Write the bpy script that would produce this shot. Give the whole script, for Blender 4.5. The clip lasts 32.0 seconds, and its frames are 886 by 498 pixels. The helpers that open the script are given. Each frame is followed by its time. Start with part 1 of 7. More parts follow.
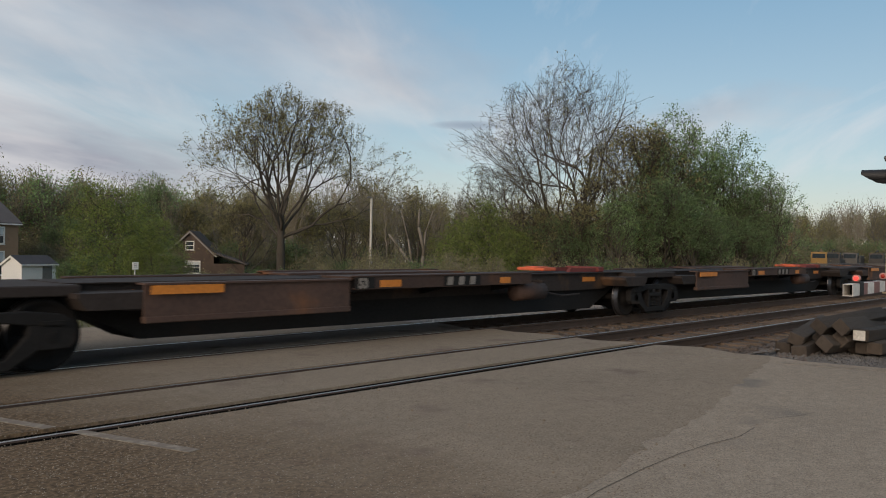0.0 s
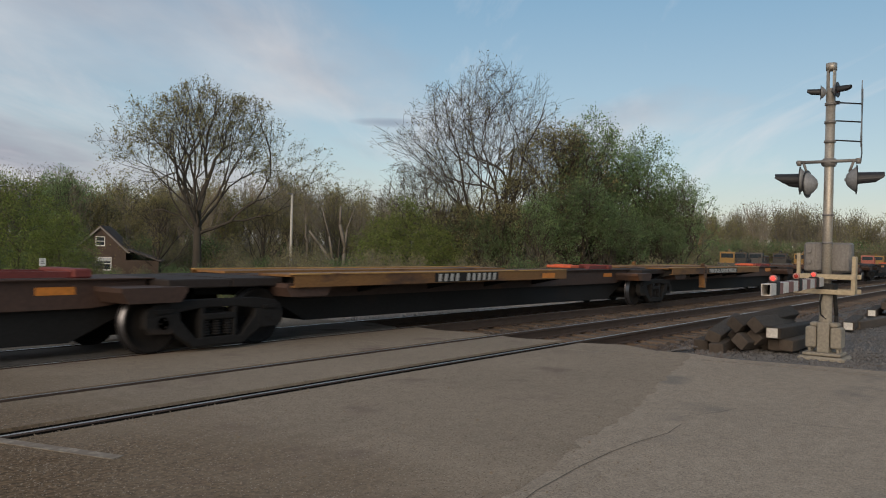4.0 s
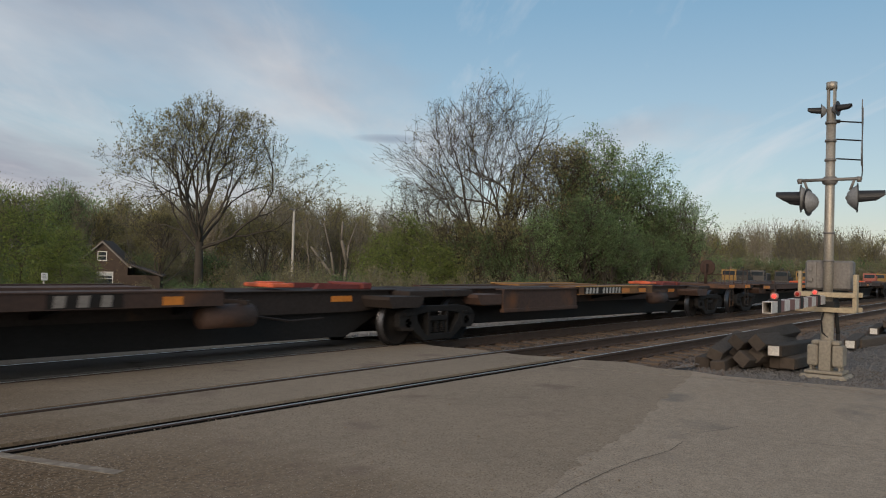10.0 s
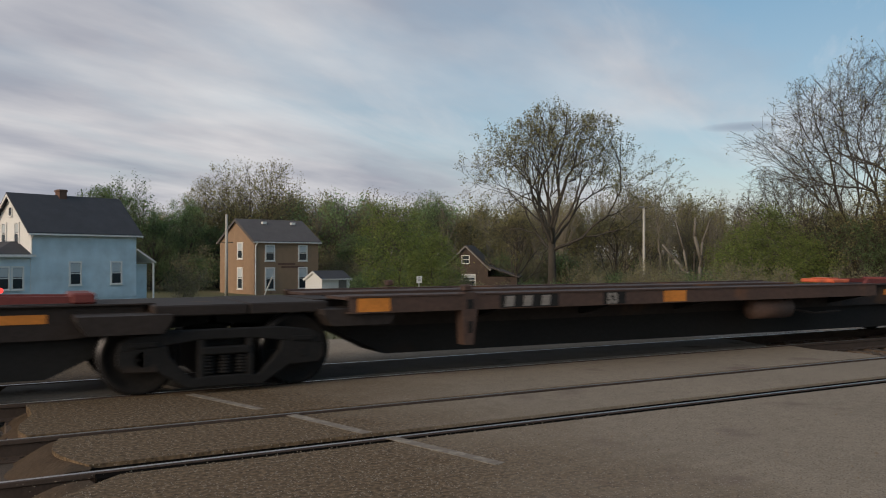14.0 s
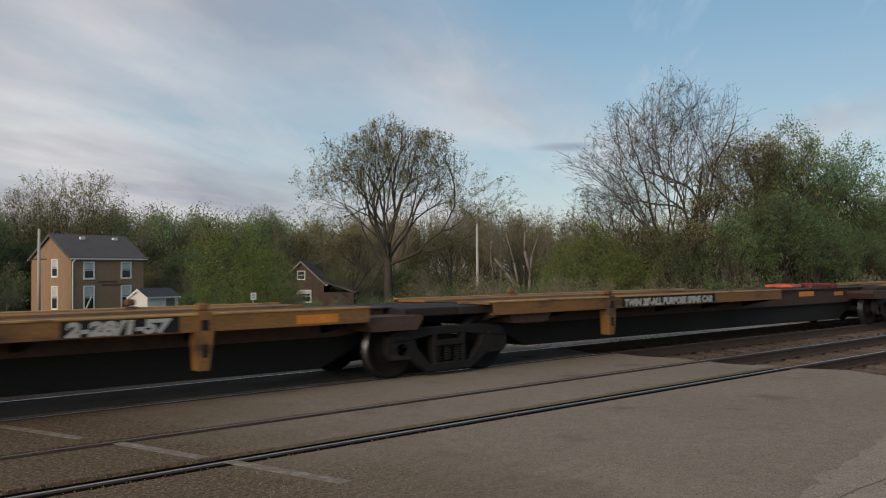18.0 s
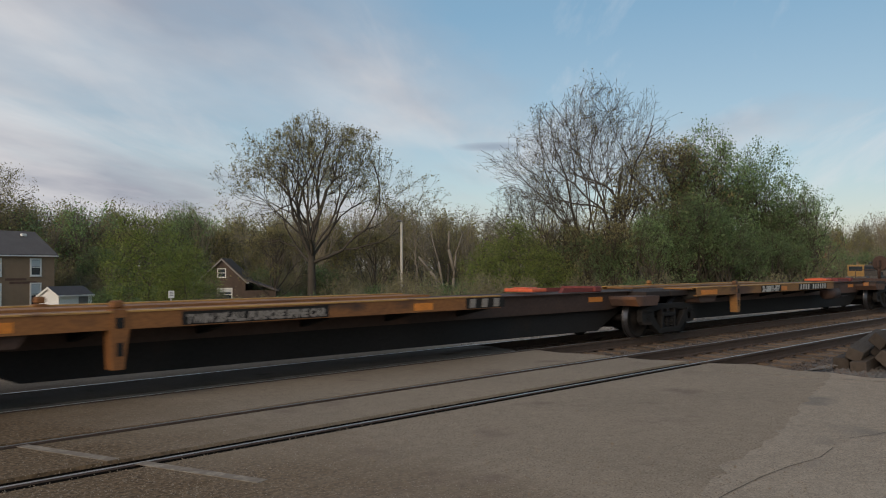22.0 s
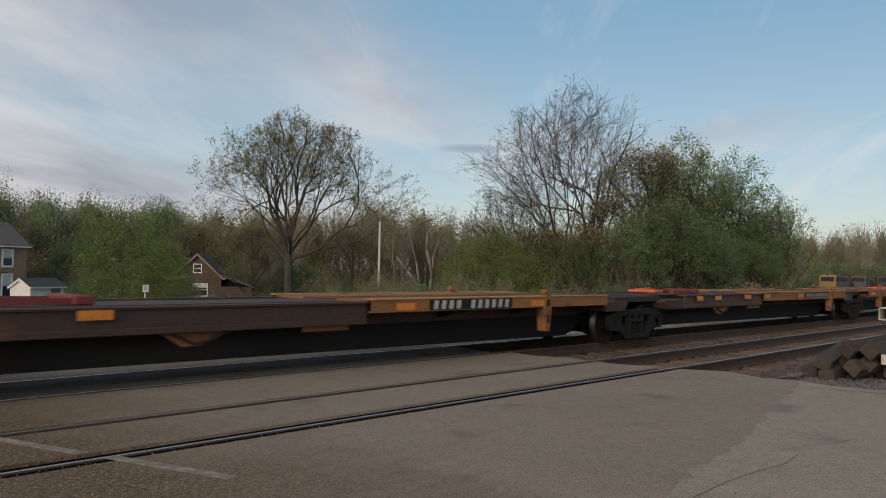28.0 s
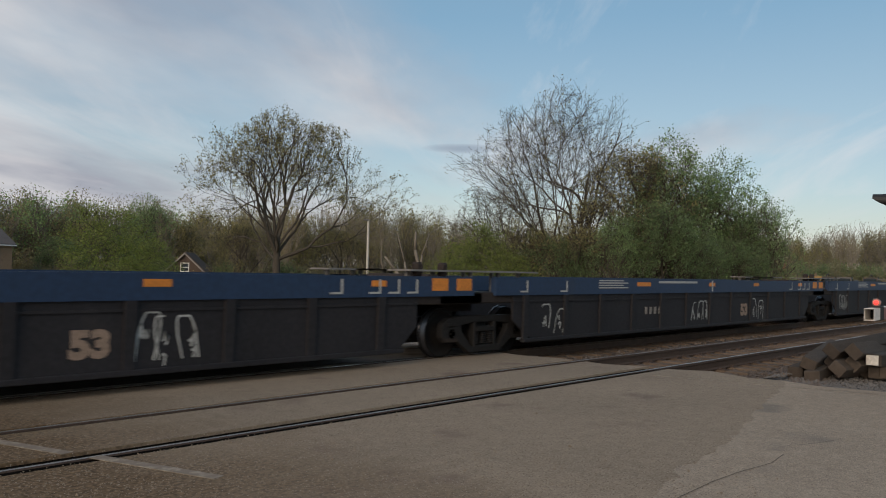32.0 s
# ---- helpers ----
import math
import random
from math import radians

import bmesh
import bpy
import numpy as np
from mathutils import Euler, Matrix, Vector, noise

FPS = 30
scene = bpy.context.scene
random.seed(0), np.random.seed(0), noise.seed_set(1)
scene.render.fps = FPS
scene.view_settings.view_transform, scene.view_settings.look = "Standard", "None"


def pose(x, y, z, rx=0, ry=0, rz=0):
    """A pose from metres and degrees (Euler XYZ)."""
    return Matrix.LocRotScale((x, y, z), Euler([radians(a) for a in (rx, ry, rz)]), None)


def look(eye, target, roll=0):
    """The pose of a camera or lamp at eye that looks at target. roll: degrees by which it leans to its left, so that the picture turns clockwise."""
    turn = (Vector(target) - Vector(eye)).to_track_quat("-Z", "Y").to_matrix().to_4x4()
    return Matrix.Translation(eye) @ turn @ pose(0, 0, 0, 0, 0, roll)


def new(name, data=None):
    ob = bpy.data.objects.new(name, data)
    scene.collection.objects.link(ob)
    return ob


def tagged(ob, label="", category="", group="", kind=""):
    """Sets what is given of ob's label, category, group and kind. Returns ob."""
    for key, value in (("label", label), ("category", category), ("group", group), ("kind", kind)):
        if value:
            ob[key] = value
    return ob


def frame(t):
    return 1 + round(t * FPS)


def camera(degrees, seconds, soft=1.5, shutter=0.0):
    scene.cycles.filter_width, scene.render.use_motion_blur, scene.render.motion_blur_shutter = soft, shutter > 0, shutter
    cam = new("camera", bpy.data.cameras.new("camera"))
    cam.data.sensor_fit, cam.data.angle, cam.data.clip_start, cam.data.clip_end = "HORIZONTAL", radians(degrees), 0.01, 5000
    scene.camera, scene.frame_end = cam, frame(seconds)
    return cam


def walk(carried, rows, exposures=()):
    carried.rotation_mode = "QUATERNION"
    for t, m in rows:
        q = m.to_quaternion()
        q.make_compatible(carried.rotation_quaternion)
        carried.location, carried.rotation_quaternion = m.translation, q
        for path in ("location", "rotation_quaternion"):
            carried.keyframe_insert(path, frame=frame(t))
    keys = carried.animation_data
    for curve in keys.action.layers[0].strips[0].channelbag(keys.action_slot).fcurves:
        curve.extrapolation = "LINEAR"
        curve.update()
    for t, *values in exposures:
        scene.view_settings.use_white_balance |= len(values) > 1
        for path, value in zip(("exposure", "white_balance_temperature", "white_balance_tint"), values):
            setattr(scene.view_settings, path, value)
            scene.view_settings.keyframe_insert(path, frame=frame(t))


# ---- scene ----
cam = camera(57.12, 32.0, soft=1.05, shutter=0.12)
PATH = [
    (0, pose(0.087, -0.196, 1.485, 89.96, -0.91, -47.22)),
    (0.5, pose(0.092, -0.171, 1.489, 90.18, -0.79, -47.90)),
    (1, pose(0.078, -0.133, 1.494, 90.18, -0.26, -51.78)),
    (1.5, pose(0.061, -0.099, 1.495, 90.21, -0.55, -53.01)),
    (2, pose(0.061, -0.090, 1.492, 90.11, -0.72, -53.04)),
    (2.5, pose(0.056, -0.081, 1.492, 90.05, -0.85, -52.93)),
    (3, pose(0.047, -0.077, 1.493, 89.95, -0.99, -52.79)),
    (3.5, pose(0.051, -0.069, 1.495, 89.86, -1.15, -52.77)),
    (5.5, pose(0.042, -0.042, 1.493, 90.16, -1.70, -53.04)),
    (6, pose(0.032, -0.054, 1.498, 90.31, -1.73, -52.99)),
    (6.5, pose(0.024, -0.056, 1.497, 90.37, -1.84, -53.02)),
    (7, pose(0.027, -0.062, 1.501, 90.43, -1.80, -52.96)),
    (7.5, pose(0.026, -0.069, 1.501, 90.46, -1.74, -52.95)),
    (8, pose(0.034, -0.065, 1.499, 90.55, -1.66, -52.85)),
    (8.5, pose(0.036, -0.077, 1.498, 90.63, -1.62, -52.78)),
    (9, pose(0.033, -0.081, 1.500, 90.74, -1.64, -52.77)),
    (9.5, pose(0.031, -0.077, 1.502, 90.87, -1.59, -52.76)),
    (10, pose(0.029, -0.073, 1.497, 91.04, -1.54, -52.74)),
    (10.5, pose(0.023, -0.084, 1.502, 91.08, -1.43, -52.65)),
    (11, pose(0.027, -0.090, 1.502, 91.16, -1.32, -52.49)),
    (11.5, pose(0.023, -0.085, 1.501, 91.29, -1.19, -52.42)),
    (12, pose(0.045, -0.069, 1.497, 91.27, -0.96, -51.09)),
    (12.5, pose(0.070, -0.036, 1.496, 91.11, -0.90, -39.09)),
    (13, pose(0.067, -0.034, 1.494, 90.86, -0.79, -28.97)),
    (13.5, pose(0.037, -0.014, 1.494, 90.77, -0.46, -25.84)),
    (14, pose(-0.039, 0.018, 1.507, 90.65, 0.03, -28.50)),
    (14.5, pose(-0.069, 0.060, 1.513, 90.76, 0.23, -34.83)),
    (15, pose(-0.048, 0.050, 1.506, 91.38, 0.35, -42.72)),
    (15.5, pose(-0.036, 0.029, 1.505, 91.46, -0.43, -44.78)),
    (17.5, pose(-0.048, 0.104, 1.502, 91.70, 0.10, -44.00)),
    (18, pose(-0.054, 0.118, 1.495, 91.66, 0.57, -40.02)),
    (18.5, pose(-0.029, 0.106, 1.489, 91.55, 0.76, -40.47)),
    (19, pose(-0.015, 0.078, 1.487, 91.42, 0.76, -41.02)),
    (19.5, pose(-0.009, 0.070, 1.488, 91.31, 0.75, -44.60)),
    (20, pose(-0.030, 0.068, 1.489, 91.41, 0.83, -45.01)),
    (20.5, pose(-0.037, 0.065, 1.490, 91.47, 0.82, -45.18)),
    (21, pose(-0.053, 0.064, 1.493, 91.48, 0.71, -45.23)),
    (21.5, pose(-0.030, 0.073, 1.486, 91.52, 0.69, -45.25)),
    (22, pose(-0.026, 0.090, 1.480, 91.50, 0.42, -45.31)),
    (22.5, pose(-0.035, 0.072, 1.482, 91.55, 0.23, -45.46)),
    (23, pose(-0.026, 0.066, 1.486, 91.51, 0.04, -45.61)),
    (23.5, pose(-0.034, 0.064, 1.488, 91.51, 0.04, -45.75)),
    (24, pose(-0.035, 0.058, 1.487, 91.56, 0.05, -45.90)),
    (24.5, pose(-0.033, 0.060, 1.486, 91.56, -0.10, -45.97)),
    (25, pose(-0.052, 0.062, 1.488, 91.52, -0.22, -46.02)),
    (25.5, pose(-0.053, 0.060, 1.484, 91.51, -0.26, -46.05)),
    (27.5, pose(-0.045, 0.060, 1.481, 91.54, -0.89, -46.73)),
    (28, pose(-0.041, 0.058, 1.479, 91.57, -0.96, -46.89)),
    (28.5, pose(-0.033, 0.066, 1.475, 91.59, -1.02, -47.00)),
    (29, pose(-0.050, 0.051, 1.480, 91.56, -1.08, -47.10)),
    (29.5, pose(-0.049, 0.049, 1.481, 91.55, -1.06, -47.17)),
    (30, pose(-0.042, 0.058, 1.477, 91.55, -1.07, -47.31)),
    (30.5, pose(-0.049, 0.054, 1.477, 91.53, -1.14, -47.34)),
    (31, pose(-0.025, 0.069, 1.473, 91.51, -1.17, -47.41)),
    (31.5, pose(-0.042, 0.064, 1.474, 91.54, -1.21, -47.56)),
    (32, pose(-0.033, 0.062, 1.477, 91.57, -1.13, -47.71)),
]
walk(cam, PATH)

# ---- sky, sun ----
SUN_AZ, SUN_EL = 200.0, 20.0          # direction towards the sun, degrees from +x, and its height
scene.view_settings.exposure = 0.0
world = bpy.data.worlds.new("sky")
scene.world = world
world.use_nodes = True
wt = world.node_tree
wt.nodes.clear()


def wnode(kind):
    return wt.nodes.new(kind)


def wmath(op, a, b=None):
    nd = wnode("ShaderNodeMath")
    nd.operation = op
    for i, q in enumerate((a, b)):
        if q is None:
            continue
        if isinstance(q, (int, float)):
            nd.inputs[i].default_value = q
        else:
            wt.links.new(q, nd.inputs[i])
    return nd.outputs[0]


def wramp(fac, stops):
    nd = wnode("ShaderNodeValToRGB")
    while len(nd.color_ramp.elements) < len(stops):
        nd.color_ramp.elements.new(0.5)
    for el, (pos, col) in zip(nd.color_ramp.elements, stops):
        el.position, el.color = pos, (*col, 1)
    wt.links.new(fac, nd.inputs[0])
    return nd.outputs[0]


def wmix(fac, a, b, blend="MIX"):
    nd = wnode("ShaderNodeMix")
    nd.data_type, nd.blend_type = "RGBA", blend
    if isinstance(fac, (int, float)):
        nd.inputs[0].default_value = fac
    else:
        wt.links.new(fac, nd.inputs[0])
    for i, q in ((6, a), (7, b)):
        if isinstance(q, tuple):
            nd.inputs[i].default_value = (*q, 1)
        else:
            wt.links.new(q, nd.inputs[i])
    return nd.outputs[2]


sky = wnode("ShaderNodeTexSky")
sky.sky_type, sky.sun_disc = "NISHITA", False
sky.sun_elevation, sky.sun_rotation = radians(SUN_EL), radians(90 - SUN_AZ)
sky.air_density, sky.dust_density, sky.ozone_density = 1.0, 0.6, 1.6
wdir = wnode("ShaderNodeTexCoord").outputs["Generated"]
sep = wnode("ShaderNodeSeparateXYZ")
wt.links.new(wdir, sep.inputs[0])
up = wmath("MAXIMUM", sep.outputs[2], 0.0)
flat = wmath("ADD", up, 0.10)
cx, cy = wmath("DIVIDE", sep.outputs[0], flat), wmath("DIVIDE", sep.outputs[1], flat)
cmb = wnode("ShaderNodeCombineXYZ")
wt.links.new(wmath("ADD", wmath("MULTIPLY", cx, 0.55), wmath("MULTIPLY", cy, 0.22)), cmb.inputs[0])
wt.links.new(wmath("SUBTRACT", wmath("MULTIPLY", cy, 1.0), wmath("MULTIPLY", cx, 0.55)), cmb.inputs[1])
n1 = wnode("ShaderNodeTexNoise")
n1.inputs["Scale"].default_value, n1.inputs["Detail"].default_value, n1.inputs["Roughness"].default_value = 0.62, 7.0, 0.55
n1.inputs["Distortion"].default_value = 0.25
wt.links.new(cmb.outputs[0], n1.inputs["Vector"])
# the cloud sheet thickens towards -x and breaks up towards +x
cover = wmath("ADD", wmath("MULTIPLY", wmath("SUBTRACT", sep.outputs[1], sep.outputs[0]), 0.30), n1.outputs[0])
mask = wramp(cover, [(0.40, (0, 0, 0)), (0.74, (1, 1, 1))])
n2 = wnode("ShaderNodeTexNoise")
n2.inputs["Scale"].default_value, n2.inputs["Detail"].default_value = 1.1, 6.0
wt.links.new(cmb.outputs[0], n2.inputs["Vector"])
cloud = wramp(n2.outputs[0], [(0.36, (0.33, 0.345, 0.40)), (0.68, (0.65, 0.635, 0.64))])
clear = wmix(1.0, sky.outputs[0], (0.085, 0.085, 0.085), "MULTIPLY")
clear = wmix(0.55, clear, wramp(up, [(0.0, (0.62, 0.56, 0.50)), (0.10, (0.46, 0.56, 0.60)), (0.30, (0.23, 0.42, 0.57)), (1.0, (0.14, 0.25, 0.38))]))
# thin high wisps over the clear part, drawn out along one wind
cmb2 = wnode("ShaderNodeCombineXYZ")
wt.links.new(wmath("ADD", wmath("MULTIPLY", cx, 0.30), wmath("MULTIPLY", cy, 0.30)), cmb2.inputs[0])
wt.links.new(wmath("SUBTRACT", wmath("MULTIPLY", cy, 1.3), wmath("MULTIPLY", cx, 1.05)), cmb2.inputs[1])
n3 = wnode("ShaderNodeTexNoise")
n3.inputs["Scale"].default_value, n3.inputs["Detail"].default_value, n3.inputs["Roughness"].default_value = 0.9, 9.0, 0.62
n3.inputs["Distortion"].default_value = 0.6
wt.links.new(cmb2.outputs[0], n3.inputs["Vector"])
wisp = wmath("MULTIPLY", wramp(n3.outputs[0], [(0.50, (0, 0, 0)), (0.74, (1, 1, 1))]), 0.55)
clear = wmix(wisp, clear, (0.66, 0.66, 0.68))
# one small dark lens cloud low over the trees
azim, tall = wmath("ARCTAN2", sep.outputs[1], sep.outputs[0]), sep.outputs[2]
lens = wmath("ADD", wmath("POWER", wmath("ABSOLUTE", wmath("DIVIDE", wmath("SUBTRACT", azim, 0.715), 0.055)), 2.0),
             wmath("POWER", wmath("ABSOLUTE", wmath("DIVIDE", wmath("SUBTRACT", tall, 0.150), 0.0065)), 2.0))
lens = wmath("MULTIPLY", wramp(wmath("ADD", lens, wmath("SUBTRACT", n3.outputs[0], 0.5)), [(0.1, (1, 1, 1)), (1.0, (0, 0, 0))]), 0.7)
over = wmix(lens, wmix(mask, clear, cloud), (0.25, 0.30, 0.38))
bg = wnode("ShaderNodeBackground")
wt.links.new(over, bg.inputs[0])
bg.inputs[1].default_value = 1.12
wo = wnode("ShaderNodeOutputWorld")
wt.links.new(bg.outputs[0], wo.inputs[0])

sun = new("sun", bpy.data.lights.new("sun", "SUN"))
sun.data.energy, sun.data.angle, sun.data.color = 2.25, radians(36), (1.0, 0.80, 0.60)
sa, se = radians(SUN_AZ), radians(SUN_EL)
sun.matrix_world = look((0, 0, 40), (-math.cos(sa) * math.cos(se), -math.sin(sa) * math.cos(se), 40 - math.sin(se)))

# ---- materials ----
def mat(name, base, rough=0.8, metal=0.0, dark=None, scale=3.0, fine=40.0, amount=0.35, bump=0.15, rand=0.0, spots=None,
        spot_scale=2.0, spot_at=0.58, stretch=(1, 1, 1), coat=0.0, world_space=False, bump_dist=0.02, mottle=0.0, spec=0.4):
    """Base colour with wear at two scales, optional stains, relief, and a shift from object to object."""
    m = bpy.data.materials.new(name)
    m.use_nodes = True
    t = m.node_tree
    b = t.nodes["Principled BSDF"]
    tc = t.nodes.new("ShaderNodeTexCoord")
    mp = t.nodes.new("ShaderNodeMapping")
    mp.inputs["Scale"].default_value = stretch
    if world_space:
        geo = t.nodes.new("ShaderNodeNewGeometry")
        t.links.new(geo.outputs["Position"], mp.inputs[0])
    else:
        t.links.new(tc.outputs["Object"], mp.inputs[0])

    def noise_tex(sc, det=6.0):
        nz = t.nodes.new("ShaderNodeTexNoise")
        nz.inputs["Scale"].default_value, nz.inputs["Detail"].default_value = sc, det
        t.links.new(mp.outputs[0], nz.inputs["Vector"])
        return nz.outputs[0]

    def ramp(fac, lo, hi, a, c):
        r = t.nodes.new("ShaderNodeValToRGB")
        r.color_ramp.elements[0].position, r.color_ramp.elements[1].position = lo, hi
        r.color_ramp.elements[0].color, r.color_ramp.elements[1].color = (*a, 1), (*c, 1)
        t.links.new(fac, r.inputs[0])
        return r.outputs[0]

    def mix(fac, a, c, blend="MIX"):
        x = t.nodes.new("ShaderNodeMix")
        x.data_type, x.blend_type = "RGBA", blend
        if isinstance(fac, float):
            x.inputs[0].default_value = fac
        else:
            t.links.new(fac, x.inputs[0])
        for i, q in ((6, a), (7, c)):
            if isinstance(q, tuple):
                x.inputs[i].default_value = (*q, 1)
            else:
                t.links.new(q, x.inputs[i])
        return x.outputs[2]

    dark = dark or tuple(v * (1 - amount) for v in base)
    n_big, n_fine = noise_tex(scale), noise_tex(fine, 4.0)
    col = ramp(n_big, 0.32, 0.68, dark, base)
    col = mix(0.5, col, ramp(n_fine, 0.3, 0.7, tuple(v * 0.7 for v in base), tuple(min(1, v * 1.3) for v in base)), "MIX")
    if mottle:
        col = mix(1.0, col, ramp(noise_tex(7.0, 8.0), 0.30, 0.70, (1 - mottle,) * 3, (1 + mottle * 0.8,) * 3), "MULTIPLY")
        vo = t.nodes.new("ShaderNodeTexVoronoi")
        vo.inputs["Scale"].default_value = 62.0
        t.links.new(mp.outputs[0], vo.inputs["Vector"])
        sc = t.nodes.new("ShaderNodeSeparateColor")
        t.links.new(vo.outputs["Color"], sc.inputs[0])
        col = mix(1.0, col, ramp(sc.outputs[0], 0.0, 1.0, (1 - 1.3 * mottle,) * 3, (1 + 1.5 * mottle,) * 3), "MULTIPLY")
    if spots:
        col = mix(ramp(noise_tex(spot_scale, 8.0), spot_at, spot_at + 0.12, (0, 0, 0), (1, 1, 1)), col, spots)
    if rand:
        oi = t.nodes.new("ShaderNodeObjectInfo")
        col = mix(1.0, col, ramp(oi.outputs["Random"], 0.0, 1.0, (1 - rand,) * 3, (1 + rand * 0.5,) * 3), "MULTIPLY")
    t.links.new(col, b.inputs["Base Color"])
    b.inputs["Roughness"].default_value, b.inputs["Metallic"].default_value = rough, metal
    b.inputs["Coat Weight"].default_value = coat
    b.inputs["Specular IOR Level"].default_value = spec
    if bump:
        bp = t.nodes.new("ShaderNodeBump")
        bp.inputs["Strength"].default_value, bp.inputs["Distance"].default_value = bump, bump_dist
        t.links.new(n_fine, bp.inputs["Height"])
        t.links.new(bp.outputs[0], b.inputs["Normal"])
    return m


def glow(name, base, strength):
    m = mat(name, base, rough=0.3, bump=0)
    b = m.node_tree.nodes["Principled BSDF"]
    b.inputs["Emission Color"].default_value, b.inputs["Emission Strength"].default_value = (*base, 1), strength
    return m


def leaf_mat(name, lo, hi, share=0.5):
    m = bpy.data.materials.new(name)
    m.use_nodes = True
    t = m.node_tree
    b = t.nodes["Principled BSDF"]
    b.inputs["Roughness"].default_value = 0.6
    g = t.nodes.new("ShaderNodeNewGeometry")
    r = t.nodes.new("ShaderNodeValToRGB")
    r.color_ramp.elements[0].color, r.color_ramp.elements[1].color = (*lo, 1), (*hi, 1)
    t.links.new(g.outputs["Random Per Island"], r.inputs[0])
    t.links.new(r.outputs[0], b.inputs["Base Color"])
    tr = t.nodes.new("ShaderNodeBsdfTranslucent")
    t.links.new(r.outputs[0], tr.inputs[0])
    ms = t.nodes.new("ShaderNodeMixShader")
    ms.inputs[0].default_value = share
    t.links.new(b.outputs[0], ms.inputs[1])
    t.links.new(tr.outputs[0], ms.inputs[2])
    t.links.new(ms.outputs[0], t.nodes["Material Output"].inputs[0])
    return m


def add_specks(m, scale, light, deep, share=0.16):
    """Single stones showing in a worn surface: pale and dark flecks, each one cell wide."""
    t = m.node_tree
    b = t.nodes["Principled BSDF"]
    src = b.inputs["Base Color"].links[0].from_socket
    g = t.nodes.new("ShaderNodeNewGeometry")
    v = t.nodes.new("ShaderNodeTexVoronoi")
    v.inputs["Scale"].default_value = scale
    t.links.new(g.outputs["Position"], v.inputs["Vector"])
    sp = t.nodes.new("ShaderNodeSeparateColor")
    t.links.new(v.outputs["Color"], sp.inputs[0])
    core = t.nodes.new("ShaderNodeMath")
    core.operation = "LESS_THAN"
    t.links.new(v.outputs["Distance"], core.inputs[0])
    core.inputs[1].default_value = 0.42
    for chan, col, k in ((0, light, share), (1, deep, share * 1.1)):
        pick = t.nodes.new("ShaderNodeMath")
        pick.operation = "LESS_THAN"
        t.links.new(sp.outputs[chan], pick.inputs[0])
        pick.inputs[1].default_value = k
        fac = t.nodes.new("ShaderNodeMath")
        fac.operation = "MULTIPLY"
        t.links.new(pick.outputs[0], fac.inputs[0])
        t.links.new(core.outputs[0], fac.inputs[1])
        x = t.nodes.new("ShaderNodeMix")
        x.data_type = "RGBA"
        t.links.new(fac.outputs[0], x.inputs[0])
        t.links.new(src, x.inputs[6])
        x.inputs[7].default_value = (*col, 1)
        src = x.outputs[2]
    t.links.new(src, b.inputs["Base Color"])
    return m


def add_zone(m, colour, inside, soft_noise=0.6):
    """Lay dirt of one colour over a material where x is below 'inside' metres, with a ragged border."""
    t = m.node_tree
    b = t.nodes["Principled BSDF"]
    src = b.inputs["Base Color"].links[0].from_socket
    g = t.nodes.new("ShaderNodeNewGeometry")
    sp = t.nodes.new("ShaderNodeSeparateXYZ")
    t.links.new(g.outputs["Position"], sp.inputs[0])
    nz = t.nodes.new("ShaderNodeTexNoise")
    nz.inputs["Scale"].default_value, nz.inputs["Detail"].default_value = 0.9, 10.0
    nz.inputs["Roughness"].default_value = 0.7
    t.links.new(g.outputs["Position"], nz.inputs["Vector"])
    a = t.nodes.new("ShaderNodeMath")
    a.operation = "MULTIPLY_ADD"
    t.links.new(nz.outputs[0], a.inputs[0])
    a.inputs[1].default_value, a.inputs[2].default_value = 5.0 * soft_noise, inside - 2.5 * soft_noise
    s = t.nodes.new("ShaderNodeMath")
    s.operation = "SUBTRACT"
    t.links.new(a.outputs[0], s.inputs[0])
    t.links.new(sp.outputs[0], s.inputs[1])
    c = t.nodes.new("ShaderNodeMapRange")
    c.inputs[1].default_value, c.inputs[2].default_value, c.inputs[4].default_value = -0.9, 1.4, 0.95
    t.links.new(s.outputs[0], c.inputs[0])
    x = t.nodes.new("ShaderNodeMix")
    x.data_type = "RGBA"
    t.links.new(c.outputs[0], x.inputs[0])
    t.links.new(src, x.inputs[6])
    f = t.nodes.new("ShaderNodeTexNoise")
    f.inputs["Scale"].default_value, f.inputs["Detail"].default_value = 26.0, 5.0
    t.links.new(g.outputs["Position"], f.inputs["Vector"])
    r = t.nodes.new("ShaderNodeValToRGB")
    r.color_ramp.elements[0].position, r.color_ramp.elements[1].position = 0.35, 0.68
    r.color_ramp.elements[0].color = (*(v * 0.45 for v in colour), 1)
    r.color_ramp.elements[1].color = (*(v * 1.6 for v in colour), 1)
    t.links.new(f.outputs[0], r.inputs[0])
    t.links.new(r.outputs[0], x.inputs[7])
    t.links.new(x.outputs[2], b.inputs["Base Color"])
    return m


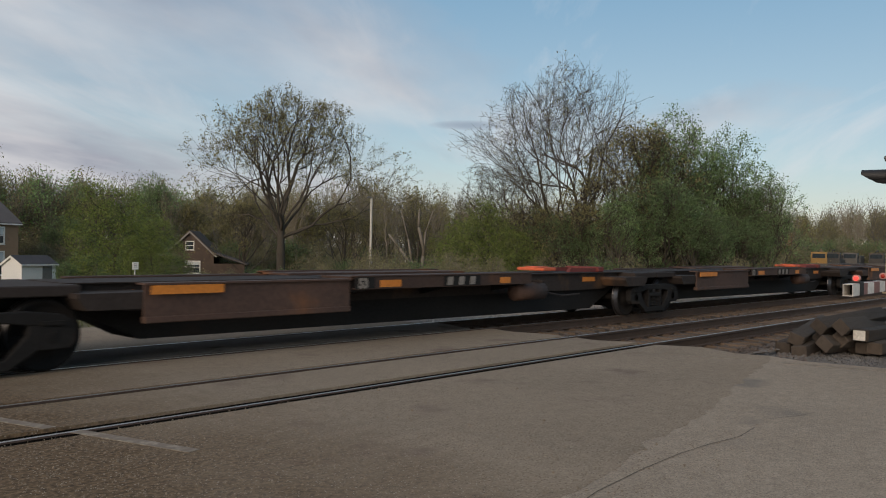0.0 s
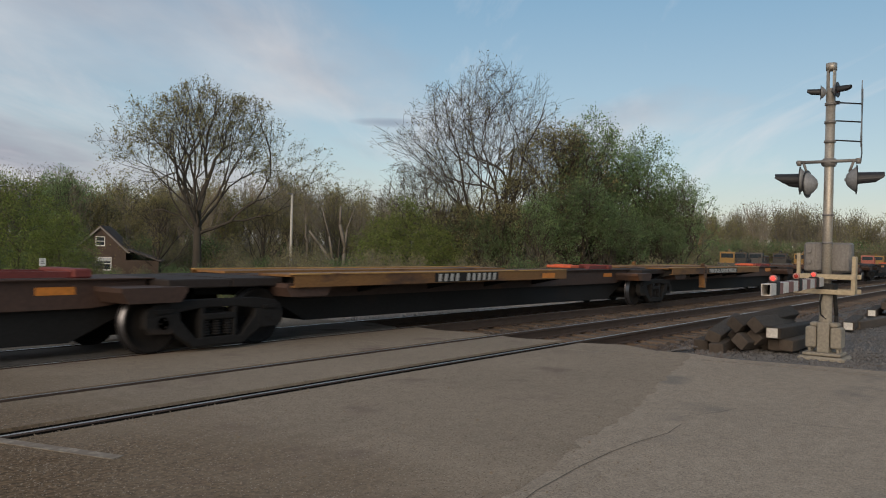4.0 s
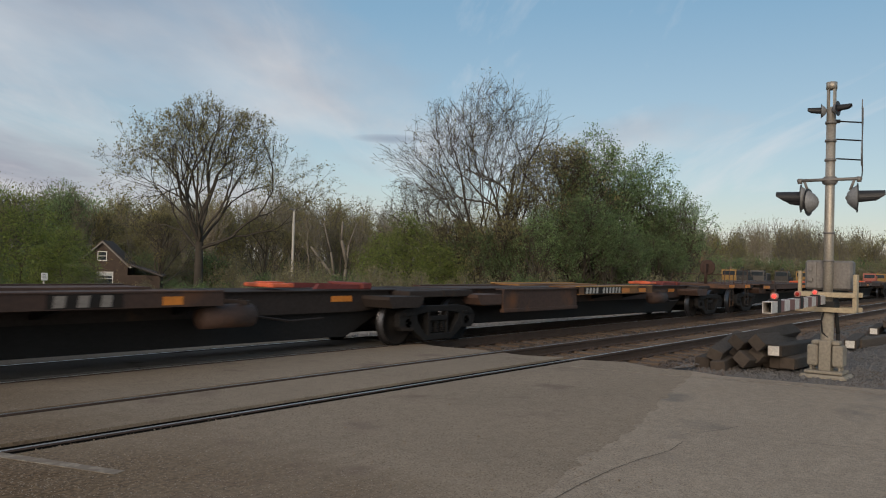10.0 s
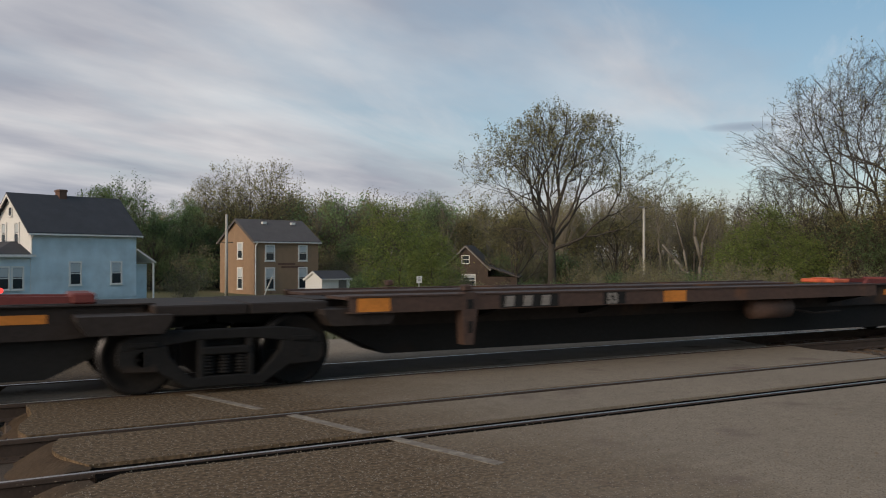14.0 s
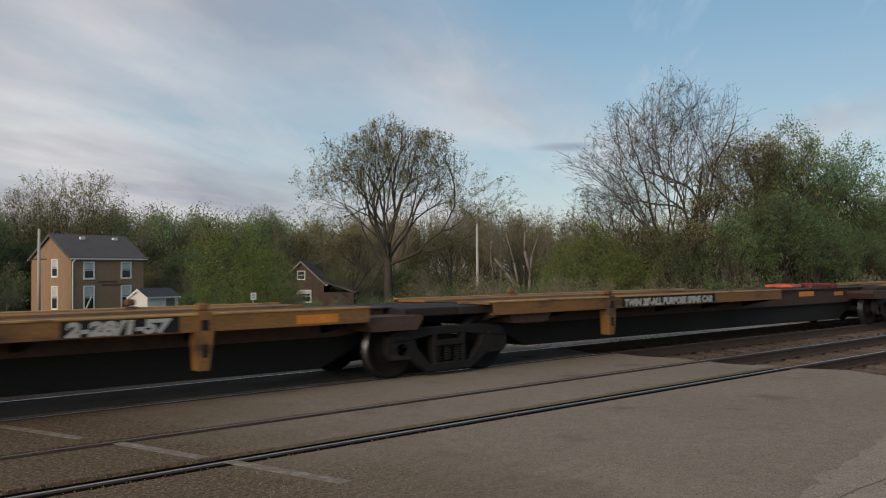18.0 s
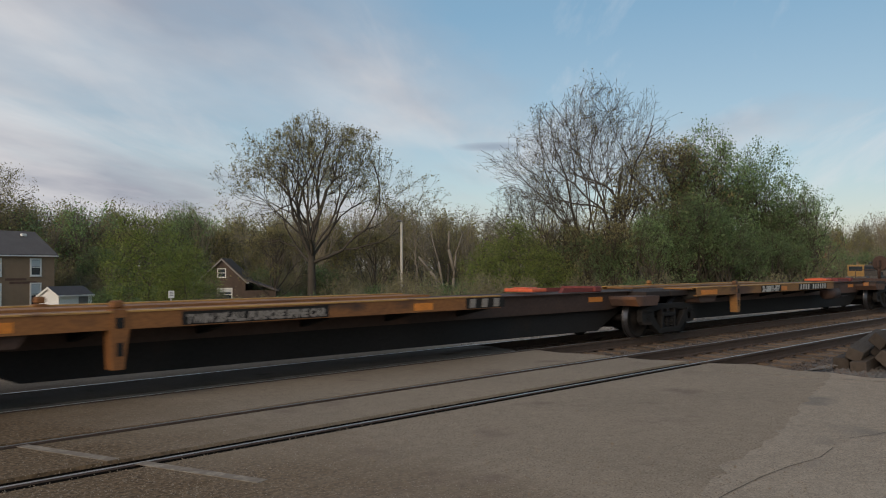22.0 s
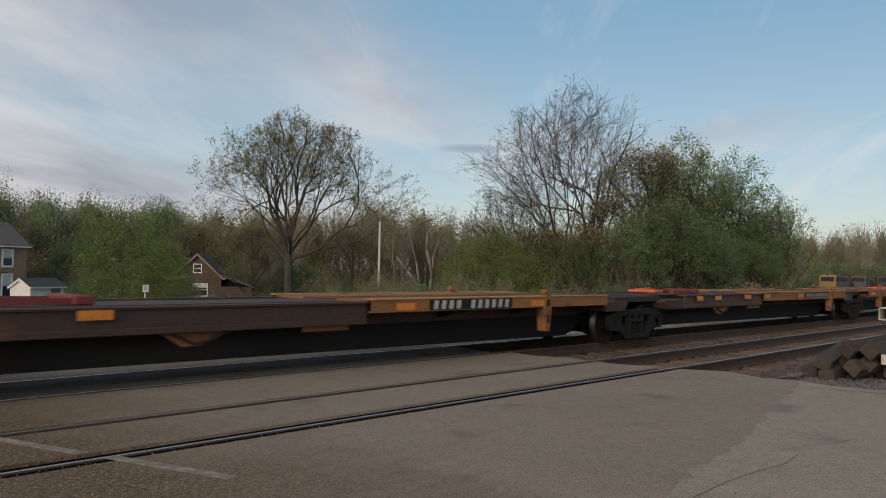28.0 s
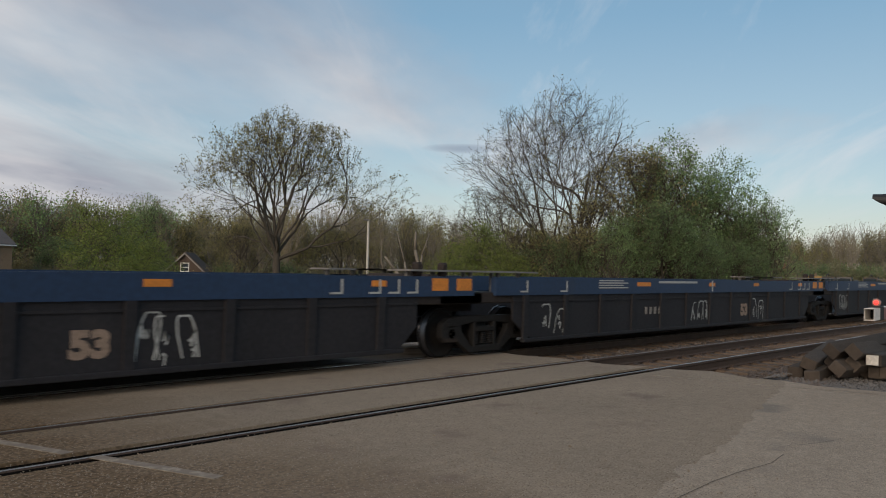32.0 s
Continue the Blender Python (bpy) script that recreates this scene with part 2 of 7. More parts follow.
M = dict(
    asphalt=add_specks(add_zone(mat("asphalt", (0.272, 0.219, 0.163), 0.92, scale=0.5, fine=55, amount=0.28, bump=0.16, spots=(0.185, 0.138, 0.11), spot_scale=1.3, spot_at=0.6, world_space=True, mottle=0.09, spec=0.15), (0.128, 0.087, 0.051), 3.9), 75, (0.33, 0.28, 0.22), (0.11, 0.085, 0.062), 0.12),
    pale_asphalt=add_specks(mat("pale_asphalt", (0.325, 0.267, 0.206), 0.92, scale=0.6, fine=60, amount=0.22, bump=0.45, spots=(0.20, 0.174, 0.146), spot_scale=0.9, spot_at=0.6, world_space=True, mottle=0.11, spec=0.15), 80, (0.38, 0.33, 0.265), (0.19, 0.155, 0.12)),
    crack=mat("crack", (0.10, 0.085, 0.068), 0.95, world_space=True),
    paint=mat("worn_paint", (0.30, 0.255, 0.20), 0.8, scale=4, fine=30, amount=0.4, spots=(0.19, 0.155, 0.12), spot_scale=9, spot_at=0.42, world_space=True),
    ground=mat("field", (0.11, 0.10, 0.045), 0.95, dark=(0.055, 0.07, 0.022), scale=0.25, fine=6, bump=0.5, spots=(0.15, 0.12, 0.08), spot_scale=0.12, world_space=True, bump_dist=0.1),
    gravel=mat("gravel", (0.128, 0.120, 0.114), 0.95, dark=(0.085, 0.073, 0.064), scale=0.8, fine=28, bump=0.9, spots=(0.15, 0.11, 0.08), spot_scale=0.7, world_space=True, bump_dist=0.05),
    # brown mud, darkened to carry the shade in the hollow beside the crossing
    dirt=mat("shade_dark_dirt", (0.092, 0.064, 0.042), 0.95, dark=(0.050, 0.036, 0.025), scale=2.5, fine=30, bump=0.7, spots=(0.12, 0.088, 0.060), spot_scale=6, spot_at=0.6, world_space=True, spec=0.1),
    grit=mat("grit", (0.22, 0.175, 0.13), 0.9, scale=8, fine=60, bump=0.2, world_space=True),
    pale_stone=mat("pale_stone", (0.30, 0.28, 0.26), 0.9, scale=8, fine=60, bump=0.3, world_space=True),
    stone=mat("stone", (0.138, 0.134, 0.132), 0.9, scale=8, fine=60, rand=0.0, bump=0.3, world_space=True),
    ballast=mat("ballast", (0.13, 0.11, 0.10), 0.95, dark=(0.07, 0.058, 0.05), scale=0.9, fine=26, bump=1.0, spots=(0.11, 0.075, 0.05), spot_scale=0.5, world_space=True, bump_dist=0.05),
    tie=mat("tie_wood", (0.125, 0.092, 0.068), 0.95, scale=2, fine=30, stretch=(6, 1, 6), amount=0.5, bump=0.5, rand=0.35),
    tie_old=mat("old_tie_wood", (0.085, 0.068, 0.055), 0.92, scale=2, fine=25, stretch=(1, 8, 8), amount=0.5, bump=0.6, rand=0.4),
    tag=mat("white_tag", (0.62, 0.60, 0.55), 0.7),
    railtop=mat("rail_head", (0.55, 0.54, 0.53), 0.32, 0.8, scale=2, fine=30, amount=0.2, bump=0.03),
    rail=mat("rail_rust", (0.075, 0.052, 0.04), 0.85, 0.2, scale=4, fine=40, amount=0.4),
    steel=mat("galvanised", (0.40, 0.37, 0.32), 0.5, 0.55, scale=2.5, fine=35, amount=0.25, spots=(0.20, 0.13, 0.08), spot_scale=3, spot_at=0.66),
    alloy=mat("pale_lamp_alloy", (0.24, 0.25, 0.26), 0.55, 0.2, scale=5, fine=30, amount=0.2, bump=0.05),
    castgrey=mat("cast_alloy", (0.22, 0.21, 0.20), 0.6, 0.4, scale=5, fine=30, amount=0.3),
    black=mat("black_paint", (0.022, 0.023, 0.026), 0.5, scale=3, fine=30, amount=0.3),
    cream=mat("cream_timber", (0.42, 0.35, 0.24), 0.7, scale=4, fine=30, amount=0.3, spots=(0.25, 0.16, 0.09), spot_scale=4, spot_at=0.64),
    concrete=mat("concrete", (0.27, 0.245, 0.20), 0.9, scale=2, fine=25, amount=0.3, bump=0.3),
    white=mat("white_paint", (0.72, 0.71, 0.68), 0.6, scale=2, fine=20, amount=0.12, bump=0.05),
    red=mat("gate_red", (0.24, 0.055, 0.05), 0.5, scale=3, fine=30, amount=0.3),
    lamp_red=glow("lamp_red", (1.0, 0.05, 0.04), 1.6),
    lens_dark=mat("lens_dark", (0.10, 0.012, 0.01), 0.15, scale=3, bump=0),
    glass=mat("window_glass", (0.035, 0.045, 0.055), 0.08, scale=1.0, fine=4, amount=0.5, bump=0.0),
    blind=mat("window_blind", (0.50, 0.54, 0.56), 0.8, scale=2, bump=0.1),
    blue_siding=mat("blue_siding", (0.53, 0.64, 0.70), 0.75, scale=0.25, fine=0.8, amount=0.05, bump=0.0),
    white_siding=mat("white_siding", (0.74, 0.73, 0.70), 0.75, scale=0.6, fine=14, amount=0.1, bump=0.1),
    shingle=mat("shingles", (0.062, 0.062, 0.070), 0.9, scale=1.2, fine=22, amount=0.35, bump=0.5),
    shingle_brown=mat("brown_shingles", (0.112, 0.100, 0.098), 0.9, scale=1.2, fine=22, amount=0.3, bump=0.5),
    brick=mat("tan_brick", (0.30, 0.200, 0.128), 0.9, scale=1.5, fine=20, amount=0.25, bump=0.3, spots=(0.16, 0.10, 0.07), spot_scale=0.9, spot_at=0.66),
    cottage_wall=mat("weathered_brown_boards", (0.085, 0.062, 0.050), 0.9, scale=2, fine=20, amount=0.4, spots=(0.05, 0.04, 0.035), spot_scale=1.5),
    lens_pink=mat("pink_lamp_case", (0.42, 0.20, 0.17), 0.5, scale=5, amount=0.2, bump=0.0),
    red_brick=mat("dark_brick", (0.16, 0.09, 0.065), 0.9, scale=2, fine=20, amount=0.35),
    barn_red=mat("barn_red", (0.20, 0.07, 0.05), 0.8, scale=2, fine=20, amount=0.35),
    bark=mat("bark", (0.105, 0.09, 0.072), 0.95, scale=1.5, fine=12, amount=0.4, bump=0.6),
    bark_dark=mat("dark_bark", (0.072, 0.062, 0.050), 0.95, scale=1.5, fine=12, amount=0.4, bump=0.5),
    bark_pale=mat("pale_bark", (0.19, 0.17, 0.145), 0.95, scale=1.5, fine=12, amount=0.35, bump=0.5),
    bark_tan=mat("tan_twigs", (0.27, 0.240, 0.190), 0.95, scale=0.4, fine=3, amount=0.35, bump=0.0),
    bark_grey=mat("grey_brown_twigs", (0.175, 0.158, 0.130), 0.95, scale=0.4, fine=3, amount=0.35, bump=0.0),
    leaf_tan=leaf_mat("tan_buds", (0.165, 0.150, 0.080), (0.31, 0.285, 0.155)),
    pole=mat("pole_grey", (0.42, 0.40, 0.36), 0.8, scale=1, fine=12, amount=0.2),
    leaf_olive=leaf_mat("olive_leaves", (0.155, 0.142, 0.055), (0.33, 0.300, 0.130)),
    leaf_green=leaf_mat("green_leaves", (0.120, 0.200, 0.075), (0.30, 0.42, 0.175)),
    leaf_dark=leaf_mat("dark_leaves", (0.085, 0.135, 0.055), (0.205, 0.285, 0.118)),
    leaf_bright=leaf_mat("bright_leaves", (0.110, 0.160, 0.032), (0.26, 0.31, 0.080)),
    leaf_brown=leaf_mat("brown_buds", (0.086, 0.069, 0.038), (0.165, 0.132, 0.076)),
    grass=leaf_mat("grass_blades", (0.048, 0.060, 0.016), (0.136, 0.128, 0.048), 0.2),
    # train
    car_brown=mat("rusty_brown_steel", (0.074, 0.042, 0.031), 0.75, dark=(0.034, 0.024, 0.021), scale=0.9, fine=18, bump=0.2, spots=(0.17, 0.072, 0.028), spot_scale=0.8, spot_at=0.60, rand=0.3),
    car_yellow=mat("faded_yellow_steel", (0.235, 0.115, 0.034), 0.65, dark=(0.13, 0.066, 0.028), scale=0.9, fine=14, bump=0.15, spots=(0.075, 0.038, 0.022), spot_scale=1.0, spot_at=0.53, rand=0.2, stretch=(1, 1, 2.5)),
    flange_yellow=mat("bright_yellow_flange", (0.42, 0.24, 0.07), 0.6, dark=(0.27, 0.14, 0.05), scale=1.2, fine=14, bump=0.1, spots=(0.13, 0.06, 0.03), spot_scale=1.4, spot_at=0.58),
    car_orange=mat("rusted_orange_steel", (0.27, 0.115, 0.034), 0.7, dark=(0.10, 0.046, 0.024), scale=0.8, fine=14, bump=0.15, spots=(0.06, 0.034, 0.024), spot_scale=0.9, spot_at=0.55, rand=0.2, stretch=(1, 1, 2.5)),
    arm_white=mat("gate_arm_white", (0.62, 0.59, 0.55), 0.5, scale=4, fine=30, amount=0.25, bump=0.03),
    arm_red=mat("gate_arm_faded_red", (0.22, 0.10, 0.085), 0.6, scale=4, fine=30, amount=0.3, bump=0.03),
    lens_red=mat("red_lens", (0.35, 0.03, 0.02), 0.25, scale=4, fine=30, amount=0.1, bump=0.0),
    # near-black steel for centre sills, cross bearers and small dark plates
    car_black=mat("near_black_steel", (0.018, 0.0172, 0.017), 0.75, spec=0.2, dark=(0.008, 0.008, 0.008), scale=0.8, fine=20, spots=(0.026, 0.018, 0.014), spot_scale=0.7, spot_at=0.62, bump=0.2),
    car_dark=mat("grimy_dark_steel", (0.038, 0.030, 0.027), 0.75, spec=0.2, dark=(0.018, 0.015, 0.014), scale=0.9, fine=20, spots=(0.10, 0.055, 0.03), spot_scale=1.0, spot_at=0.62, bump=0.2, rand=0.2),
    car_blue=mat("blue_well_paint", (0.014, 0.034, 0.080), 0.55, dark=(0.011, 0.027, 0.066), scale=0.5, fine=14, amount=0.3, bump=0.08, spots=(0.024, 0.034, 0.06), spot_scale=0.6, spot_at=0.62),
    well_side=mat("grimy_well_steel", (0.024, 0.023, 0.026), 0.7, spec=0.2, dark=(0.012, 0.012, 0.014), scale=0.6, fine=16, spots=(0.046, 0.04, 0.037), spot_scale=0.6, spot_at=0.62, bump=0.15),
    orange=mat("orange_reflector", (0.60, 0.21, 0.03), 0.5, scale=3, fine=25, amount=0.4, bump=0.05),
    hitch_red=mat("orange_red_hitch", (0.62, 0.13, 0.055), 0.55, scale=2, fine=18, amount=0.3, spots=(0.25, 0.06, 0.03), spot_scale=2),
    maroon=mat("maroon_steel", (0.16, 0.035, 0.03), 0.65, scale=2, fine=18, amount=0.4),
    letter=mat("white_lettering", (0.40, 0.40, 0.38), 0.7, scale=6, fine=30, amount=0.3, bump=0, spots=(0.2, 0.2, 0.19), spot_scale=6, spot_at=0.62),
    letter_tan=mat("faded_tan_lettering", (0.26, 0.19, 0.145), 0.8, scale=6, fine=30, amount=0.35, bump=0),
    letter_faint=mat("faded_lettering", (0.22, 0.20, 0.18), 0.8, scale=6, fine=30, amount=0.3, bump=0),
    mow_dark=mat("machine_dark", (0.045, 0.043, 0.042), 0.7, scale=2, fine=18, amount=0.4, spots=(0.12, 0.07, 0.03), spot_scale=1.5, spot_at=0.6),
    wheel_tread=mat("wheel_tread", (0.12, 0.12, 0.13), 0.35, 0.9, scale=3, bump=0.02),
    wheel=mat("wheel_disc", (0.014, 0.0125, 0.012), 0.8, 0.0, spec=0.2, scale=4, fine=25, amount=0.4),
    truck=mat("truck_casting", (0.015, 0.0142, 0.0140), 0.8, 0.0, spec=0.2, scale=3, fine=25, amount=0.45, spots=(0.036, 0.026, 0.02), spot_scale=2.2, spot_at=0.6),
    mow_yellow=mat("machine_yellow", (0.26, 0.15, 0.04), 0.6, scale=1, fine=10, amount=0.3),
    mow_red=mat("machine_red", (0.30, 0.085, 0.06), 0.5, scale=1, fine=10, amount=0.3),
    mow_grey=mat("machine_grey", (0.075, 0.072, 0.07), 0.6, scale=1, fine=10, amount=0.3),
    black_panel=mat("dark_grey_panel", (0.105, 0.098, 0.09), 0.95, spec=0.05, scale=2, fine=30, spots=(0.045, 0.038, 0.032), spot_scale=1.5, spot_at=0.6, bump=0.3, world_space=True),
    # near black with no gloss, so the flangeways look like shaded gaps
    flange=mat("flangeway_filler", (0.010, 0.009, 0.008), 1.0, spec=0.0, scale=3, fine=30),
    rubber=mat("rubber", (0.02, 0.02, 0.02), 0.85, scale=5, fine=25),
)


# ---- building helpers ----
def box(bm, x0, x1, y0, y1, z0, z1, bevel=0.0, m=None):
    vs = [bm.verts.new((x, y, z)) for x in (x0, x1) for y in (y0, y1) for z in (z0, z1)]
    if m is not None:
        for v in vs:
            v.co = m @ v.co
    fs = [bm.faces.new([vs[i] for i in q]) for q in ((0, 1, 3, 2), (4, 6, 7, 5), (0, 4, 5, 1), (2, 3, 7, 6), (0, 2, 6, 4), (1, 5, 7, 3))]
    if bevel:
        es = list({e for f in fs for e in f.edges})
        bmesh.ops.bevel(bm, geom=es, offset=bevel, segments=1, affect="EDGES")
    return bm


def prism(bm, pts, a0, a1, axis="y"):
    """Extrude an outline: pts are (x, z) for axis y, (y, z) for axis x, (x, y) for axis z."""
    def at(p, a):
        return {"y": (p[0], a, p[1]), "x": (a, p[0], p[1]), "z": (p[0], p[1], a)}[axis]
    lo, hi = [bm.verts.new(at(p, a0)) for p in pts], [bm.verts.new(at(p, a1)) for p in pts]
    n = len(pts)
    fs = [bm.faces.new(lo), bm.faces.new(hi[::-1])]
    for i in range(n):
        fs.append(bm.faces.new((lo[i], hi[i], hi[(i + 1) % n], lo[(i + 1) % n])))
    bmesh.ops.recalc_face_normals(bm, faces=fs)
    return bm


def tube(bm, p0, p1, r0, r1=None, n=10, caps=True):
    p0, p1 = Vector(p0), Vector(p1)
    r1 = r0 if r1 is None else r1
    q = (p1 - p0).to_track_quat("Z", "Y")
    rings = []
    for p, r in ((p0, r0), (p1, r1)):
        rings.append([bm.verts.new(p + q @ Vector((r * math.cos(6.28319 * i / n), r * math.sin(6.28319 * i / n), 0))) for i in range(n)])
    for i in range(n):
        f = bm.faces.new((rings[0][i], rings[0][(i + 1) % n], rings[1][(i + 1) % n], rings[1][i]))
        f.smooth = n > 6
    if caps:
        bm.faces.new(rings[0][::-1])
        bm.faces.new(rings[1])
    return bm


def path_tube(bm, pts, r, n=6):
    for a, b in zip(pts, pts[1:]):
        tube(bm, a, b, r, n=n)
    return bm


def lathe(bm, prof, centre, axis="y", n=28):
    """prof: (offset along the axis, radius)."""
    rings = []
    for a, r in prof:
        ring = []
        for i in range(n):
            c, s = r * math.cos(6.28319 * i / n), r * math.sin(6.28319 * i / n)
            p = {"y": (c, a, s), "z": (c, s, a), "x": (a, c, s)}[axis]
            ring.append(bm.verts.new(Vector(centre) + Vector(p)))
        rings.append(ring)
    fs = []
    for k in range(len(prof) - 1):
        for i in range(n):
            fs.append(bm.faces.new((rings[k][i], rings[k][(i + 1) % n], rings[k + 1][(i + 1) % n], rings[k + 1][i])))
    fs += [bm.faces.new(rings[0]), bm.faces.new(rings[-1])]
    bmesh.ops.recalc_face_normals(bm, faces=fs)
    for f in fs[:-2]:
        f.smooth = True
    return fs


def mesh_of(name, bm, *mats):
    me = bpy.data.meshes.new(name)
    bm.to_mesh(me)
    bm.free()
    for q in mats:
        me.materials.append(M[q])
    return me


def part(name, bm, material, parent, label=""):
    mats = (material,) if isinstance(material, str) else material
    ob = new(name, bm if isinstance(bm, bpy.types.Mesh) else mesh_of(name, bm, *mats))
    ob.parent = parent
    return tagged(ob, label)


def empty(name, m, label, category, group="", kind=""):
    ob = new(name)
    ob.empty_display_size = 0.2
    ob.matrix_basis = m
    return tagged(ob, label, category, group, kind)


def solid(name, bm, material, label, category, kind="", group=""):
    mats = (material,) if isinstance(material, str) else material
    return tagged(new(name, mesh_of(name, bm, *mats)), label, category, group, kind)


def raw_mesh(name, verts, faces, *mats):
    me = bpy.data.meshes.new(name)
    me.from_pydata(verts, [], faces)
    for q in mats:
        me.materials.append(M[q])
    return me

# ---- ground, road, tracks ----
Y1, Y2, GAUGE = 6.27, 9.59, 1.435         # near rail of the empty track, near rail of the train's track
ROAD_L, ROAD_R = 0.45, 11.95              # the crossing's two ends along the tracks
TRAIN_Y = Y2 + GAUGE / 2


def smooth(a, b, v):
    v = min(1.0, max(0.0, (v - a) / (b - a)))
    return v * v * (3 - 2 * v)


def ground_z(x, y):
    bed = -0.30 * smooth(4.6, 5.6, y) if not (-0.5 < x < 12.5) else -0.28 * smooth(1.0, 2.0, y)
    near = -0.06 if y < 4.6 else bed
    drop = -1.75 * smooth(13.2, 19.0, y)
    rise = 0.5 * smooth(60, 130, y)
    wob = 0.10 * noise.noise(Vector((x * 0.12, y * 0.12, 0))) * smooth(14, 20, y) + 0.05 * noise.noise(Vector((x * 0.4, y * 0.4, 3)))
    return near + drop + rise + wob * (0.5 if y < 14 else 1) - 0.03


def build_ground():
    def steps(marks):
        out = [marks[0][0]]
        for (a, d), (b, _) in zip(marks, marks[1:]):
            n = max(1, round((b - a) / d))
            out += [a + (b - a) * (i + 1) / n for i in range(n)]
        return out
    xs = steps([(-2500, 500), (-500, 100), (-100, 15), (-25, 1.5), (45, 5), (140, 30), (500, 300), (3000, 1)])
    ys = steps([(-2500, 500), (-300, 60), (-30, 3), (-3, 0.5), (24, 3), (60, 8), (140, 40), (500, 300), (3000, 1)])
    vs = [(x, y, ground_z(x, y)) for y in ys for x in xs]
    n = len(xs)
    fs = [(j * n + i, j * n + i + 1, (j + 1) * n + i + 1, (j + 1) * n + i) for j in range(len(ys) - 1) for i in range(n - 1)]
    me = raw_mesh("ground", vs, fs, "ground", "gravel")
    for k, f in enumerate(me.polygons):
        c = f.center
        if -30 < c.x < 160 and -14 < c.y < 13.2:
            f.material_index = 1
        f.use_smooth = True
    tagged(new("ground", me), "rough spring grass with bare gravel beside the tracks", "ground", kind="structure")


def edge_line(x, amp, seed, y0, y1, n):
    return [(x + amp * noise.noise(Vector((seed, 0.9 * y, 0))), y) for y in [y0 + (y1 - y0) * i / n for i in range(n + 1)]]


def build_road():
    """Asphalt laid in strips between the rails, each a slab with ragged ends."""
    strips = [(Y1 + 0.22, Y1 + GAUGE - 0.15), (Y1 + GAUGE + 0.10, Y2 - 0.12), (Y2 + 0.17, Y2 + GAUGE - 0.13), (Y2 + GAUGE + 0.07, 13.6)]
    road = empty("road", Matrix(), "worn grey asphalt road over the level crossing", "road", kind="structure")
    for k, (a, b) in enumerate(strips):
        bm = bmesh.new()
        right = edge_line(ROAD_R - 0.12 * k, 0.35, k * 3.1, a, b, 8)
        left = edge_line(ROAD_L - 0.25 * k, 0.30, 20 + k * 3.1, a, b, 8)
        prism(bm, right + left[::-1], -0.22, 0.0, "z")
        # the strip between the train's rails is darker than the other three
        part("asphalt_strip", bm, "black_panel" if k == 2 else "asphalt", road)
    # rubber and tar strips along each rail, near black for the flangeways' shade
    for a, b in ((Y1 - 0.165, Y1 - 0.03), (Y1 + 0.03, Y1 + 0.225), (Y1 + GAUGE - 0.155, Y1 + GAUGE - 0.03), (Y1 + GAUGE + 0.03, Y1 + GAUGE + 0.105),
                 (Y2 - 0.125, Y2 - 0.03), (Y2 + 0.03, Y2 + 0.175), (Y2 + GAUGE - 0.135, Y2 + GAUGE - 0.03), (Y2 + GAUGE + 0.03, Y2 + GAUGE + 0.075)):
        bm = bmesh.new()
        box(bm, ROAD_L + 0.1, ROAD_R - 0.1, a, b, -0.2, -0.012 if b == Y1 - 0.03 else -0.03)
        part("flangeway_filler", bm, "flange", road, "near-black rubber strip beside the rail, painting the gap's shade")
    # the approach: dark asphalt by the rails, an older pale surface nearer the eye
    border = [(12.0, 4.32), (11.29, 4.08), (9.6, 3.72), (8.28, 3.36), (7.4, 3.16), (6.67, 3.02), (5.9, 2.92), (5.14, 2.74), (4.33, 2.6), (2.2, 2.2), (-0.4, 1.8)]
    fine = []
    for (xa, ya), (xb, yb) in zip(border, border[1:]):
        n = max(2, int(abs(xa - xb) / 0.12))
        fine += [(xa + (xb - xa) * i / n, ya + (yb - ya) * i / n) for i in range(n)]
    border = [(x, y + 0.10 * noise.noise(Vector((x * 2.3, 0, 5))) + 0.07 * noise.noise(Vector((x * 7.5, 0, 2)))) for x, y in fine + border[-1:]]
    bm = bmesh.new()
    top = [(ROAD_L + 0.25, Y1 - 0.16), (ROAD_R, Y1 - 0.16)]
    prism(bm, [(-0.4, 4.8), (0.1, 5.5)] + top + [(12.25, 5.5), (11.9, 4.8)] + border, -0.24, 0.0, "z")
    part("asphalt_apron", bm, "asphalt", road)
    bm = bmesh.new()
    prism(bm, border[::-1] + [(11.8, 3.8), (12.0, 2.5), (12.4, 0.0), (13.0, -6), (14, -40), (-9, -40), (-5, -6), (-2, 0)][0:], -0.24, -0.002, "z")
    part("pale_apron", bm, "pale_asphalt", road, "paler worn asphalt surface")
    bm = bmesh.new()
    prism(bm, [(ROAD_L - 0.9, 13.58), (10.6, 13.58), (4.5, 30), (-6, 62), (-15, 60), (-6.5, 30)], -0.4, -0.004, "z")
    for v in bm.verts:
        v.co.z -= 1.55 * smooth(13.6, 26, v.co.y)
    part("far_approach", bm, "asphalt", road)
    # cracks in the pale surface
    for pts in ([(4.05, 2.42), (4.43, 2.5), (5.11, 2.56), (5.68, 2.58), (6.1, 2.56), (6.58, 2.5), (7.0, 2.55)], [(7.35, 2.66), (7.53, 2.57), (7.8, 2.47), (8.07, 2.41)],
                [(7.72, 1.8), (7.8, 1.5), (7.97, 1.09)]):
        bm = bmesh.new()
        for (xa, ya), (xb, yb) in zip(pts, pts[1:]):
            d = Vector((xb - xa, yb - ya)).normalized() * 0.0035
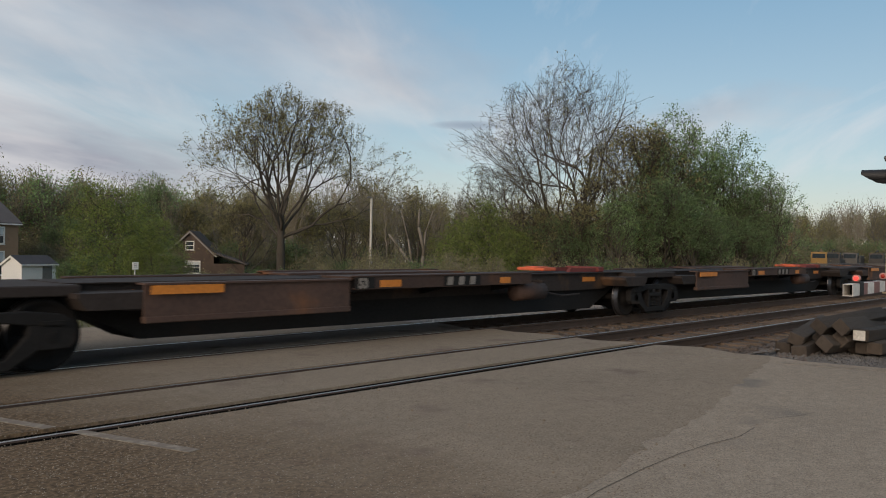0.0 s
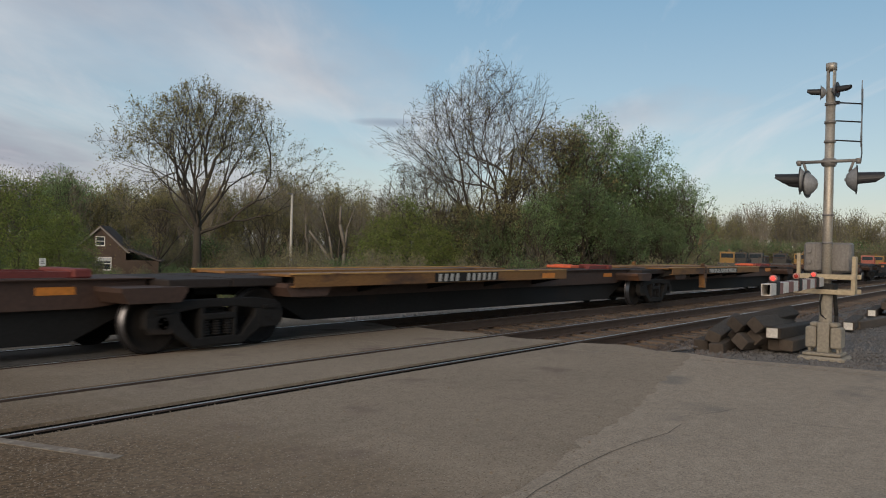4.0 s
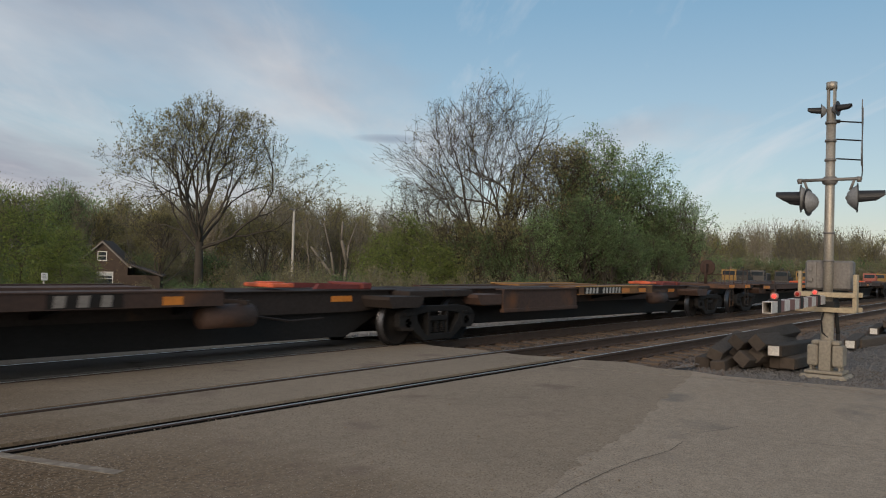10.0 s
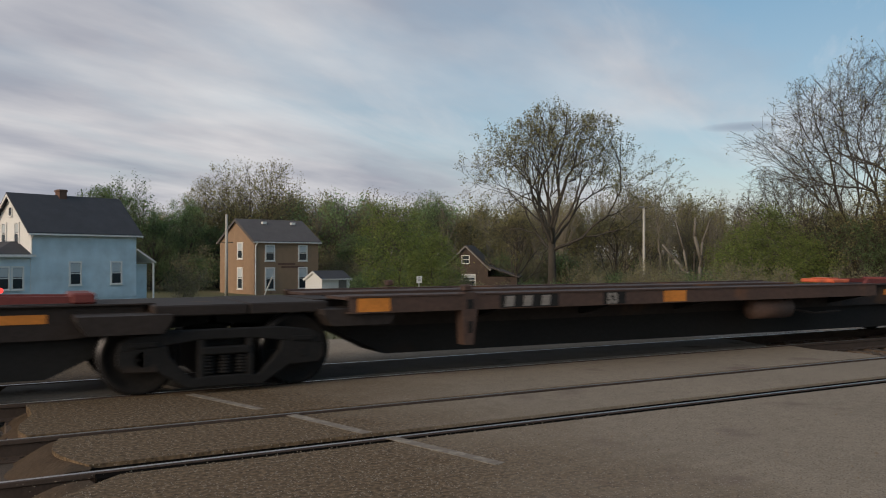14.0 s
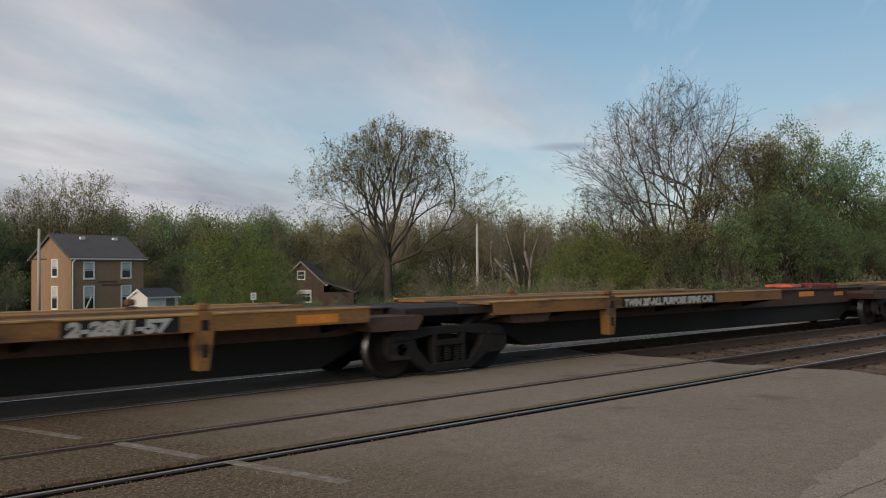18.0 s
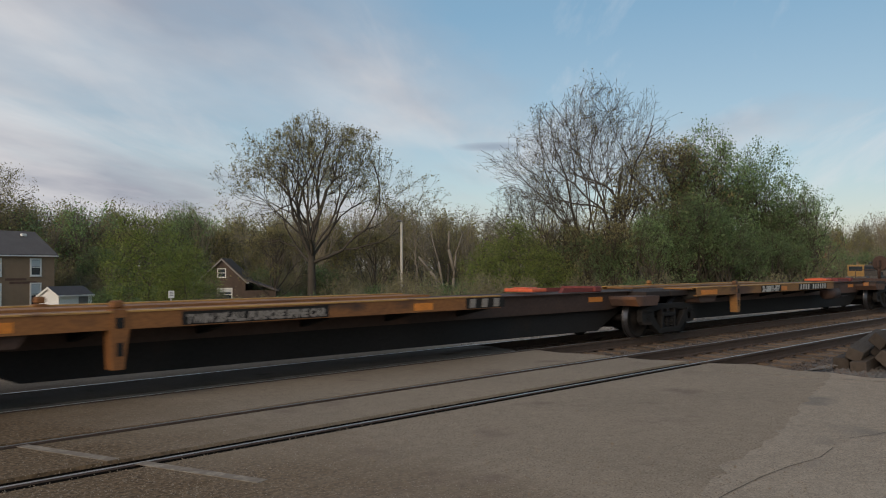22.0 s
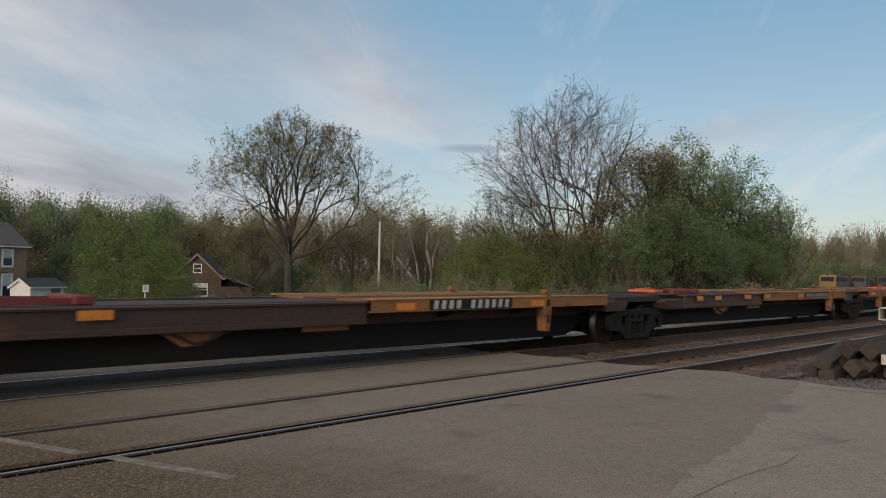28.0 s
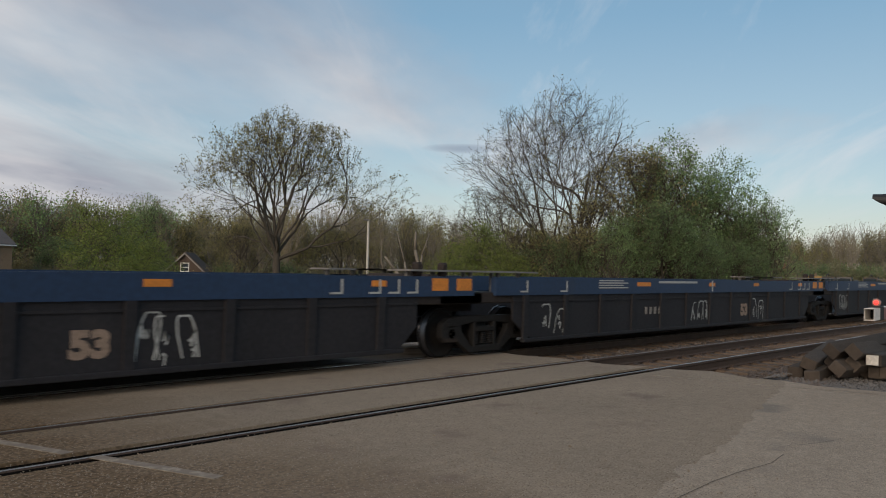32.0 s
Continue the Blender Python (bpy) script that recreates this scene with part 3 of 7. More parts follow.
            vs = [bm.verts.new(p) for p in ((xa - d.y, ya + d.x, 0.002), (xa + d.y, ya - d.x, 0.002), (xb + d.y, yb - d.x, 0.002), (xb - d.y, yb + d.x, 0.002))]
            bm.faces.new(vs)
        part("crack", bm, "crack", road)
    # earth spilling off the crossing's end between the rails, shade put into its colour
    for y0, y1 in ((Y1 - 1.3, Y1 - 0.17), (Y1 + 0.12, Y1 + GAUGE - 0.12), (Y1 + GAUGE + 0.12, Y2 - 0.17)):
        vs, fs, nx, ny = [], [], 22, 12
        for j in range(ny + 1):
            for i in range(nx + 1):
                f, y = i / nx, y0 + (y1 - y0) * j / ny
                x = ROAD_L + 0.10 - 1.3 * f + 0.2 * noise.noise(Vector((y * 1.7, 4, 0)))
                z = -0.015 - 0.25 * smooth(0.08, 0.62, f) + 0.05 * noise.noise(Vector((x * 3, y * 3, 1))) * smooth(0.1, 0.5, f)
                vs.append((x, y, z))
        for j in range(ny):
            for i in range(nx):
                k = j * (nx + 1) + i
                fs.append((k, k + 1, k + nx + 2, k + nx + 1))
        me = raw_mesh("dirt_ramp", vs, fs, "dirt")
        for q in me.polygons:
            q.use_smooth = True
        part("dirt_ramp", me, "", road, "brown earth spilling down to the ties, coloured darker for shade")
    # painted lines, worn through
    for pts, w in (([(3.18, 5.07), (2.84, 6.25)], 0.11), ([(2.74, 6.51), (2.42, 7.61)], 0.11), ([(2.24, 8.04), (1.8, 9.31)], 0.10),
                   ([(1.75, 9.75), (1.40, 10.85)], 0.10), ([(11.02, 5.9), (11.12, 4.98), (11.31, 4.21)], 0.05), ([(11.36, 4.0), (11.6, 2.79), (11.58, 1.6), (11.5, 0.4)], 0.05)):
        bm = bmesh.new()
        for (xa, ya), (xb, yb) in zip(pts, pts[1:]):
            d = Vector((xb - xa, yb - ya)).normalized() * w / 2
            vs = [bm.verts.new((p[0], p[1], z)) for z in (0.0005, 0.004) for p in ((xa - d.y, ya + d.x), (xa + d.y, ya - d.x), (xb + d.y, yb - d.x), (xb - d.y, yb + d.x))]
            bm.faces.new(vs[4:])
            for i in range(4):
                bm.faces.new((vs[i], vs[(i + 1) % 4], vs[4 + (i + 1) % 4], vs[4 + i]))
        part("painted_line", bm, "paint", road, "worn white painted line")


def build_tracks():
    prof = [(-0.07, -0.17), (0.07, -0.17), (0.07, -0.158), (0.012, -0.14), (0.012, -0.045), (0.036, -0.035), (0.036, -0.006), (0.030, -0.002), (0.019, 0.0), (-0.019, 0.0), (-0.030, -0.002), (-0.036, -0.006), (-0.036, -0.035), (-0.012, -0.045), (-0.012, -0.14), (-0.07, -0.158)]
    tie_me, rnd = None, random.Random(4)
    bm = bmesh.new()
    box(bm, -0.11, 0.11, -1.3, 1.3, -0.18, 0.0, 0.012)
    tie_me = mesh_of("tie", bm, "tie")
    bm = bmesh.new()
    box(bm, -0.10, 0.10, -0.17, 0.17, 0.0, 0.012)
    for sx in (-0.06, 0.06):
        for sy in (-0.1, 0.1):
            box(bm, sx - 0.012, sx + 0.012, sy - 0.012, sy + 0.012, 0.012, 0.035)
    plate_me = mesh_of("tie_plate", bm, "rail")
    for y, name, lab in ((Y1, "empty_track", "empty railway track with worn steel rails on wooden ties"), (Y2, "train_track", "railway track under the moving freight train")):
        tr = empty("railway_track", Matrix.Translation((0, y + GAUGE / 2, 0)), lab, "track", kind="structure")
        for side in (-1, 1):
            bm = bmesh.new()
            prism(bm, [(a + side * (GAUGE / 2), z) for a, z in prof], -160, 700, "x")
            bm.faces.ensure_lookup_table()
            for f in bm.faces:
                if abs(f.normal.x) < 0.5 and f.calc_center_median().z > -0.0005:
                    f.material_index = 1
            part("rail", bm, ("rail", "railtop"), tr, "polished steel rail head over rusty web")
        xs = [ROAD_R + 0.05 + 0.53 * i for i in range(110)] + [ROAD_L - 0.35 - 0.53 * i for i in range(14)]
        for x in xs:
            ob = part("tie", tie_me, "tie", tr)
            ob.matrix_basis = pose(x + rnd.uniform(-0.04, 0.04), rnd.uniform(-0.06, 0.06), -0.176, 0, 0, rnd.uniform(-1.2, 1.2))
            if x < 34:
                for side in (-1, 1):
                    pl = part("tie_plate", plate_me, "rail", ob)
                    pl.matrix_basis = pose(0, side * GAUGE / 2, 0.001)
        # ballast heaped between and beside the ties
        bm = bmesh.new()
        for x0, x1 in ((ROAD_R - 0.1, 420), (-150, ROAD_L + 0.1)):
            hw = 1.66
            prism(bm, [(-hw - 0.75, -0.55), (hw + 0.75, -0.55), (hw, -0.225), (-hw, -0.225)], x0, x1, "x")
        part("ballast_bed", bm, "ballast", tr, "brown-grey crushed stone ballast")
        if y == Y2:
            bm = bmesh.new()
            for x0, x1 in ((ROAD_R - 0.3, 420), (-150, ROAD_L - 1.0)):
                prism(bm, [(0.86, -0.5), (2.95, -0.5), (2.2, -0.11), (1.05, -0.11)], x0, x1, "x")
            part("ballast_shoulder", bm, "ballast", tr, "pale crushed stone shoulder")


def scatter_stones(name, count, zone, size, material, label, seed, zf):
    """Loose stones as squashed octahedra, all in one mesh."""
    rs = np.random.RandomState(seed)
    base = np.array([(1, 0, 0), (-1, 0, 0), (0, 1, 0), (0, -1, 0), (0, 0, 1), (0, 0, -1)], float)
    tri = np.array([(0, 2, 4), (2, 1, 4), (1, 3, 4), (3, 0, 4), (2, 0, 5), (1, 2, 5), (3, 1, 5), (0, 3, 5)])
    p = zone(rs, count)
    z = np.array([zf(a, b) for a, b in p])
    s = size * np.exp(rs.normal(0, 0.35, count))
    v = base[None] * (1 + rs.uniform(-0.35, 0.35, (count, 6, 3))) + rs.uniform(-0.25, 0.25, (count, 6, 3))
    a = rs.uniform(0, 6.28, count)
    c, n = np.cos(a)[:, None], np.sin(a)[:, None]
    v = np.stack([v[..., 0] * c - v[..., 1] * n, v[..., 0] * n + v[..., 1] * c, v[..., 2] * 0.7], 2) * s[:, None, None]
    v += np.stack([p[:, 0], p[:, 1], z + 0.2 * s], 1)[:, None, :]
    f = (tri[None] + 6 * np.arange(count)[:, None, None]).reshape(-1, 3)
    me = raw_mesh(name, v.reshape(-1, 3).tolist(), f.tolist(), material)
    tagged(new(name, me), label, "gravel", kind="stuff")


build_ground()
build_road()
build_tracks()


def zone_ballast(rs, n):
    x = ROAD_R + 0.1 + rs.exponential(11, n)
    y = rs.uniform(4.0, 13.2, n)
    keep = np.abs(np.abs(y - (Y1 + GAUGE / 2)) - GAUGE / 2) > 0.09
    keep &= np.abs(np.abs(y - TRAIN_Y) - GAUGE / 2) > 0.09
    return np.stack([x, y], 1)[keep][:n] if keep.all() else np.concatenate([np.stack([x, y], 1)[keep], np.stack([x, 0 * x + 4.6 + 0.8 * rs.rand(n)], 1)[:n - keep.sum()]])


def zone_shoulder(rs, n):
    return np.stack([12.3 + rs.exponential(5, n), rs.uniform(-3.0, 5.2, n)], 1)


def zone_left(rs, n):
    return np.stack([0.5 - rs.exponential(2.5, n), rs.uniform(4.9, 13.0, n)], 1)


def zone_road(rs, n):
    x = rs.uniform(-0.2, 4.2, n)
    return np.stack([x + rs.exponential(1.2, n), rs.uniform(2.2, 6.15, n)], 1)


def ballast_top(x, y):
    near = min(abs(y - (Y1 + GAUGE / 2)), abs(y - TRAIN_Y))
    return -0.222 - 0.32 * max(0.0, near - 1.62) / 0.75 if near < 2.3 else ground_z(x, y)


scatter_stones("ballast_stones", 15000, zone_ballast, 0.028, "ballast", "loose crushed ballast stones between the ties", 1, ballast_top)
scatter_stones("far_ballast_stones", 5000, lambda rs, n: np.stack([ROAD_R - 0.2 + rs.exponential(13, n), rs.uniform(11.38, 12.6, n)], 1), 0.035, "pale_stone", "pale crushed stones beyond the train's track", 7, lambda x, y: -0.11)
scatter_stones("shoulder_stones", 22000, zone_shoulder, 0.018, "stone", "loose grey gravel on the road shoulder", 2, lambda x, y: max(ground_z(x, y), -0.5))
scatter_stones("trackside_stones", 2500, zone_left, 0.028, "ballast", "loose ballast stones beside the crossing", 3, ballast_top)
scatter_stones("road_grit", 7000, zone_road, 0.005, "grit", "fine grit strewn over the asphalt", 5, lambda x, y: 0.0)

# ---- the train ----
RUN = [(0, 14.85), (4, 14.81), (8, 14.79), (12, 14.70), (16, 14.49), (20, 14.25), (24, 14.05), (28, 14.23), (32, 14.50)]   # seconds, metres a second


def run_to(t):
    """Metres that the train has gone by t."""
    d = 0.0
    for (a, va), (b, vb) in zip(RUN, RUN[1:]):
        e = min(b, t)
        if e <= a:
            break
        ve = va + (vb - va) * (e - a) / (b - a)
        d += (va + ve) / 2 * (e - a)
    return d


WHEEL_R, WHEELS, CARS = 0.42, [], []


def build_truck_meshes():
    out = {}
    bm = bmesh.new()
    for s in (-1, 1):
        fs = lathe(bm, [(-0.068 * s, 0.445), (-0.035 * s, 0.445), (-0.03 * s, 0.425), (0.068 * s, 0.417), (0.068 * s, 0.37), (0.03 * s, 0.34), (0.02 * s, 0.16), (0.075 * s, 0.13), (0.075 * s, 0.09)], (0, s * (GAUGE / 2 + 0.03), 0), "y", 32)
        for f in fs:
            c = f.calc_center_median()
            if math.hypot(c.x, c.z) > 0.41 and abs(f.normal.y) < 0.5:
                f.material_index = 1
    tube(bm, (0, -0.98, 0), (0, 0.98, 0), 0.075, n=12)
    out["wheelset"] = mesh_of("wheelset", bm, "wheel", "wheel_tread")
    # side frame: a heavy cast beam with solid journal ends, two side windows and a spring opening
    bm = bmesh.new()
    prism(bm, [(-1.15, 0.50), (-1.12, 0.60), (-1.0, 0.67), (-0.62, 0.715), (0.62, 0.715), (1.0, 0.67), (1.12, 0.60), (1.15, 0.50), (0.72, 0.545), (0.3, 0.60), (-0.3, 0.60), (-0.72, 0.545)], -0.06, 0.07, "y")
    for s in (-1, 1):
        prism(bm, [(s * 1.15, 0.51), (s * 1.15, 0.36), (s * 1.08, 0.28), (s * 0.76, 0.27), (s * 0.70, 0.34), (s * 0.70, 0.56)], -0.05, 0.075, "y")
        prism(bm, [(s * 0.80, 0.56), (s * 0.76, 0.29), (s * 0.42, 0.07), (s * 0.24, 0.07), (s * 0.24, 0.17), (s * 0.38, 0.19), (s * 0.62, 0.44), (s * 0.64, 0.56)], -0.055, 0.07, "y")
        prism(bm, [(s * 0.31, 0.62), (s * 0.235, 0.62), (s * 0.235, 0.15), (s * 0.31, 0.15)], -0.06, 0.065, "y")
    prism(bm, [(-0.30, 0.195), (-0.36, 0.075), (0.36, 0.075), (0.30, 0.195)], -0.07, 0.072, "y")
    for s in (-1, 1):
        box(bm, s * 0.89 - 0.13, s * 0.89 + 0.13, 0.07, 0.10, 0.555, 0.60)
    bmesh.ops.bevel(bm, geom=[e for e in bm.edges if e.is_manifold and e.calc_face_angle() > 1.0], offset=0.012, segments=1, affect="EDGES")
    out["side_frame"] = mesh_of("side_frame", bm, "truck")
    bm = bmesh.new()
    prof = []
    for k in range(6):
        prof += [(0.212 + 0.036 * k, 0.050), (0.218 + 0.036 * k, 0.078), (0.236 + 0.036 * k, 0.078), (0.242 + 0.036 * k, 0.050)]
    lathe(bm, prof, (0, -0.02, 0), "z", 10)
    out["spring"] = mesh_of("spring", bm, "truck")
    bm = bmesh.new()
    box(bm, -0.27, 0.27, -0.14, 0.08, 0.43, 0.52, 0.015)
    out["spring_cap"] = mesh_of("spring_cap", bm, "truck")
    bm = bmesh.new()
    lathe(bm, [(-0.12, 0.115), (0.06, 0.115), (0.075, 0.085), (0.075, 0.03)], (0, 0, 0), "y", 14)
    for i in range(3):
        a = 2.094 * i
        tube(bm, (0.05 * math.cos(a), 0.07, 0.05 * math.sin(a)), (0.05 * math.cos(a), 0.09, 0.05 * math.sin(a)), 0.014, n=6)
    out["bearing"] = mesh_of("bearing", bm, "truck")
    bm = bmesh.new()
    box(bm, -0.24, 0.24, -0.90, 0.90, 0.14, 0.60, 0.04)
    lathe(bm, [(0.60, 0.28), (0.74, 0.28)], (0, 0, 0), "z", 16)
    for s in (-1, 1):
        box(bm, s * 0.62 - 0.05, s * 0.62 + 0.05, -0.8, 0.8, 0.30, 0.42, 0.01)
    out["bolster"] = mesh_of("bolster", bm, "truck")
    return out


TM = build_truck_meshes()


def truck(car, x):
    tk = new("truck")
    tk.empty_display_size = 0.2
    tk.parent = car
    tk.matrix_basis = Matrix.Translation((x, 0, 0))
    part("bolster", TM["bolster"], "", tk)
    for s in (-1, 1):
        f = part("side_frame", TM["side_frame"], "", tk)
        f.matrix_basis = pose(0, s * 1.0, 0, 0, 0, 0 if s > 0 else 180)
        g = part("spring_cap", TM["spring_cap"], "", tk)
        g.matrix_basis = pose(0, s * 1.0, 0, 0, 0, 0 if s > 0 else 180)
        for q in (-0.19, 0.0, 0.19):
            g = part("spring", TM["spring"], "", tk)
            g.matrix_basis = pose(q, s * 1.0, 0, 0, 0, 0 if s > 0 else 180)
        for a in (-0.89, 0.89):
            b = part("bearing", TM["bearing"], "", tk)
            b.matrix_basis = pose(a, s * 1.0, WHEEL_R, 0, 0, 0 if s > 0 else 180)
    for a in (-0.89, 0.89):
        w = part("wheelset", TM["wheelset"], "", tk)
        w.matrix_parent_inverse = Matrix.Translation((a, 0, WHEEL_R))
        WHEELS.append(w)


def panel(car, name, x, z, w, h, y, material, parent=None, label=""):
    """A thin plate or reflector on a car's near side, and its twin on the far side."""
    bm = bmesh.new()
    box(bm, x, x + w, y - 0.004, y + 0.002, z, z + h)
    return part(name, bm, material, parent or car, label)


def text_mesh(word, height, material):
    cu = bpy.data.curves.new("lettering", "FONT")
    cu.body, cu.size, cu.extrude, cu.shear = word, height * 1.4, 0.002, 0.12 if len(word) > 2 else 0.0
    cu.offset = 0.012 * height / 0.14
    tmp = new("lettering", cu)
    me = bpy.data.meshes.new_from_object(tmp.evaluated_get(bpy.context.evaluated_depsgraph_get()))
    bpy.data.objects.remove(tmp)
    me.name = "lettering"
    me.materials.clear()
    me.materials.append(M[material])
    return me


LETTERS = {}


def words(car, word, x, z, h, y, material="letter", width=None):
    key = (word, h, material)
    if key not in LETTERS:
        LETTERS[key] = text_mesh(word, h, material)
    ob = part("lettering", LETTERS[key], "", car, "stencilled white lettering")
    sx = width / max(0.01, ob.data.vertices and max(v.co.x for v in ob.data.vertices)) if width else 1
    ob.matrix_basis = pose(x, y - 0.006, z, 90) @ Matrix.Diagonal((sx, 1, 1, 1))
    return ob


BARS = {}


def bars(car, x, z, pattern, h, y, material="letter", wide=0.15, gap=0.05):
    """Marks too faint to read: slanted bars, one a character; a blank leaves a space."""
    key = (round(h, 3), round(wide, 3), material)
    if key not in BARS:
        bm = bmesh.new()
        k = h * 0.14
        prism(bm, [(0.12 * wide, 0), (0.80 * wide, 0), (0.80 * wide + k, h), (0.12 * wide + k, h)], -0.006, -0.002, "y")
        BARS[key] = mesh_of("stencilled_mark", bm, material)
    for ch in pattern:
        if ch != " ":
            part("stencilled_mark", BARS[key], "", car).matrix_basis = Matrix.Translation((x, y, z))
        x += wide + gap


SIDE = -1.27                                # a spine car's side, from the track's centre
# edge, web, belly: the belly is near black whatever the edge colour
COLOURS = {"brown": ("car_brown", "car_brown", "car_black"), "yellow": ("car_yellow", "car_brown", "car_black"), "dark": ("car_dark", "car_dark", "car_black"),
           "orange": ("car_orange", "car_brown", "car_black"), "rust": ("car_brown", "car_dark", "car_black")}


def platform(car, x0, L, look_of, deck, marks="", plate=None, hitch=11.2, tank=None, post=(), reflect=(), hitch_col="hitch_red", low=0.845, pipe=None, plate_low=0.60):
    """One platform of a spine car between the trucks at x0 and x0 + L. deck: where the wide deck lies; plate: where a lower side plate hangs."""
    edge, web, belly = COLOURS[look_of]
    a, b = x0 + deck[0], x0 + deck[1]
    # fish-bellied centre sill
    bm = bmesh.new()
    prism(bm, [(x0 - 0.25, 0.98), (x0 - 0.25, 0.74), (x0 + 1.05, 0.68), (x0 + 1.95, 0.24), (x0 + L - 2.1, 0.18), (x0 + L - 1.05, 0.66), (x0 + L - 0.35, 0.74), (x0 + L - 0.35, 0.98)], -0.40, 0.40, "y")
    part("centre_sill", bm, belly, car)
    # the sill's side girder, seen where the wide deck ends
    bm = bmesh.new()
    prism(bm, [(x0 + 0.95, 0.985), (x0 + 0.95, 0.70), (x0 + 1.8, 0.62), (x0 + L - 1.9, 0.62), (x0 + L - 1.1, 0.70), (x0 + L - 1.1, 0.985)], -0.52, 0.52, "y")
    box(bm, x0 + 0.9, x0 + L - 1.0, -0.60, 0.60, 0.985, 1.0)
    part("sill_girder", bm, web, car)
    # wide deck: two flanged side beams, plating and cross bearers
    for s in (-1, 1):
        bm = bmesh.new()
        yo = s * 1.27
        prism(bm, [(yo, low), (yo - s * 0.09, low), (yo - s * 0.09, low + 0.02), (yo - s * 0.015, low + 0.02), (yo - s * 0.015, 1.033), (yo, 1.033)], a, b, "x")
        part("side_beam", bm, edge, car)
        bm = bmesh.new()
        box(bm, a, b, min(yo + s * 0.014, yo - s * 0.11), max(yo + s * 0.014, yo - s * 0.11), 1.034, 1.056, 0.004)
        part("deck_flange", bm, "flange_yellow" if edge in ("car_yellow", "car_orange") else edge, car)
        bm = bmesh.new()
        box(bm, a + 0.02, b - 0.02, min(s * 0.42, s * 1.15), max(s * 0.42, s * 1.15), 1.0, 1.035)
        part("deck_plate", bm, edge, car)
    n = max(2, round((b - a) / 1.55))
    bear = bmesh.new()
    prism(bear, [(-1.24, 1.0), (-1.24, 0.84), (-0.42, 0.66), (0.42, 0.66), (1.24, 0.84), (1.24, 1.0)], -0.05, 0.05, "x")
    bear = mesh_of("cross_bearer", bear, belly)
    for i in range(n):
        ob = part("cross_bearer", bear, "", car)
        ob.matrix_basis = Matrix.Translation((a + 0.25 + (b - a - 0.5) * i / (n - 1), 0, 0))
    # platform over the trucks
    for q0, q1, zt in ((0.0, 0.95, 0.99), (L - 1.05, L - 0.02, 0.985)):
        bm = bmesh.new()
        box(bm, x0 + q0, x0 + q1, -0.95, 0.95, 0.86, zt, 0.015)
        part("end_plate", bm, "car_dark", car)
    for q in (x0 + 0.92, x0 + L - 1.75):
        bm = bmesh.new()
        prism(bm, [(q, 0.70), (q + 0.75, 0.70), (q + 0.85, 0.84), (q + 0.85, 0.90), (q - 0.1, 0.90), (q - 0.1, 0.84)], -1.18, 1.18, "y")
        part("end_bolster", bm, web, car)
    if plate:
        for s in (-1, 1):
            bm = bmesh.new()
            box(bm, x0 + plate[0], x0 + plate[1], min(s * 1.17, s * 1.2), max(s * 1.17, s * 1.2), plate_low, 0.985)
            box(bm, x0 + plate[0], x0 + plate[1], min(s * 1.12, s * 1.23), max(s * 1.12, s * 1.23), plate_low - 0.08, plate_low, 0.01)
            box(bm, x0 + plate[0], x0 + plate[1], min(s * 1.0, s * 1.24), max(s * 1.0, s * 1.24), 0.985, 1.01)
            part("side_plate", bm, edge if edge not in ("car_yellow", "car_orange") else "car_brown", car)
    for q in post:
        for s in (-1, 1):
            bm = bmesh.new()
            y0, y1 = sorted((s * 1.285, s * 1.10))
            prism(bm, [(x0 + q - 0.08, 1.07), (x0 + q + 0.08, 1.07), (x0 + q + 0.11, 0.84), (x0 + q + 0.05, 0.40), (x0 + q - 0.08, 0.40), (x0 + q - 0.11, 0.84)], y0, y1, "y")
            box(bm, x0 + q - 0.07, x0 + q + 0.07, y0 + 0.04, y1 - 0.04, 1.08, 1.17, 0.02)
            ct = part("corner_casting", bm, edge, car, "rusty container pedestal")
            # slots are not cut: near-black plates paint the shade of the openings
            for w, za, zb in ((0.033, 0.55, 0.70), (0.045, 0.86, 0.98)):
                part("slot", box(bmesh.new(), x0 + q - w, x0 + q + w, s * 1.288 - 0.003, s * 1.288 + 0.003, za, zb), "car_black", ct)
    if hitch:
        h0 = x0 + hitch
        bm = bmesh.new()
        box(bm, h0, h0 + 0.46, -0.36, 0.36, 1.04, 1.11, 0.015)
        box(bm, h0 + 0.08, h0 + 0.38, -0.20, 0.20, 1.11, 1.13, 0.008)
        hp = part("hitch_head", bm, hitch_col, car, "folded orange-red trailer hitch")
        for s in (-1, 1):
            bm = bmesh.new()
            prism(bm, [(h0 + 0.9, 1.01), (h0 + 2.1, 1.01), (h0 + 2.2, 1.08), (h0 + 1.0, 1.10)], s * 0.35 - 0.04, s * 0.35 + 0.04, "y")
            part("hitch_strut", bm, "maroon" if hitch_col == "hitch_red" else "car_dark", car)
        bm = bmesh.new()
        box(bm, h0 + 2.0, h0 + 2.25, -0.45, 0.45, 1.0, 1.12, 0.02)
        part("hitch_foot", bm, "maroon" if hitch_col == "hitch_red" else "car_dark", car)
    if tank is not None:
        bm = bmesh.new()
        lathe(bm, [(-0.46, 0.06), (-0.43, 0.17), (0.43, 0.17), (0.46, 0.06)], (x0 + tank, -1.0, 0.68), "x", 16)
        part("air_tank", bm, edge if edge != "car_yellow" else "car_brown", car)
        for q in (-0.25, 0.25):
            bm = bmesh.new()
            box(bm, x0 + tank + q - 0.03, x0 + tank + q + 0.03, -1.18, -0.55, 0.84, 0.90)
            tube(bm, (x0 + tank + q, -1.0, 0.82), (x0 + tank + q, -1.0, 0.92), 0.03, n=6)
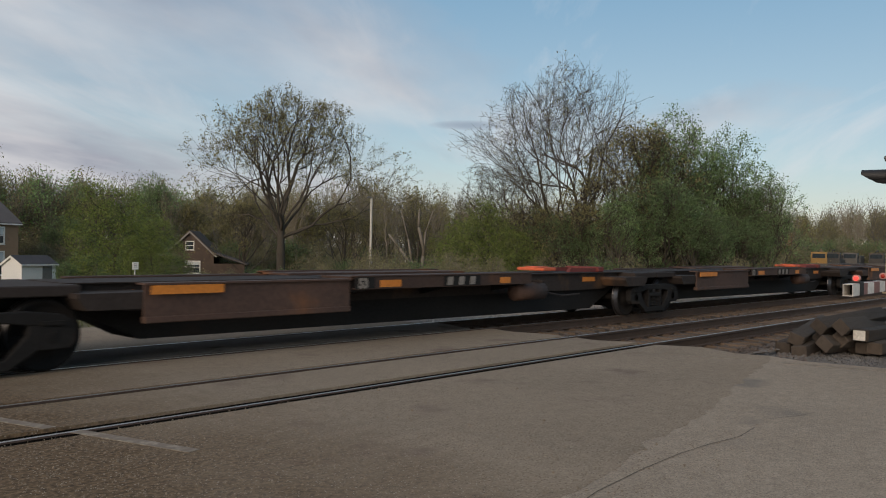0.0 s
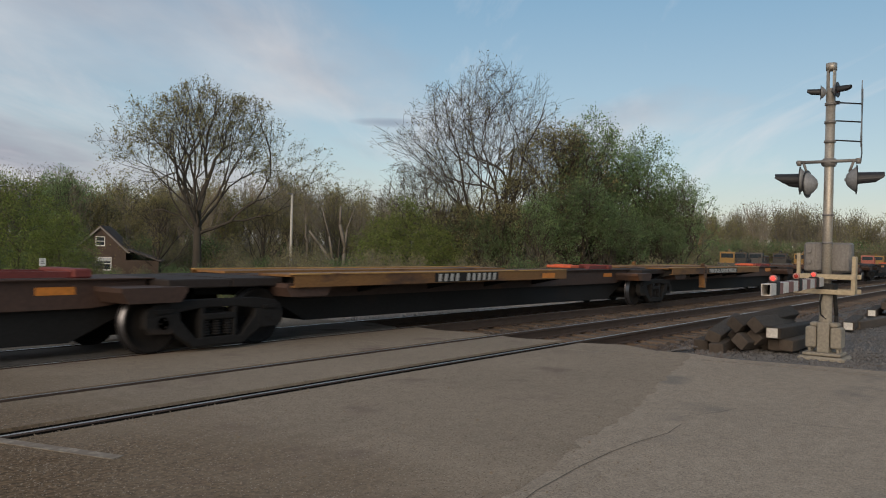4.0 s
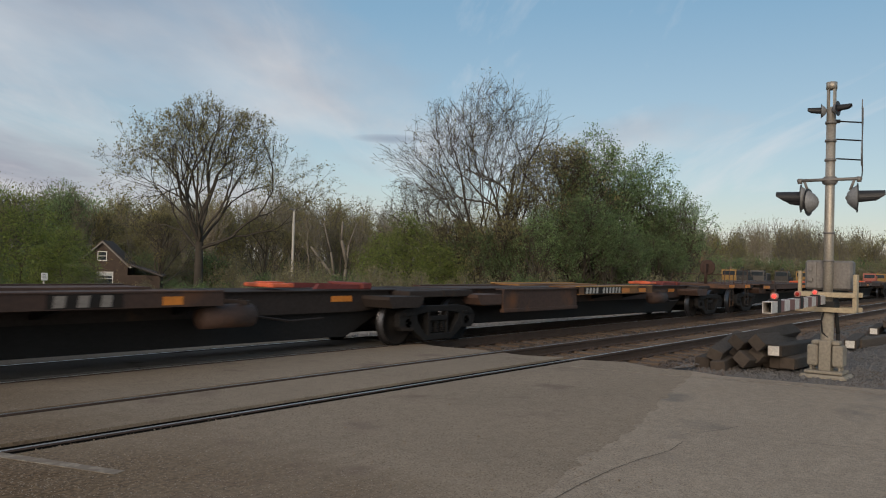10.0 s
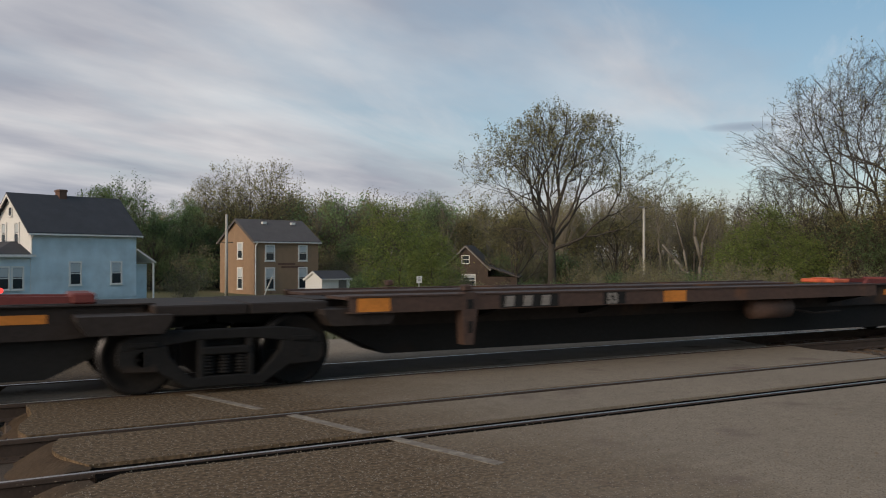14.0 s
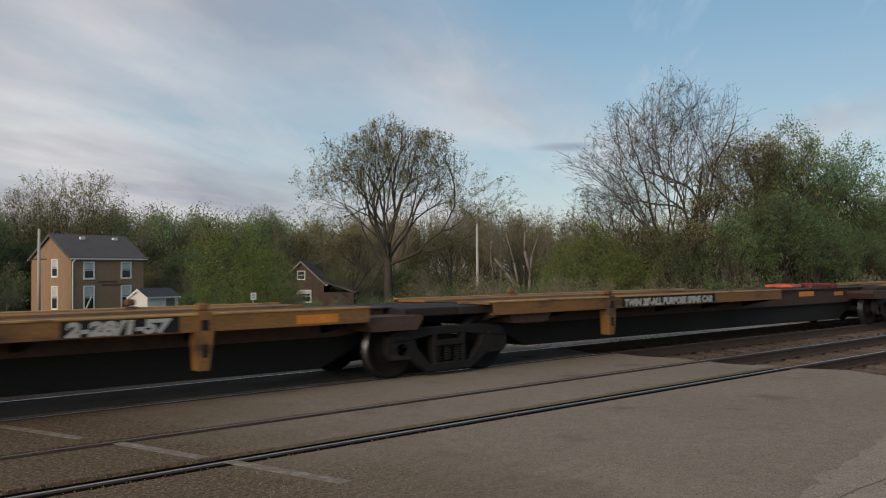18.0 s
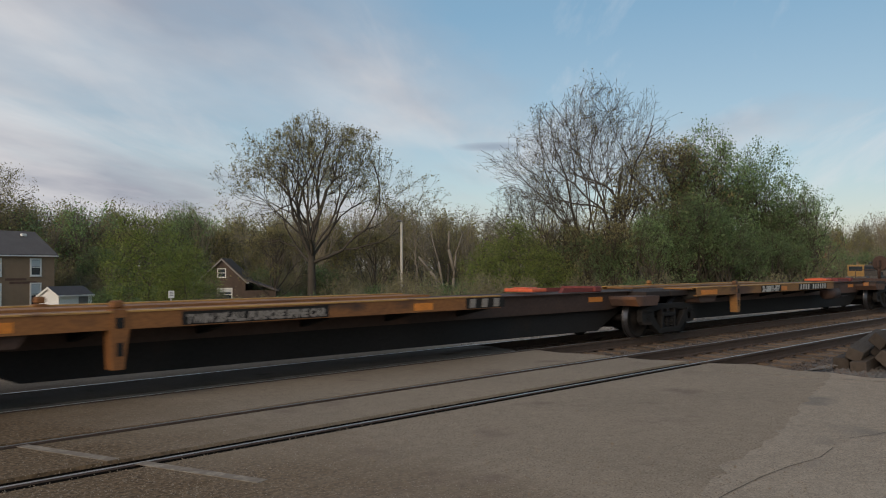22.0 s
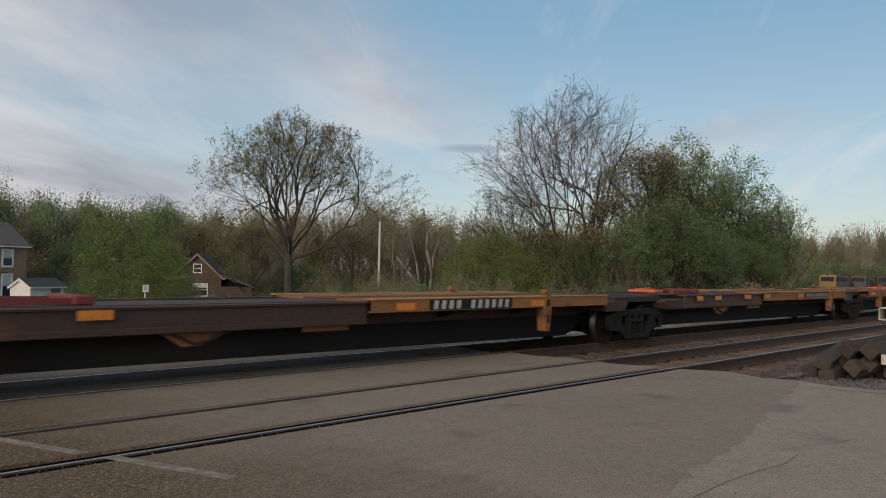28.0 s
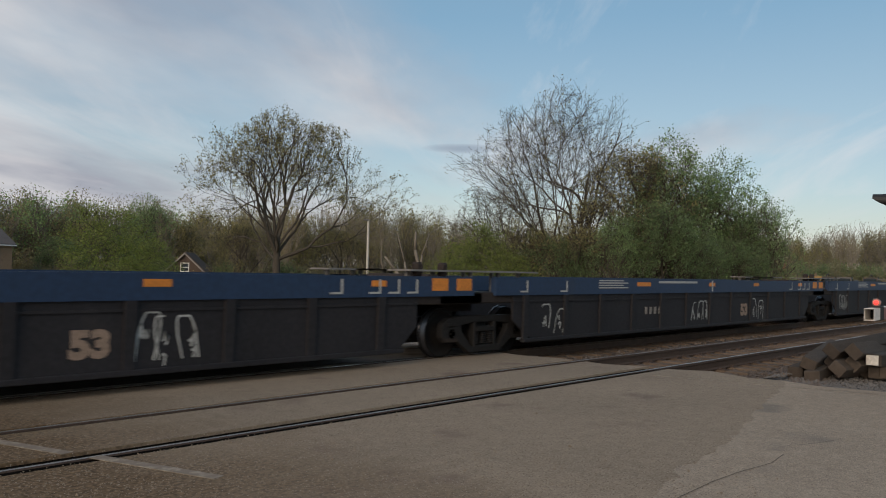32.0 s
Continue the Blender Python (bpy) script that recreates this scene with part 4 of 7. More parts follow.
            part("tank_bracket", bm, "car_dark", car)
        bm = bmesh.new()
        path_tube(bm, [(x0 + tank + 0.5, -0.95, 0.66), (x0 + tank + 1.3, -0.9, 0.55), (x0 + tank + 2.1, -0.8, 0.56)], 0.02)
        part("air_pipe", bm, "car_dark", car)
    if pipe is not None:
        bm = bmesh.new()
        prism(bm, [(x0 + pipe, 0.72), (x0 + pipe + 0.35, 0.50), (x0 + pipe + 0.6, 0.50), (x0 + pipe + 0.95, 0.66), (x0 + pipe + 2.2, 0.70), (x0 + pipe + 2.2, 0.60), (x0 + pipe + 3.0, 0.60), (x0 + pipe + 3.0, 0.80), (x0 + pipe, 0.80)], -1.10, -1.05, "y")
        part("gusset_plate", bm, edge, car)
        bm = bmesh.new()
        path_tube(bm, [(x0 + pipe + 0.2, -1.14, 0.66), (x0 + pipe + 0.5, -1.14, 0.53), (x0 + pipe + 0.7, -1.14, 0.56), (x0 + pipe + 1.0, -1.14, 0.69), (x0 + pipe + 2.0, -1.14, 0.72)], 0.02)
        part("brake_pipe", bm, "car_dark", car)
    for q, w, *h in reflect:
        panel(car, "reflector", x0 + q, 0.862 if h else 0.872, w, h[0] if h else 0.11, SIDE, "orange", label="orange reflector strip")
    for q, w in ((1.25, 0.55), (L - 2.6, 0.5)):
        panel(car, "reflector", x0 + q, 0.80, w, 0.10, -0.525, "orange", label="orange reflector strip")
    if marks:
        for kind, q in marks:
            if kind == "reporting":
                panel(car, "stencil_patch", x0 + q - 0.08, 0.858, 2.1, 0.168, SIDE - 0.001, "car_black")
                bars(car, x0 + q, 0.872, "#### ######", 0.14, SIDE - 0.006, wide=0.135, gap=0.045)
            elif kind == "logo":
                panel(car, "stencil_patch", x0 + q - 0.05, 0.858, 0.95, 0.168, SIDE - 0.001, "car_black")
                bars(car, x0 + q, 0.872, "###", 0.14, SIDE - 0.006, "letter_faint", wide=0.20, gap=0.09)
            elif kind == "size":
                panel(car, "stencil_patch", x0 + q - 0.06, 0.858, 0.4, 0.168, SIDE - 0.001, "car_black")
                words(car, "53", x0 + q, 0.873, 0.14, SIDE - 0.004, "letter_faint")
            elif kind == "twin_short":
                panel(car, "stencil_patch", x0 + q - 0.05, 0.858, 2.15, 0.16, SIDE - 0.001, "car_black")
                words(car, "TWIN 28'-ALL PURPOSE SPINE CAR", x0 + q, 0.88, 0.10, SIDE - 0.004, "letter_faint", width=2.05)
            elif kind == "twin":
                panel(car, "stencil_patch", x0 + q - 0.05, 0.858, 2.95, 0.168, SIDE - 0.001, "car_black")
                words(car, "TWIN 28'-ALL PURPOSE SPINE CAR", x0 + q, 0.875, 0.12, SIDE - 0.004, width=2.8)
            else:
                panel(car, "stencil_patch", x0 + q - 0.05, 0.858, 1.25, 0.168, SIDE - 0.001, "car_black")
                words(car, kind, x0 + q, 0.872, 0.14, SIDE - 0.004, width=1.12)


def car_end(car, x, d, yellow=True, brake=False):
    """The outer end of a car: drawbar and coupler, end sill, ladder, hose and rails. d is -1 or 1, away from the car."""
    bm = bmesh.new()
    box(bm, min(x, x + d * 1.55), max(x, x + d * 1.55), -0.25, 0.25, 0.66, 0.98, 0.02)
    part("draft_sill", bm, "car_dark", car)
    bm = bmesh.new()
    box(bm, min(x + d * 1.5, x + d * 1.93), max(x + d * 1.5, x + d * 1.93), -0.11, 0.11, 0.72, 0.95, 0.03)
    part("coupler", bm, "truck", car)
    bm = bmesh.new()
    box(bm, min(x + d * 0.75, x + d * 1.3), max(x + d * 0.75, x + d * 1.3), -1.33, 1.33, 0.90, 1.05, 0.012)
    part("end_sill", bm, "car_brown", car)
    bm = bmesh.new()
    box(bm, min(x + d * 0.8, x + d * 1.32), max(x + d * 0.8, x + d * 1.32), -1.345, -1.331, 0.93, 1.04)
    part("grab_panel", bm, "orange" if yellow else "car_dark", car, "orange-yellow reflector panel")
    bm = bmesh.new()
    xa, xb = x + d * 0.95, x + d * 1.28
    for q in (xa, xb):
        tube(bm, (q, -1.31, 0.30), (q, -1.31, 0.92), 0.016, n=6)
    for z in (0.32, 0.52, 0.72):
        tube(bm, (xa, -1.31, z), (xb, -1.31, z), 0.014, n=6)
    part("ladder", bm, "car_dark", car)
    bm = bmesh.new()
    path_tube(bm, [(x + d * 0.7, -1.2, 1.05), (x + d * 0.7, -1.2, 1.55), (x + d * 1.2, -1.2, 1.55), (x + d * 1.2, -1.2, 1.05)], 0.013)
    path_tube(bm, [(x + d * 1.3, -0.9, 1.05), (x + d * 1.3, -0.9, 1.38), (x + d * 1.3, 0.9, 1.38), (x + d * 1.3, 0.9, 1.05)], 0.013)
    part("grab_rail", bm, "car_brown", car)
    bm = bmesh.new()
    path_tube(bm, [(x + d * 1.45, -0.35, 0.7), (x + d * 1.62, -0.36, 0.42), (x + d * 1.85, -0.36, 0.33), (x + d * 2.0, -0.36, 0.36)], 0.022, n=8)
    part("brake_hose", bm, "rubber", car)
    if brake:
        bm = bmesh.new()
        for q in (x + d * 0.9, x + d * 1.05):
            tube(bm, (q, -0.45, 1.05), (q, -0.45, 1.72), 0.035, n=8)
        box(bm, x + d * 0.97 - 0.14, x + d * 0.97 + 0.14, -0.5, -0.40, 1.45, 1.75, 0.02)
        lathe(bm, [(-0.02, 0.25), (0.0, 0.28), (0.02, 0.25)], (x + d * 1.12, -0.45, 1.62), "x", 20)
        part("hand_brake", bm, "car_brown", car, "rusty hand brake stand and wheel")


def spine_car(s0, trucks, platforms, label, brake_end=1):
    car = empty("spine_car", Matrix.Translation((s0, TRAIN_Y, 0)), label, "rail car", "freight cars of the train")
    for s in trucks:
        truck(car, s - s0 - 0.3)
    for (a, b), spec in zip(zip(trucks, trucks[1:]), platforms):
        platform(car, a - s0, b - a, **spec)
    car_end(car, trucks[0] - s0, -1)
    car_end(car, trucks[-1] - s0, 1, brake=brake_end > 0)
    CARS.append((car, s0))
    return car


P_A = dict(look_of="brown", deck=(4.9, 8.75), plate=(1.6, 4.85), hitch=10.95, tank=9.55, reflect=((1.65, 1.0), (5.4, 0.45), (8.35, 0.3)), post=(), marks=(("size", 4.95), ("reporting", 6.7)))
P_A2 = dict(P_A, marks=(("size", 4.95), ("logo", 6.9)), look_of="rust", deck=(4.9, 9.3))
P_A3 = dict(P_A, look_of="yellow", marks=(("size", 5.0), ("logo", 2.1)), plate=(1.6, 5.0))
P_B = dict(look_of="yellow", deck=(5.3, 9.6), hitch=11.2, reflect=((8.2, 0.55),), marks=(("reporting", 6.0),), post=())
P_B2 = dict(P_B, deck=(0.9, 9.3), marks=(("reporting", 4.4),))
P_C = dict(look_of="yellow", deck=(4.9, 9.2), plate=(1.7, 4.9), tank=10.2, hitch=11.2, reflect=((7.2, 0.5), (8.3, 0.45)), marks=(("reporting", 5.2),), post=())
P_D = dict(look_of="rust", deck=(1.1, 11.1), hitch=11.2, reflect=((1.15, 0.82), (6.9, 0.6)), marks=(("size", 4.9), ("logo", 7.6)), post=(2.75,))
P_D2 = dict(P_D, look_of="brown", marks=(("logo", 7.6),))
P_E0 = dict(look_of="yellow", deck=(5.3, 13.5), hitch=None, reflect=((12.4, 0.6),), marks=(("reporting", 6.7), ("2-28/1-57", 9.7)), post=(11.2,))
P_E1 = dict(look_of="yellow", deck=(0.4, 9.1), hitch=11.4, reflect=((9.9, 0.7),), marks=(("twin", 3.55),), post=(3.2,))
P_F = dict(look_of="yellow", deck=(0.6, 9.2), hitch=11.2, reflect=((0.8, 0.8), (5.3, 0.4), (11.9, 0.5)), marks=(("2-28/1-57", 3.4), ("reporting", 6.2)), post=(2.7,), tank=9.7)
P_F2 = dict(P_F, look_of="brown", marks=(("twin", 3.5),), tank=None)
P_G = dict(look_of="dark", deck=(0.6, 13.2), hitch=11.4, reflect=((0.8, 0.7), (10.9, 0.9)), marks=(("twin", 3.6),), post=(2.6, 10.4))
P_H = dict(look_of="orange", deck=(6.9, 13.4), plate=(1.7, 6.85), plate_low=0.76, hitch=0.9, pipe=3.6, reflect=((2.6, 0.4), (7.4, 0.4), (10.8, 0.4)), marks=(("reporting", 8.2),), post=(11.3,))
P_H2 = dict(look_of="orange", low=0.80, deck=(6.3, 13.3), plate=(1.7, 6.25), plate_low=0.78, hitch=1.75, pipe=3.4, reflect=((2.2, 0.32), (3.2, 0.35), (5.0, 0.4), (6.4, 0.35), (8.9, 0.45)), marks=(("twin_short", 9.5),), post=(11.9,))
P_H3 = dict(P_H2, deck=(0.7, 13.3), plate=None, hitch=6.2, pipe=None, reflect=((1.0, 0.5),), marks=(("reporting", 5.2),), post=(2.25, 11.3))

spine_car(-26.3, [-26.3, -11.5, 3.25, 18.04, 32.88, 47.66], [P_A, P_A3, P_A2, P_A2, P_A], "rust-brown five-platform empty spine car with black centre sill")
spine_car(51.55, [51.55, 66.83, 82.2, 97.54], [P_B, P_B2, dict(P_E1, marks=(("twin", 3.55),))], "faded yellow three-platform empty spine car with black underframe", 0)
spine_car(101.5, [101.5, 116.25, 131.02, 145.84, 160.54, 175.37], [P_C, dict(P_A2, look_of="dark", marks=(), tank=None), P_A3, P_A2, P_C], "mixed yellow and rust-brown five-platform empty spine car")
spine_car(179.27, [179.27, 194.24, 209.29, 224.35, 239.52, 253.6], [P_D2, P_D, dict(P_D, reflect=((1.2, 0.43, 0.165), (6.08, 0.44, 0.165)), marks=(("logo", 3.26), ("size", 5.0)), tank=8.65), dict(P_D, reflect=((1.15, 0.43, 0.165), (6.91, 0.49, 0.165)), marks=(("size", 4.85), ("logo", 7.48))), P_D], "dark five-platform empty spine car with white marks", 0)
spine_car(257.4, [257.4, 272.77, 288.64, 303.87], [P_E0, P_E1, dict(P_E1, marks=(("reporting", 5.85),), post=(), reflect=(), hitch=9.6)], "faded yellow three-platform empty spine car with rusty posts")
spine_car(307.7, [307.7, 322.95, 338.4, 353.7], [dict(P_E0, look_of="brown", hitch=3.6, post=()), dict(P_F2, look_of="orange", low=0.845, marks=(("twin_short", 3.5), ("logo", 8.4)), reflect=((0.8, 0.8), (7.2, 0.4))), dict(P_F, marks=(("2-28/1-57", 4.1), ("reporting", 6.6)))], "rusty yellow three-platform empty spine car with red hitches")
spine_car(357.6, [357.6, 372.91, 388.28, 403.78], [dict(P_G, look_of="dark", deck=(4.1, 13.2), plate=(1.5, 4.05), plate_low=0.80, pipe=1.8, reflect=((0.0, 0.75), (1.65, 0.35)), marks=(), post=(10.4,)), dict(P_G, marks=()), dict(P_G, marks=())], "black grimy three-platform empty spine car")
spine_car(407.65, [407.65, 422.89, 438.18, 453.27], [P_H, P_H2, P_H3], "orange-yellow three-platform empty spine car with brown rust", 0)


def scribble(car, x, z, w, h, seed, y):
    """Loose spray-paint strokes: rounded arches with short bars inside, no letters in them."""
    rs = random.Random(seed)
    n = 2 + seed % 2
    k = 0

    def stroke(pts, thick):
        nonlocal k
        bm = bmesh.new()
        left, right = [], []
        for i, (px, pz) in enumerate(pts):
            a, b = pts[max(0, i - 1)], pts[min(len(pts) - 1, i + 1)]
            d = Vector((b[0] - a[0], b[1] - a[1])).normalized() * thick * (0.8 + 0.4 * rs.random())
            left.append((px - d.y, pz + d.x))
            right.append((px + d.y, pz - d.x))
        k += 1
        ya = y - 0.004 - 0.0012 * k
        lo = [bm.verts.new((p[0], ya, p[1])) for p in left]
        hi = [bm.verts.new((p[0], ya, p[1])) for p in right]
        for i in range(len(pts) - 1):
            bm.faces.new((lo[i], lo[i + 1], hi[i + 1], hi[i]))
        part("spray_paint", bm, "letter", car, "white spray-painted scrawl")

    for m in range(n):
        cx, half, top = x + w * (m + 0.5) / n, w / n * rs.uniform(0.34, 0.46), h * rs.uniform(0.86, 1.0)
        arch = [(cx - half * math.cos(math.pi * i / 14) * (1 - 0.15 * (i in (0, 14))), z + top * min(1.0, 0.02 + 1.08 * math.sin(math.pi * i / 14) ** 0.45)) for i in range(15)]
        slant, cut = rs.uniform(-0.25, 0.35), rs.choice((9, 12, 15, 15))
        stroke([(px + (pz - z) * slant, pz - h * 0.1 * m * (seed % 3)) for px, pz in (arch[:cut] if rs.random() < 0.5 else arch[15 - cut:])], 0.014)
        for _ in range(3):
            a = (cx + half * rs.uniform(-0.6, 0.2), z + h * rs.uniform(0.1, 0.6))
            bend = (a[0] + half * rs.uniform(0.2, 0.6), a[1] + h * rs.uniform(0.0, 0.22))
            stroke([a, ((a[0] + bend[0]) / 2, a[1] + h * 0.03), bend, (bend[0] + half * rs.uniform(-0.25, 0.15), bend[1] - h * rs.uniform(0.12, 0.3))], 0.016)


def well_unit(car, x0, L, seed, number=False):
    y = -1.30
    a, b = x0 + 0.55, x0 + L - 1.95
    for s in (-1, 1):
        bm = bmesh.new()
        prism(bm, [(s * 1.30, 1.07), (s * 1.30, 1.39), (s * 1.18, 1.39), (s * 1.18, 1.07)], x0 - 0.0, x0 + L - 0.6, "x")
        part("top_chord", bm, "car_blue", car, "blue top chord")
        bm = bmesh.new()
        prism(bm, [(a, 1.07), (a, 0.62), (a + 0.45, 0.30), (a + 1.2, 0.22), (b - 1.2, 0.22), (b - 0.35, 0.28), (b, 0.60), (b, 1.07)], min(s * 1.22, s * 1.26), max(s * 1.22, s * 1.26), "y")
        part("well_side", bm, "well_side", car, "grimy black well side")
        bm = bmesh.new()
        box(bm, a + 0.3, b - 0.3, min(s * 1.20, s * 1.30), max(s * 1.20, s * 1.30), 0.20, 0.27, 0.01)
        box(bm, a, b, min(s * 1.22, s * 1.285), max(s * 1.22, s * 1.285), 0.94, 0.97)
        part("bottom_chord", bm, "well_side", car)
    for s in (-1, 1):
        rib = bmesh.new()
        prism(rib, [(s * 1.315, 1.07), (s * 1.285, 0.26), (s * 1.24, 0.26), (s * 1.24, 1.07)], -0.07, 0.07, "x")
        rib = mesh_of("rib", rib, "well_side")
        for i in range(12):
            ob = part("rib", rib, "", car)
            ob.matrix_basis = Matrix.Translation((a + 0.35 + 1.32 * i, 0, 0))
    bm = bmesh.new()
    box(bm, a + 0.6, b - 0.6, -1.2, 1.2, 0.26, 0.30)
    part("well_floor", bm, "well_side", car)
    # raised ends over the trucks, with grating and stands
    for q, w in ((x0 - 1.4, 2.0), (x0 + L - 2.0, 1.7)):
        bm = bmesh.new()
        box(bm, q, q + w, -1.24, 1.24, 0.93, 1.12, 0.02)
        box(bm, q + 0.2, q + w - 0.2, -0.4, 0.4, 0.75, 0.93)
        part("end_platform", bm, "car_dark", car)
        bm = bmesh.new()
        box(bm, q - 0.1, q + w + 0.7, -1.26, -0.72, 1.47, 1.50)
        box(bm, q - 0.1, q + w + 0.7, 0.72, 1.26, 1.47, 1.50)
        for i in range(4):
            for s in (-1, 1):
                box(bm, q + 0.05 + 0.78 * i, q + 0.11 + 0.78 * i, s * 1.0 - 0.03, s * 1.0 + 0.03, 1.12, 1.47)
        part("walkway", bm, "castgrey", car)
        bm = bmesh.new()
        box(bm, q + 0.5, q + 0.95, -0.5, 0.5, 1.12, 1.42, 0.06)
        box(bm, q + 0.1, q + 0.25, -1.2, -1.05, 1.39, 1.62, 0.03)
        part("connector_stand", bm, "car_dark", car)
        panel(car, "reflector", q + 0.35, 1.16, 0.38, 0.20, y - 0.001, "orange")
    for q, w in ((5.0, 0.62), (8.7, 0.35), (11.6, 0.36), (15.2, 0.3)):
        panel(car, "reflector", x0 + q, 1.23, w, 0.09, y - 0.001, "orange", label="orange reflector strip")
    bm = bmesh.new()
    for i, z in enumerate((1.20, 1.25, 1.30, 1.35)):
        box(bm, x0 + 3.4, x0 + 4.6 - 0.2 * (i % 2), y - 0.006, y - 0.002, z - 0.012, z + 0.012)
    box(bm, x0 + 6.0, x0 + 8.0, y - 0.006, y - 0.002, 1.30, 1.35)
    for q in (0.9, 2.2, 14.6, 15.35, 15.75, 16.15):
        box(bm, x0 + q, x0 + q + 0.04, y - 0.006, y - 0.002, 1.12, 1.34)
        box(bm, x0 + q - 0.2, x0 + q, y - 0.006, y - 0.002, 1.12, 1.15)
    box(bm, x0 + 8.85, x0 + 8.91, y - 0.006, y - 0.002, 1.10, 1.37)
    part("stencilled_marks", bm, "letter", car)
    if number:
        bars(car, x0 + 3.4, 0.55, "####  ######", 0.24, -1.262, "letter_faint", 0.20, 0.07)
    else:
        bars(car, x0 + 5.4, 0.60, "####", 0.16, -1.262, "letter_faint", 0.15, 0.06)
    words(car, "53", x0 + 10.78, 0.45, 0.29, -1.262, "letter_tan", width=0.46)
    scribble(car, x0 + 1.3, 0.42, 0.9, 0.5, seed, -1.262)
    scribble(car, x0 + 7.7, 0.38, 1.0, 0.5, seed + 1, -1.262)
    scribble(car, x0 + 11.5, 0.35, 0.9, 0.6, seed + 2, -1.262)


def well_car(s0, trucks, label):
    car = empty("well_car", Matrix.Translation((s0, TRAIN_Y, 0)), label, "rail car", "freight cars of the train")
    for s in trucks:
        truck(car, s - s0)
    for i, (a, b) in enumerate(zip(trucks, trucks[1:])):
        well_unit(car, a - s0, b - a, int(s0) + 7 * i, i == 0)
    car_end(car, trucks[0] - s0, -1)
    car_end(car, trucks[-1] - s0, 1)
    CARS.append((car, s0))


well_car(457.01, [457.01 + 18.17 * i for i in range(4)], "blue and black empty double-stack well car with sprayed scrawls")
well_car(515.5, [515.5 + 18.17 * i for i in range(4)], "blue and black empty double-stack well car")

# ---- crossing signal ----
def swing(x, y, deg=0.7):
    a = radians(deg)
    return x * math.cos(a) - y * math.sin(a), x * math.sin(a) + y * math.cos(a)


def build_signal(x, y, label, turn=0.0, arm=1.6, full=True):
    g = empty("crossing_signal", pose(x, y, -0.02, 0, 0, turn), label, "signal")
    bm = bmesh.new()
    tube(bm, (0, 0, 0.3), (0.019, 0.0, 4.10), 0.073, 0.068, n=20)
    tube(bm, (0.02, 0, 4.38), (0.02, 0, 4.49), 0.080, 0.080, n=20)
    for a0, a1 in ((210, 350), (30, 160)):              # the top length is cut open front and back
        pts = [(0.02 + r * math.cos(radians(a)), r * math.sin(radians(a))) for r, seq in ((0.069, range(a0, a1 + 1, 10)), (0.062, range(a1, a0 - 1, -10))) for a in seq]
        prism(bm, pts, 4.09, 4.39, "z")
    part("mast", bm, "steel", g, "weathered galvanised mast")
    bm = bmesh.new()
    for z in (3.28, 3.58, 3.86, 2.93, 2.15, 1.72, 1.18, 0.92, 0.84):
        tube(bm, (0.01, 0, z - 0.018), (0.01, 0, z + 0.018), 0.084, n=16)
    part("mast_band", bm, "castgrey", g)
    # cast base: four flared feet round a core
    bm = bmesh.new()
    box(bm, -0.25, 0.25, -0.27, 0.27, 0.0, 0.045, 0.01)
    for sy in (-1, 1):
        box(bm, -0.15, 0.15, min(sy * 0.10, sy * 0.255), max(sy * 0.10, sy * 0.255), 0.11, 0.43, 0.02)
        box(bm, -0.12, 0.12, min(sy * 0.08, sy * 0.20), max(sy * 0.08, sy * 0.20), 0.43, 0.50, 0.02)
        for sx in (-1, 1):
            tube(bm, (sx * 0.1, sy * 0.2, 0.04), (sx * 0.1, sy * 0.2, 0.12), 0.022, n=6)
    box(bm, -0.16, 0.16, -0.085, 0.085, 0.04, 0.50, 0.012)
    tube(bm, (0, 0, 0.05), (0, 0, 0.98), 0.098, 0.092, n=18)
    part("cast_base", bm, "concrete", g, "cream-grey cast pedestal")
    bm = bmesh.new()
    box(bm, -0.31, 0.31, -0.33, 0.33, -0.6, -0.01, 0.03)
    part("foundation", bm, "concrete", g)
    # the lamps: cross arm with pairs back to back
    bm = bmesh.new()
    tube(bm, (-0.06, 0.46, 2.97), (-0.06, -0.46, 2.97), 0.025, n=8)
    tube(bm, (0.02, 0.10, 2.96), (-0.02, -0.10, 2.96), 0.05, n=10)
    tube(bm, (0.01, 0, 2.90), (0.01, 0, 3.02), 0.092, n=16)
    for s in (-1, 1):
        tube(bm, (-0.06, s * 0.42, 2.92), (-0.06, s * 0.42, 3.0), 0.035, n=8)
        tube(bm, (-0.06, s * 0.36, 2.97), (-0.06, s * 0.30, 2.80), 0.02, n=8)
    part("cross_arm", bm, "castgrey", g)

    def lamp(yy, zz, way, scale=1.0, lit=False):
        """A flashing lamp: round backboard, housing behind, long hood in front. way: turn about the mast."""
        m = Matrix.Translation((-0.06, yy, zz)) @ pose(0, 0, 0, 0, 0, way) @ Matrix.Diagonal((scale, scale, scale, 1))
        lp = new("flashing_lamp")
        lp.empty_display_size = 0.1
        lp.parent = g
        lp.matrix_basis = m
        b2 = bmesh.new()
        lathe(b2, [(-0.006, 0.255), (0.006, 0.255)], (0, 0, 0), "x", 28)
        part("backboard", b2, "black", lp)
        b2 = bmesh.new()
        lathe(b2, [(-0.17, 0.03), (-0.155, 0.09), (-0.10, 0.15), (-0.03, 0.205), (-0.007, 0.22)], (0, 0, 0), "x", 24)
        lathe(b2, [(-0.185, 0.02), (-0.17, 0.035)], (0, 0, 0), "x", 8)
        part("housing", b2, "alloy", lp, "pale grey cast lamp housing")
        b2 = bmesh.new()
        n = 16
        rim = [(0.125 * math.cos(a), 0.125 * math.sin(a)) for a in [radians(-35 + 250 * i / n) for i in range(n + 1)]]
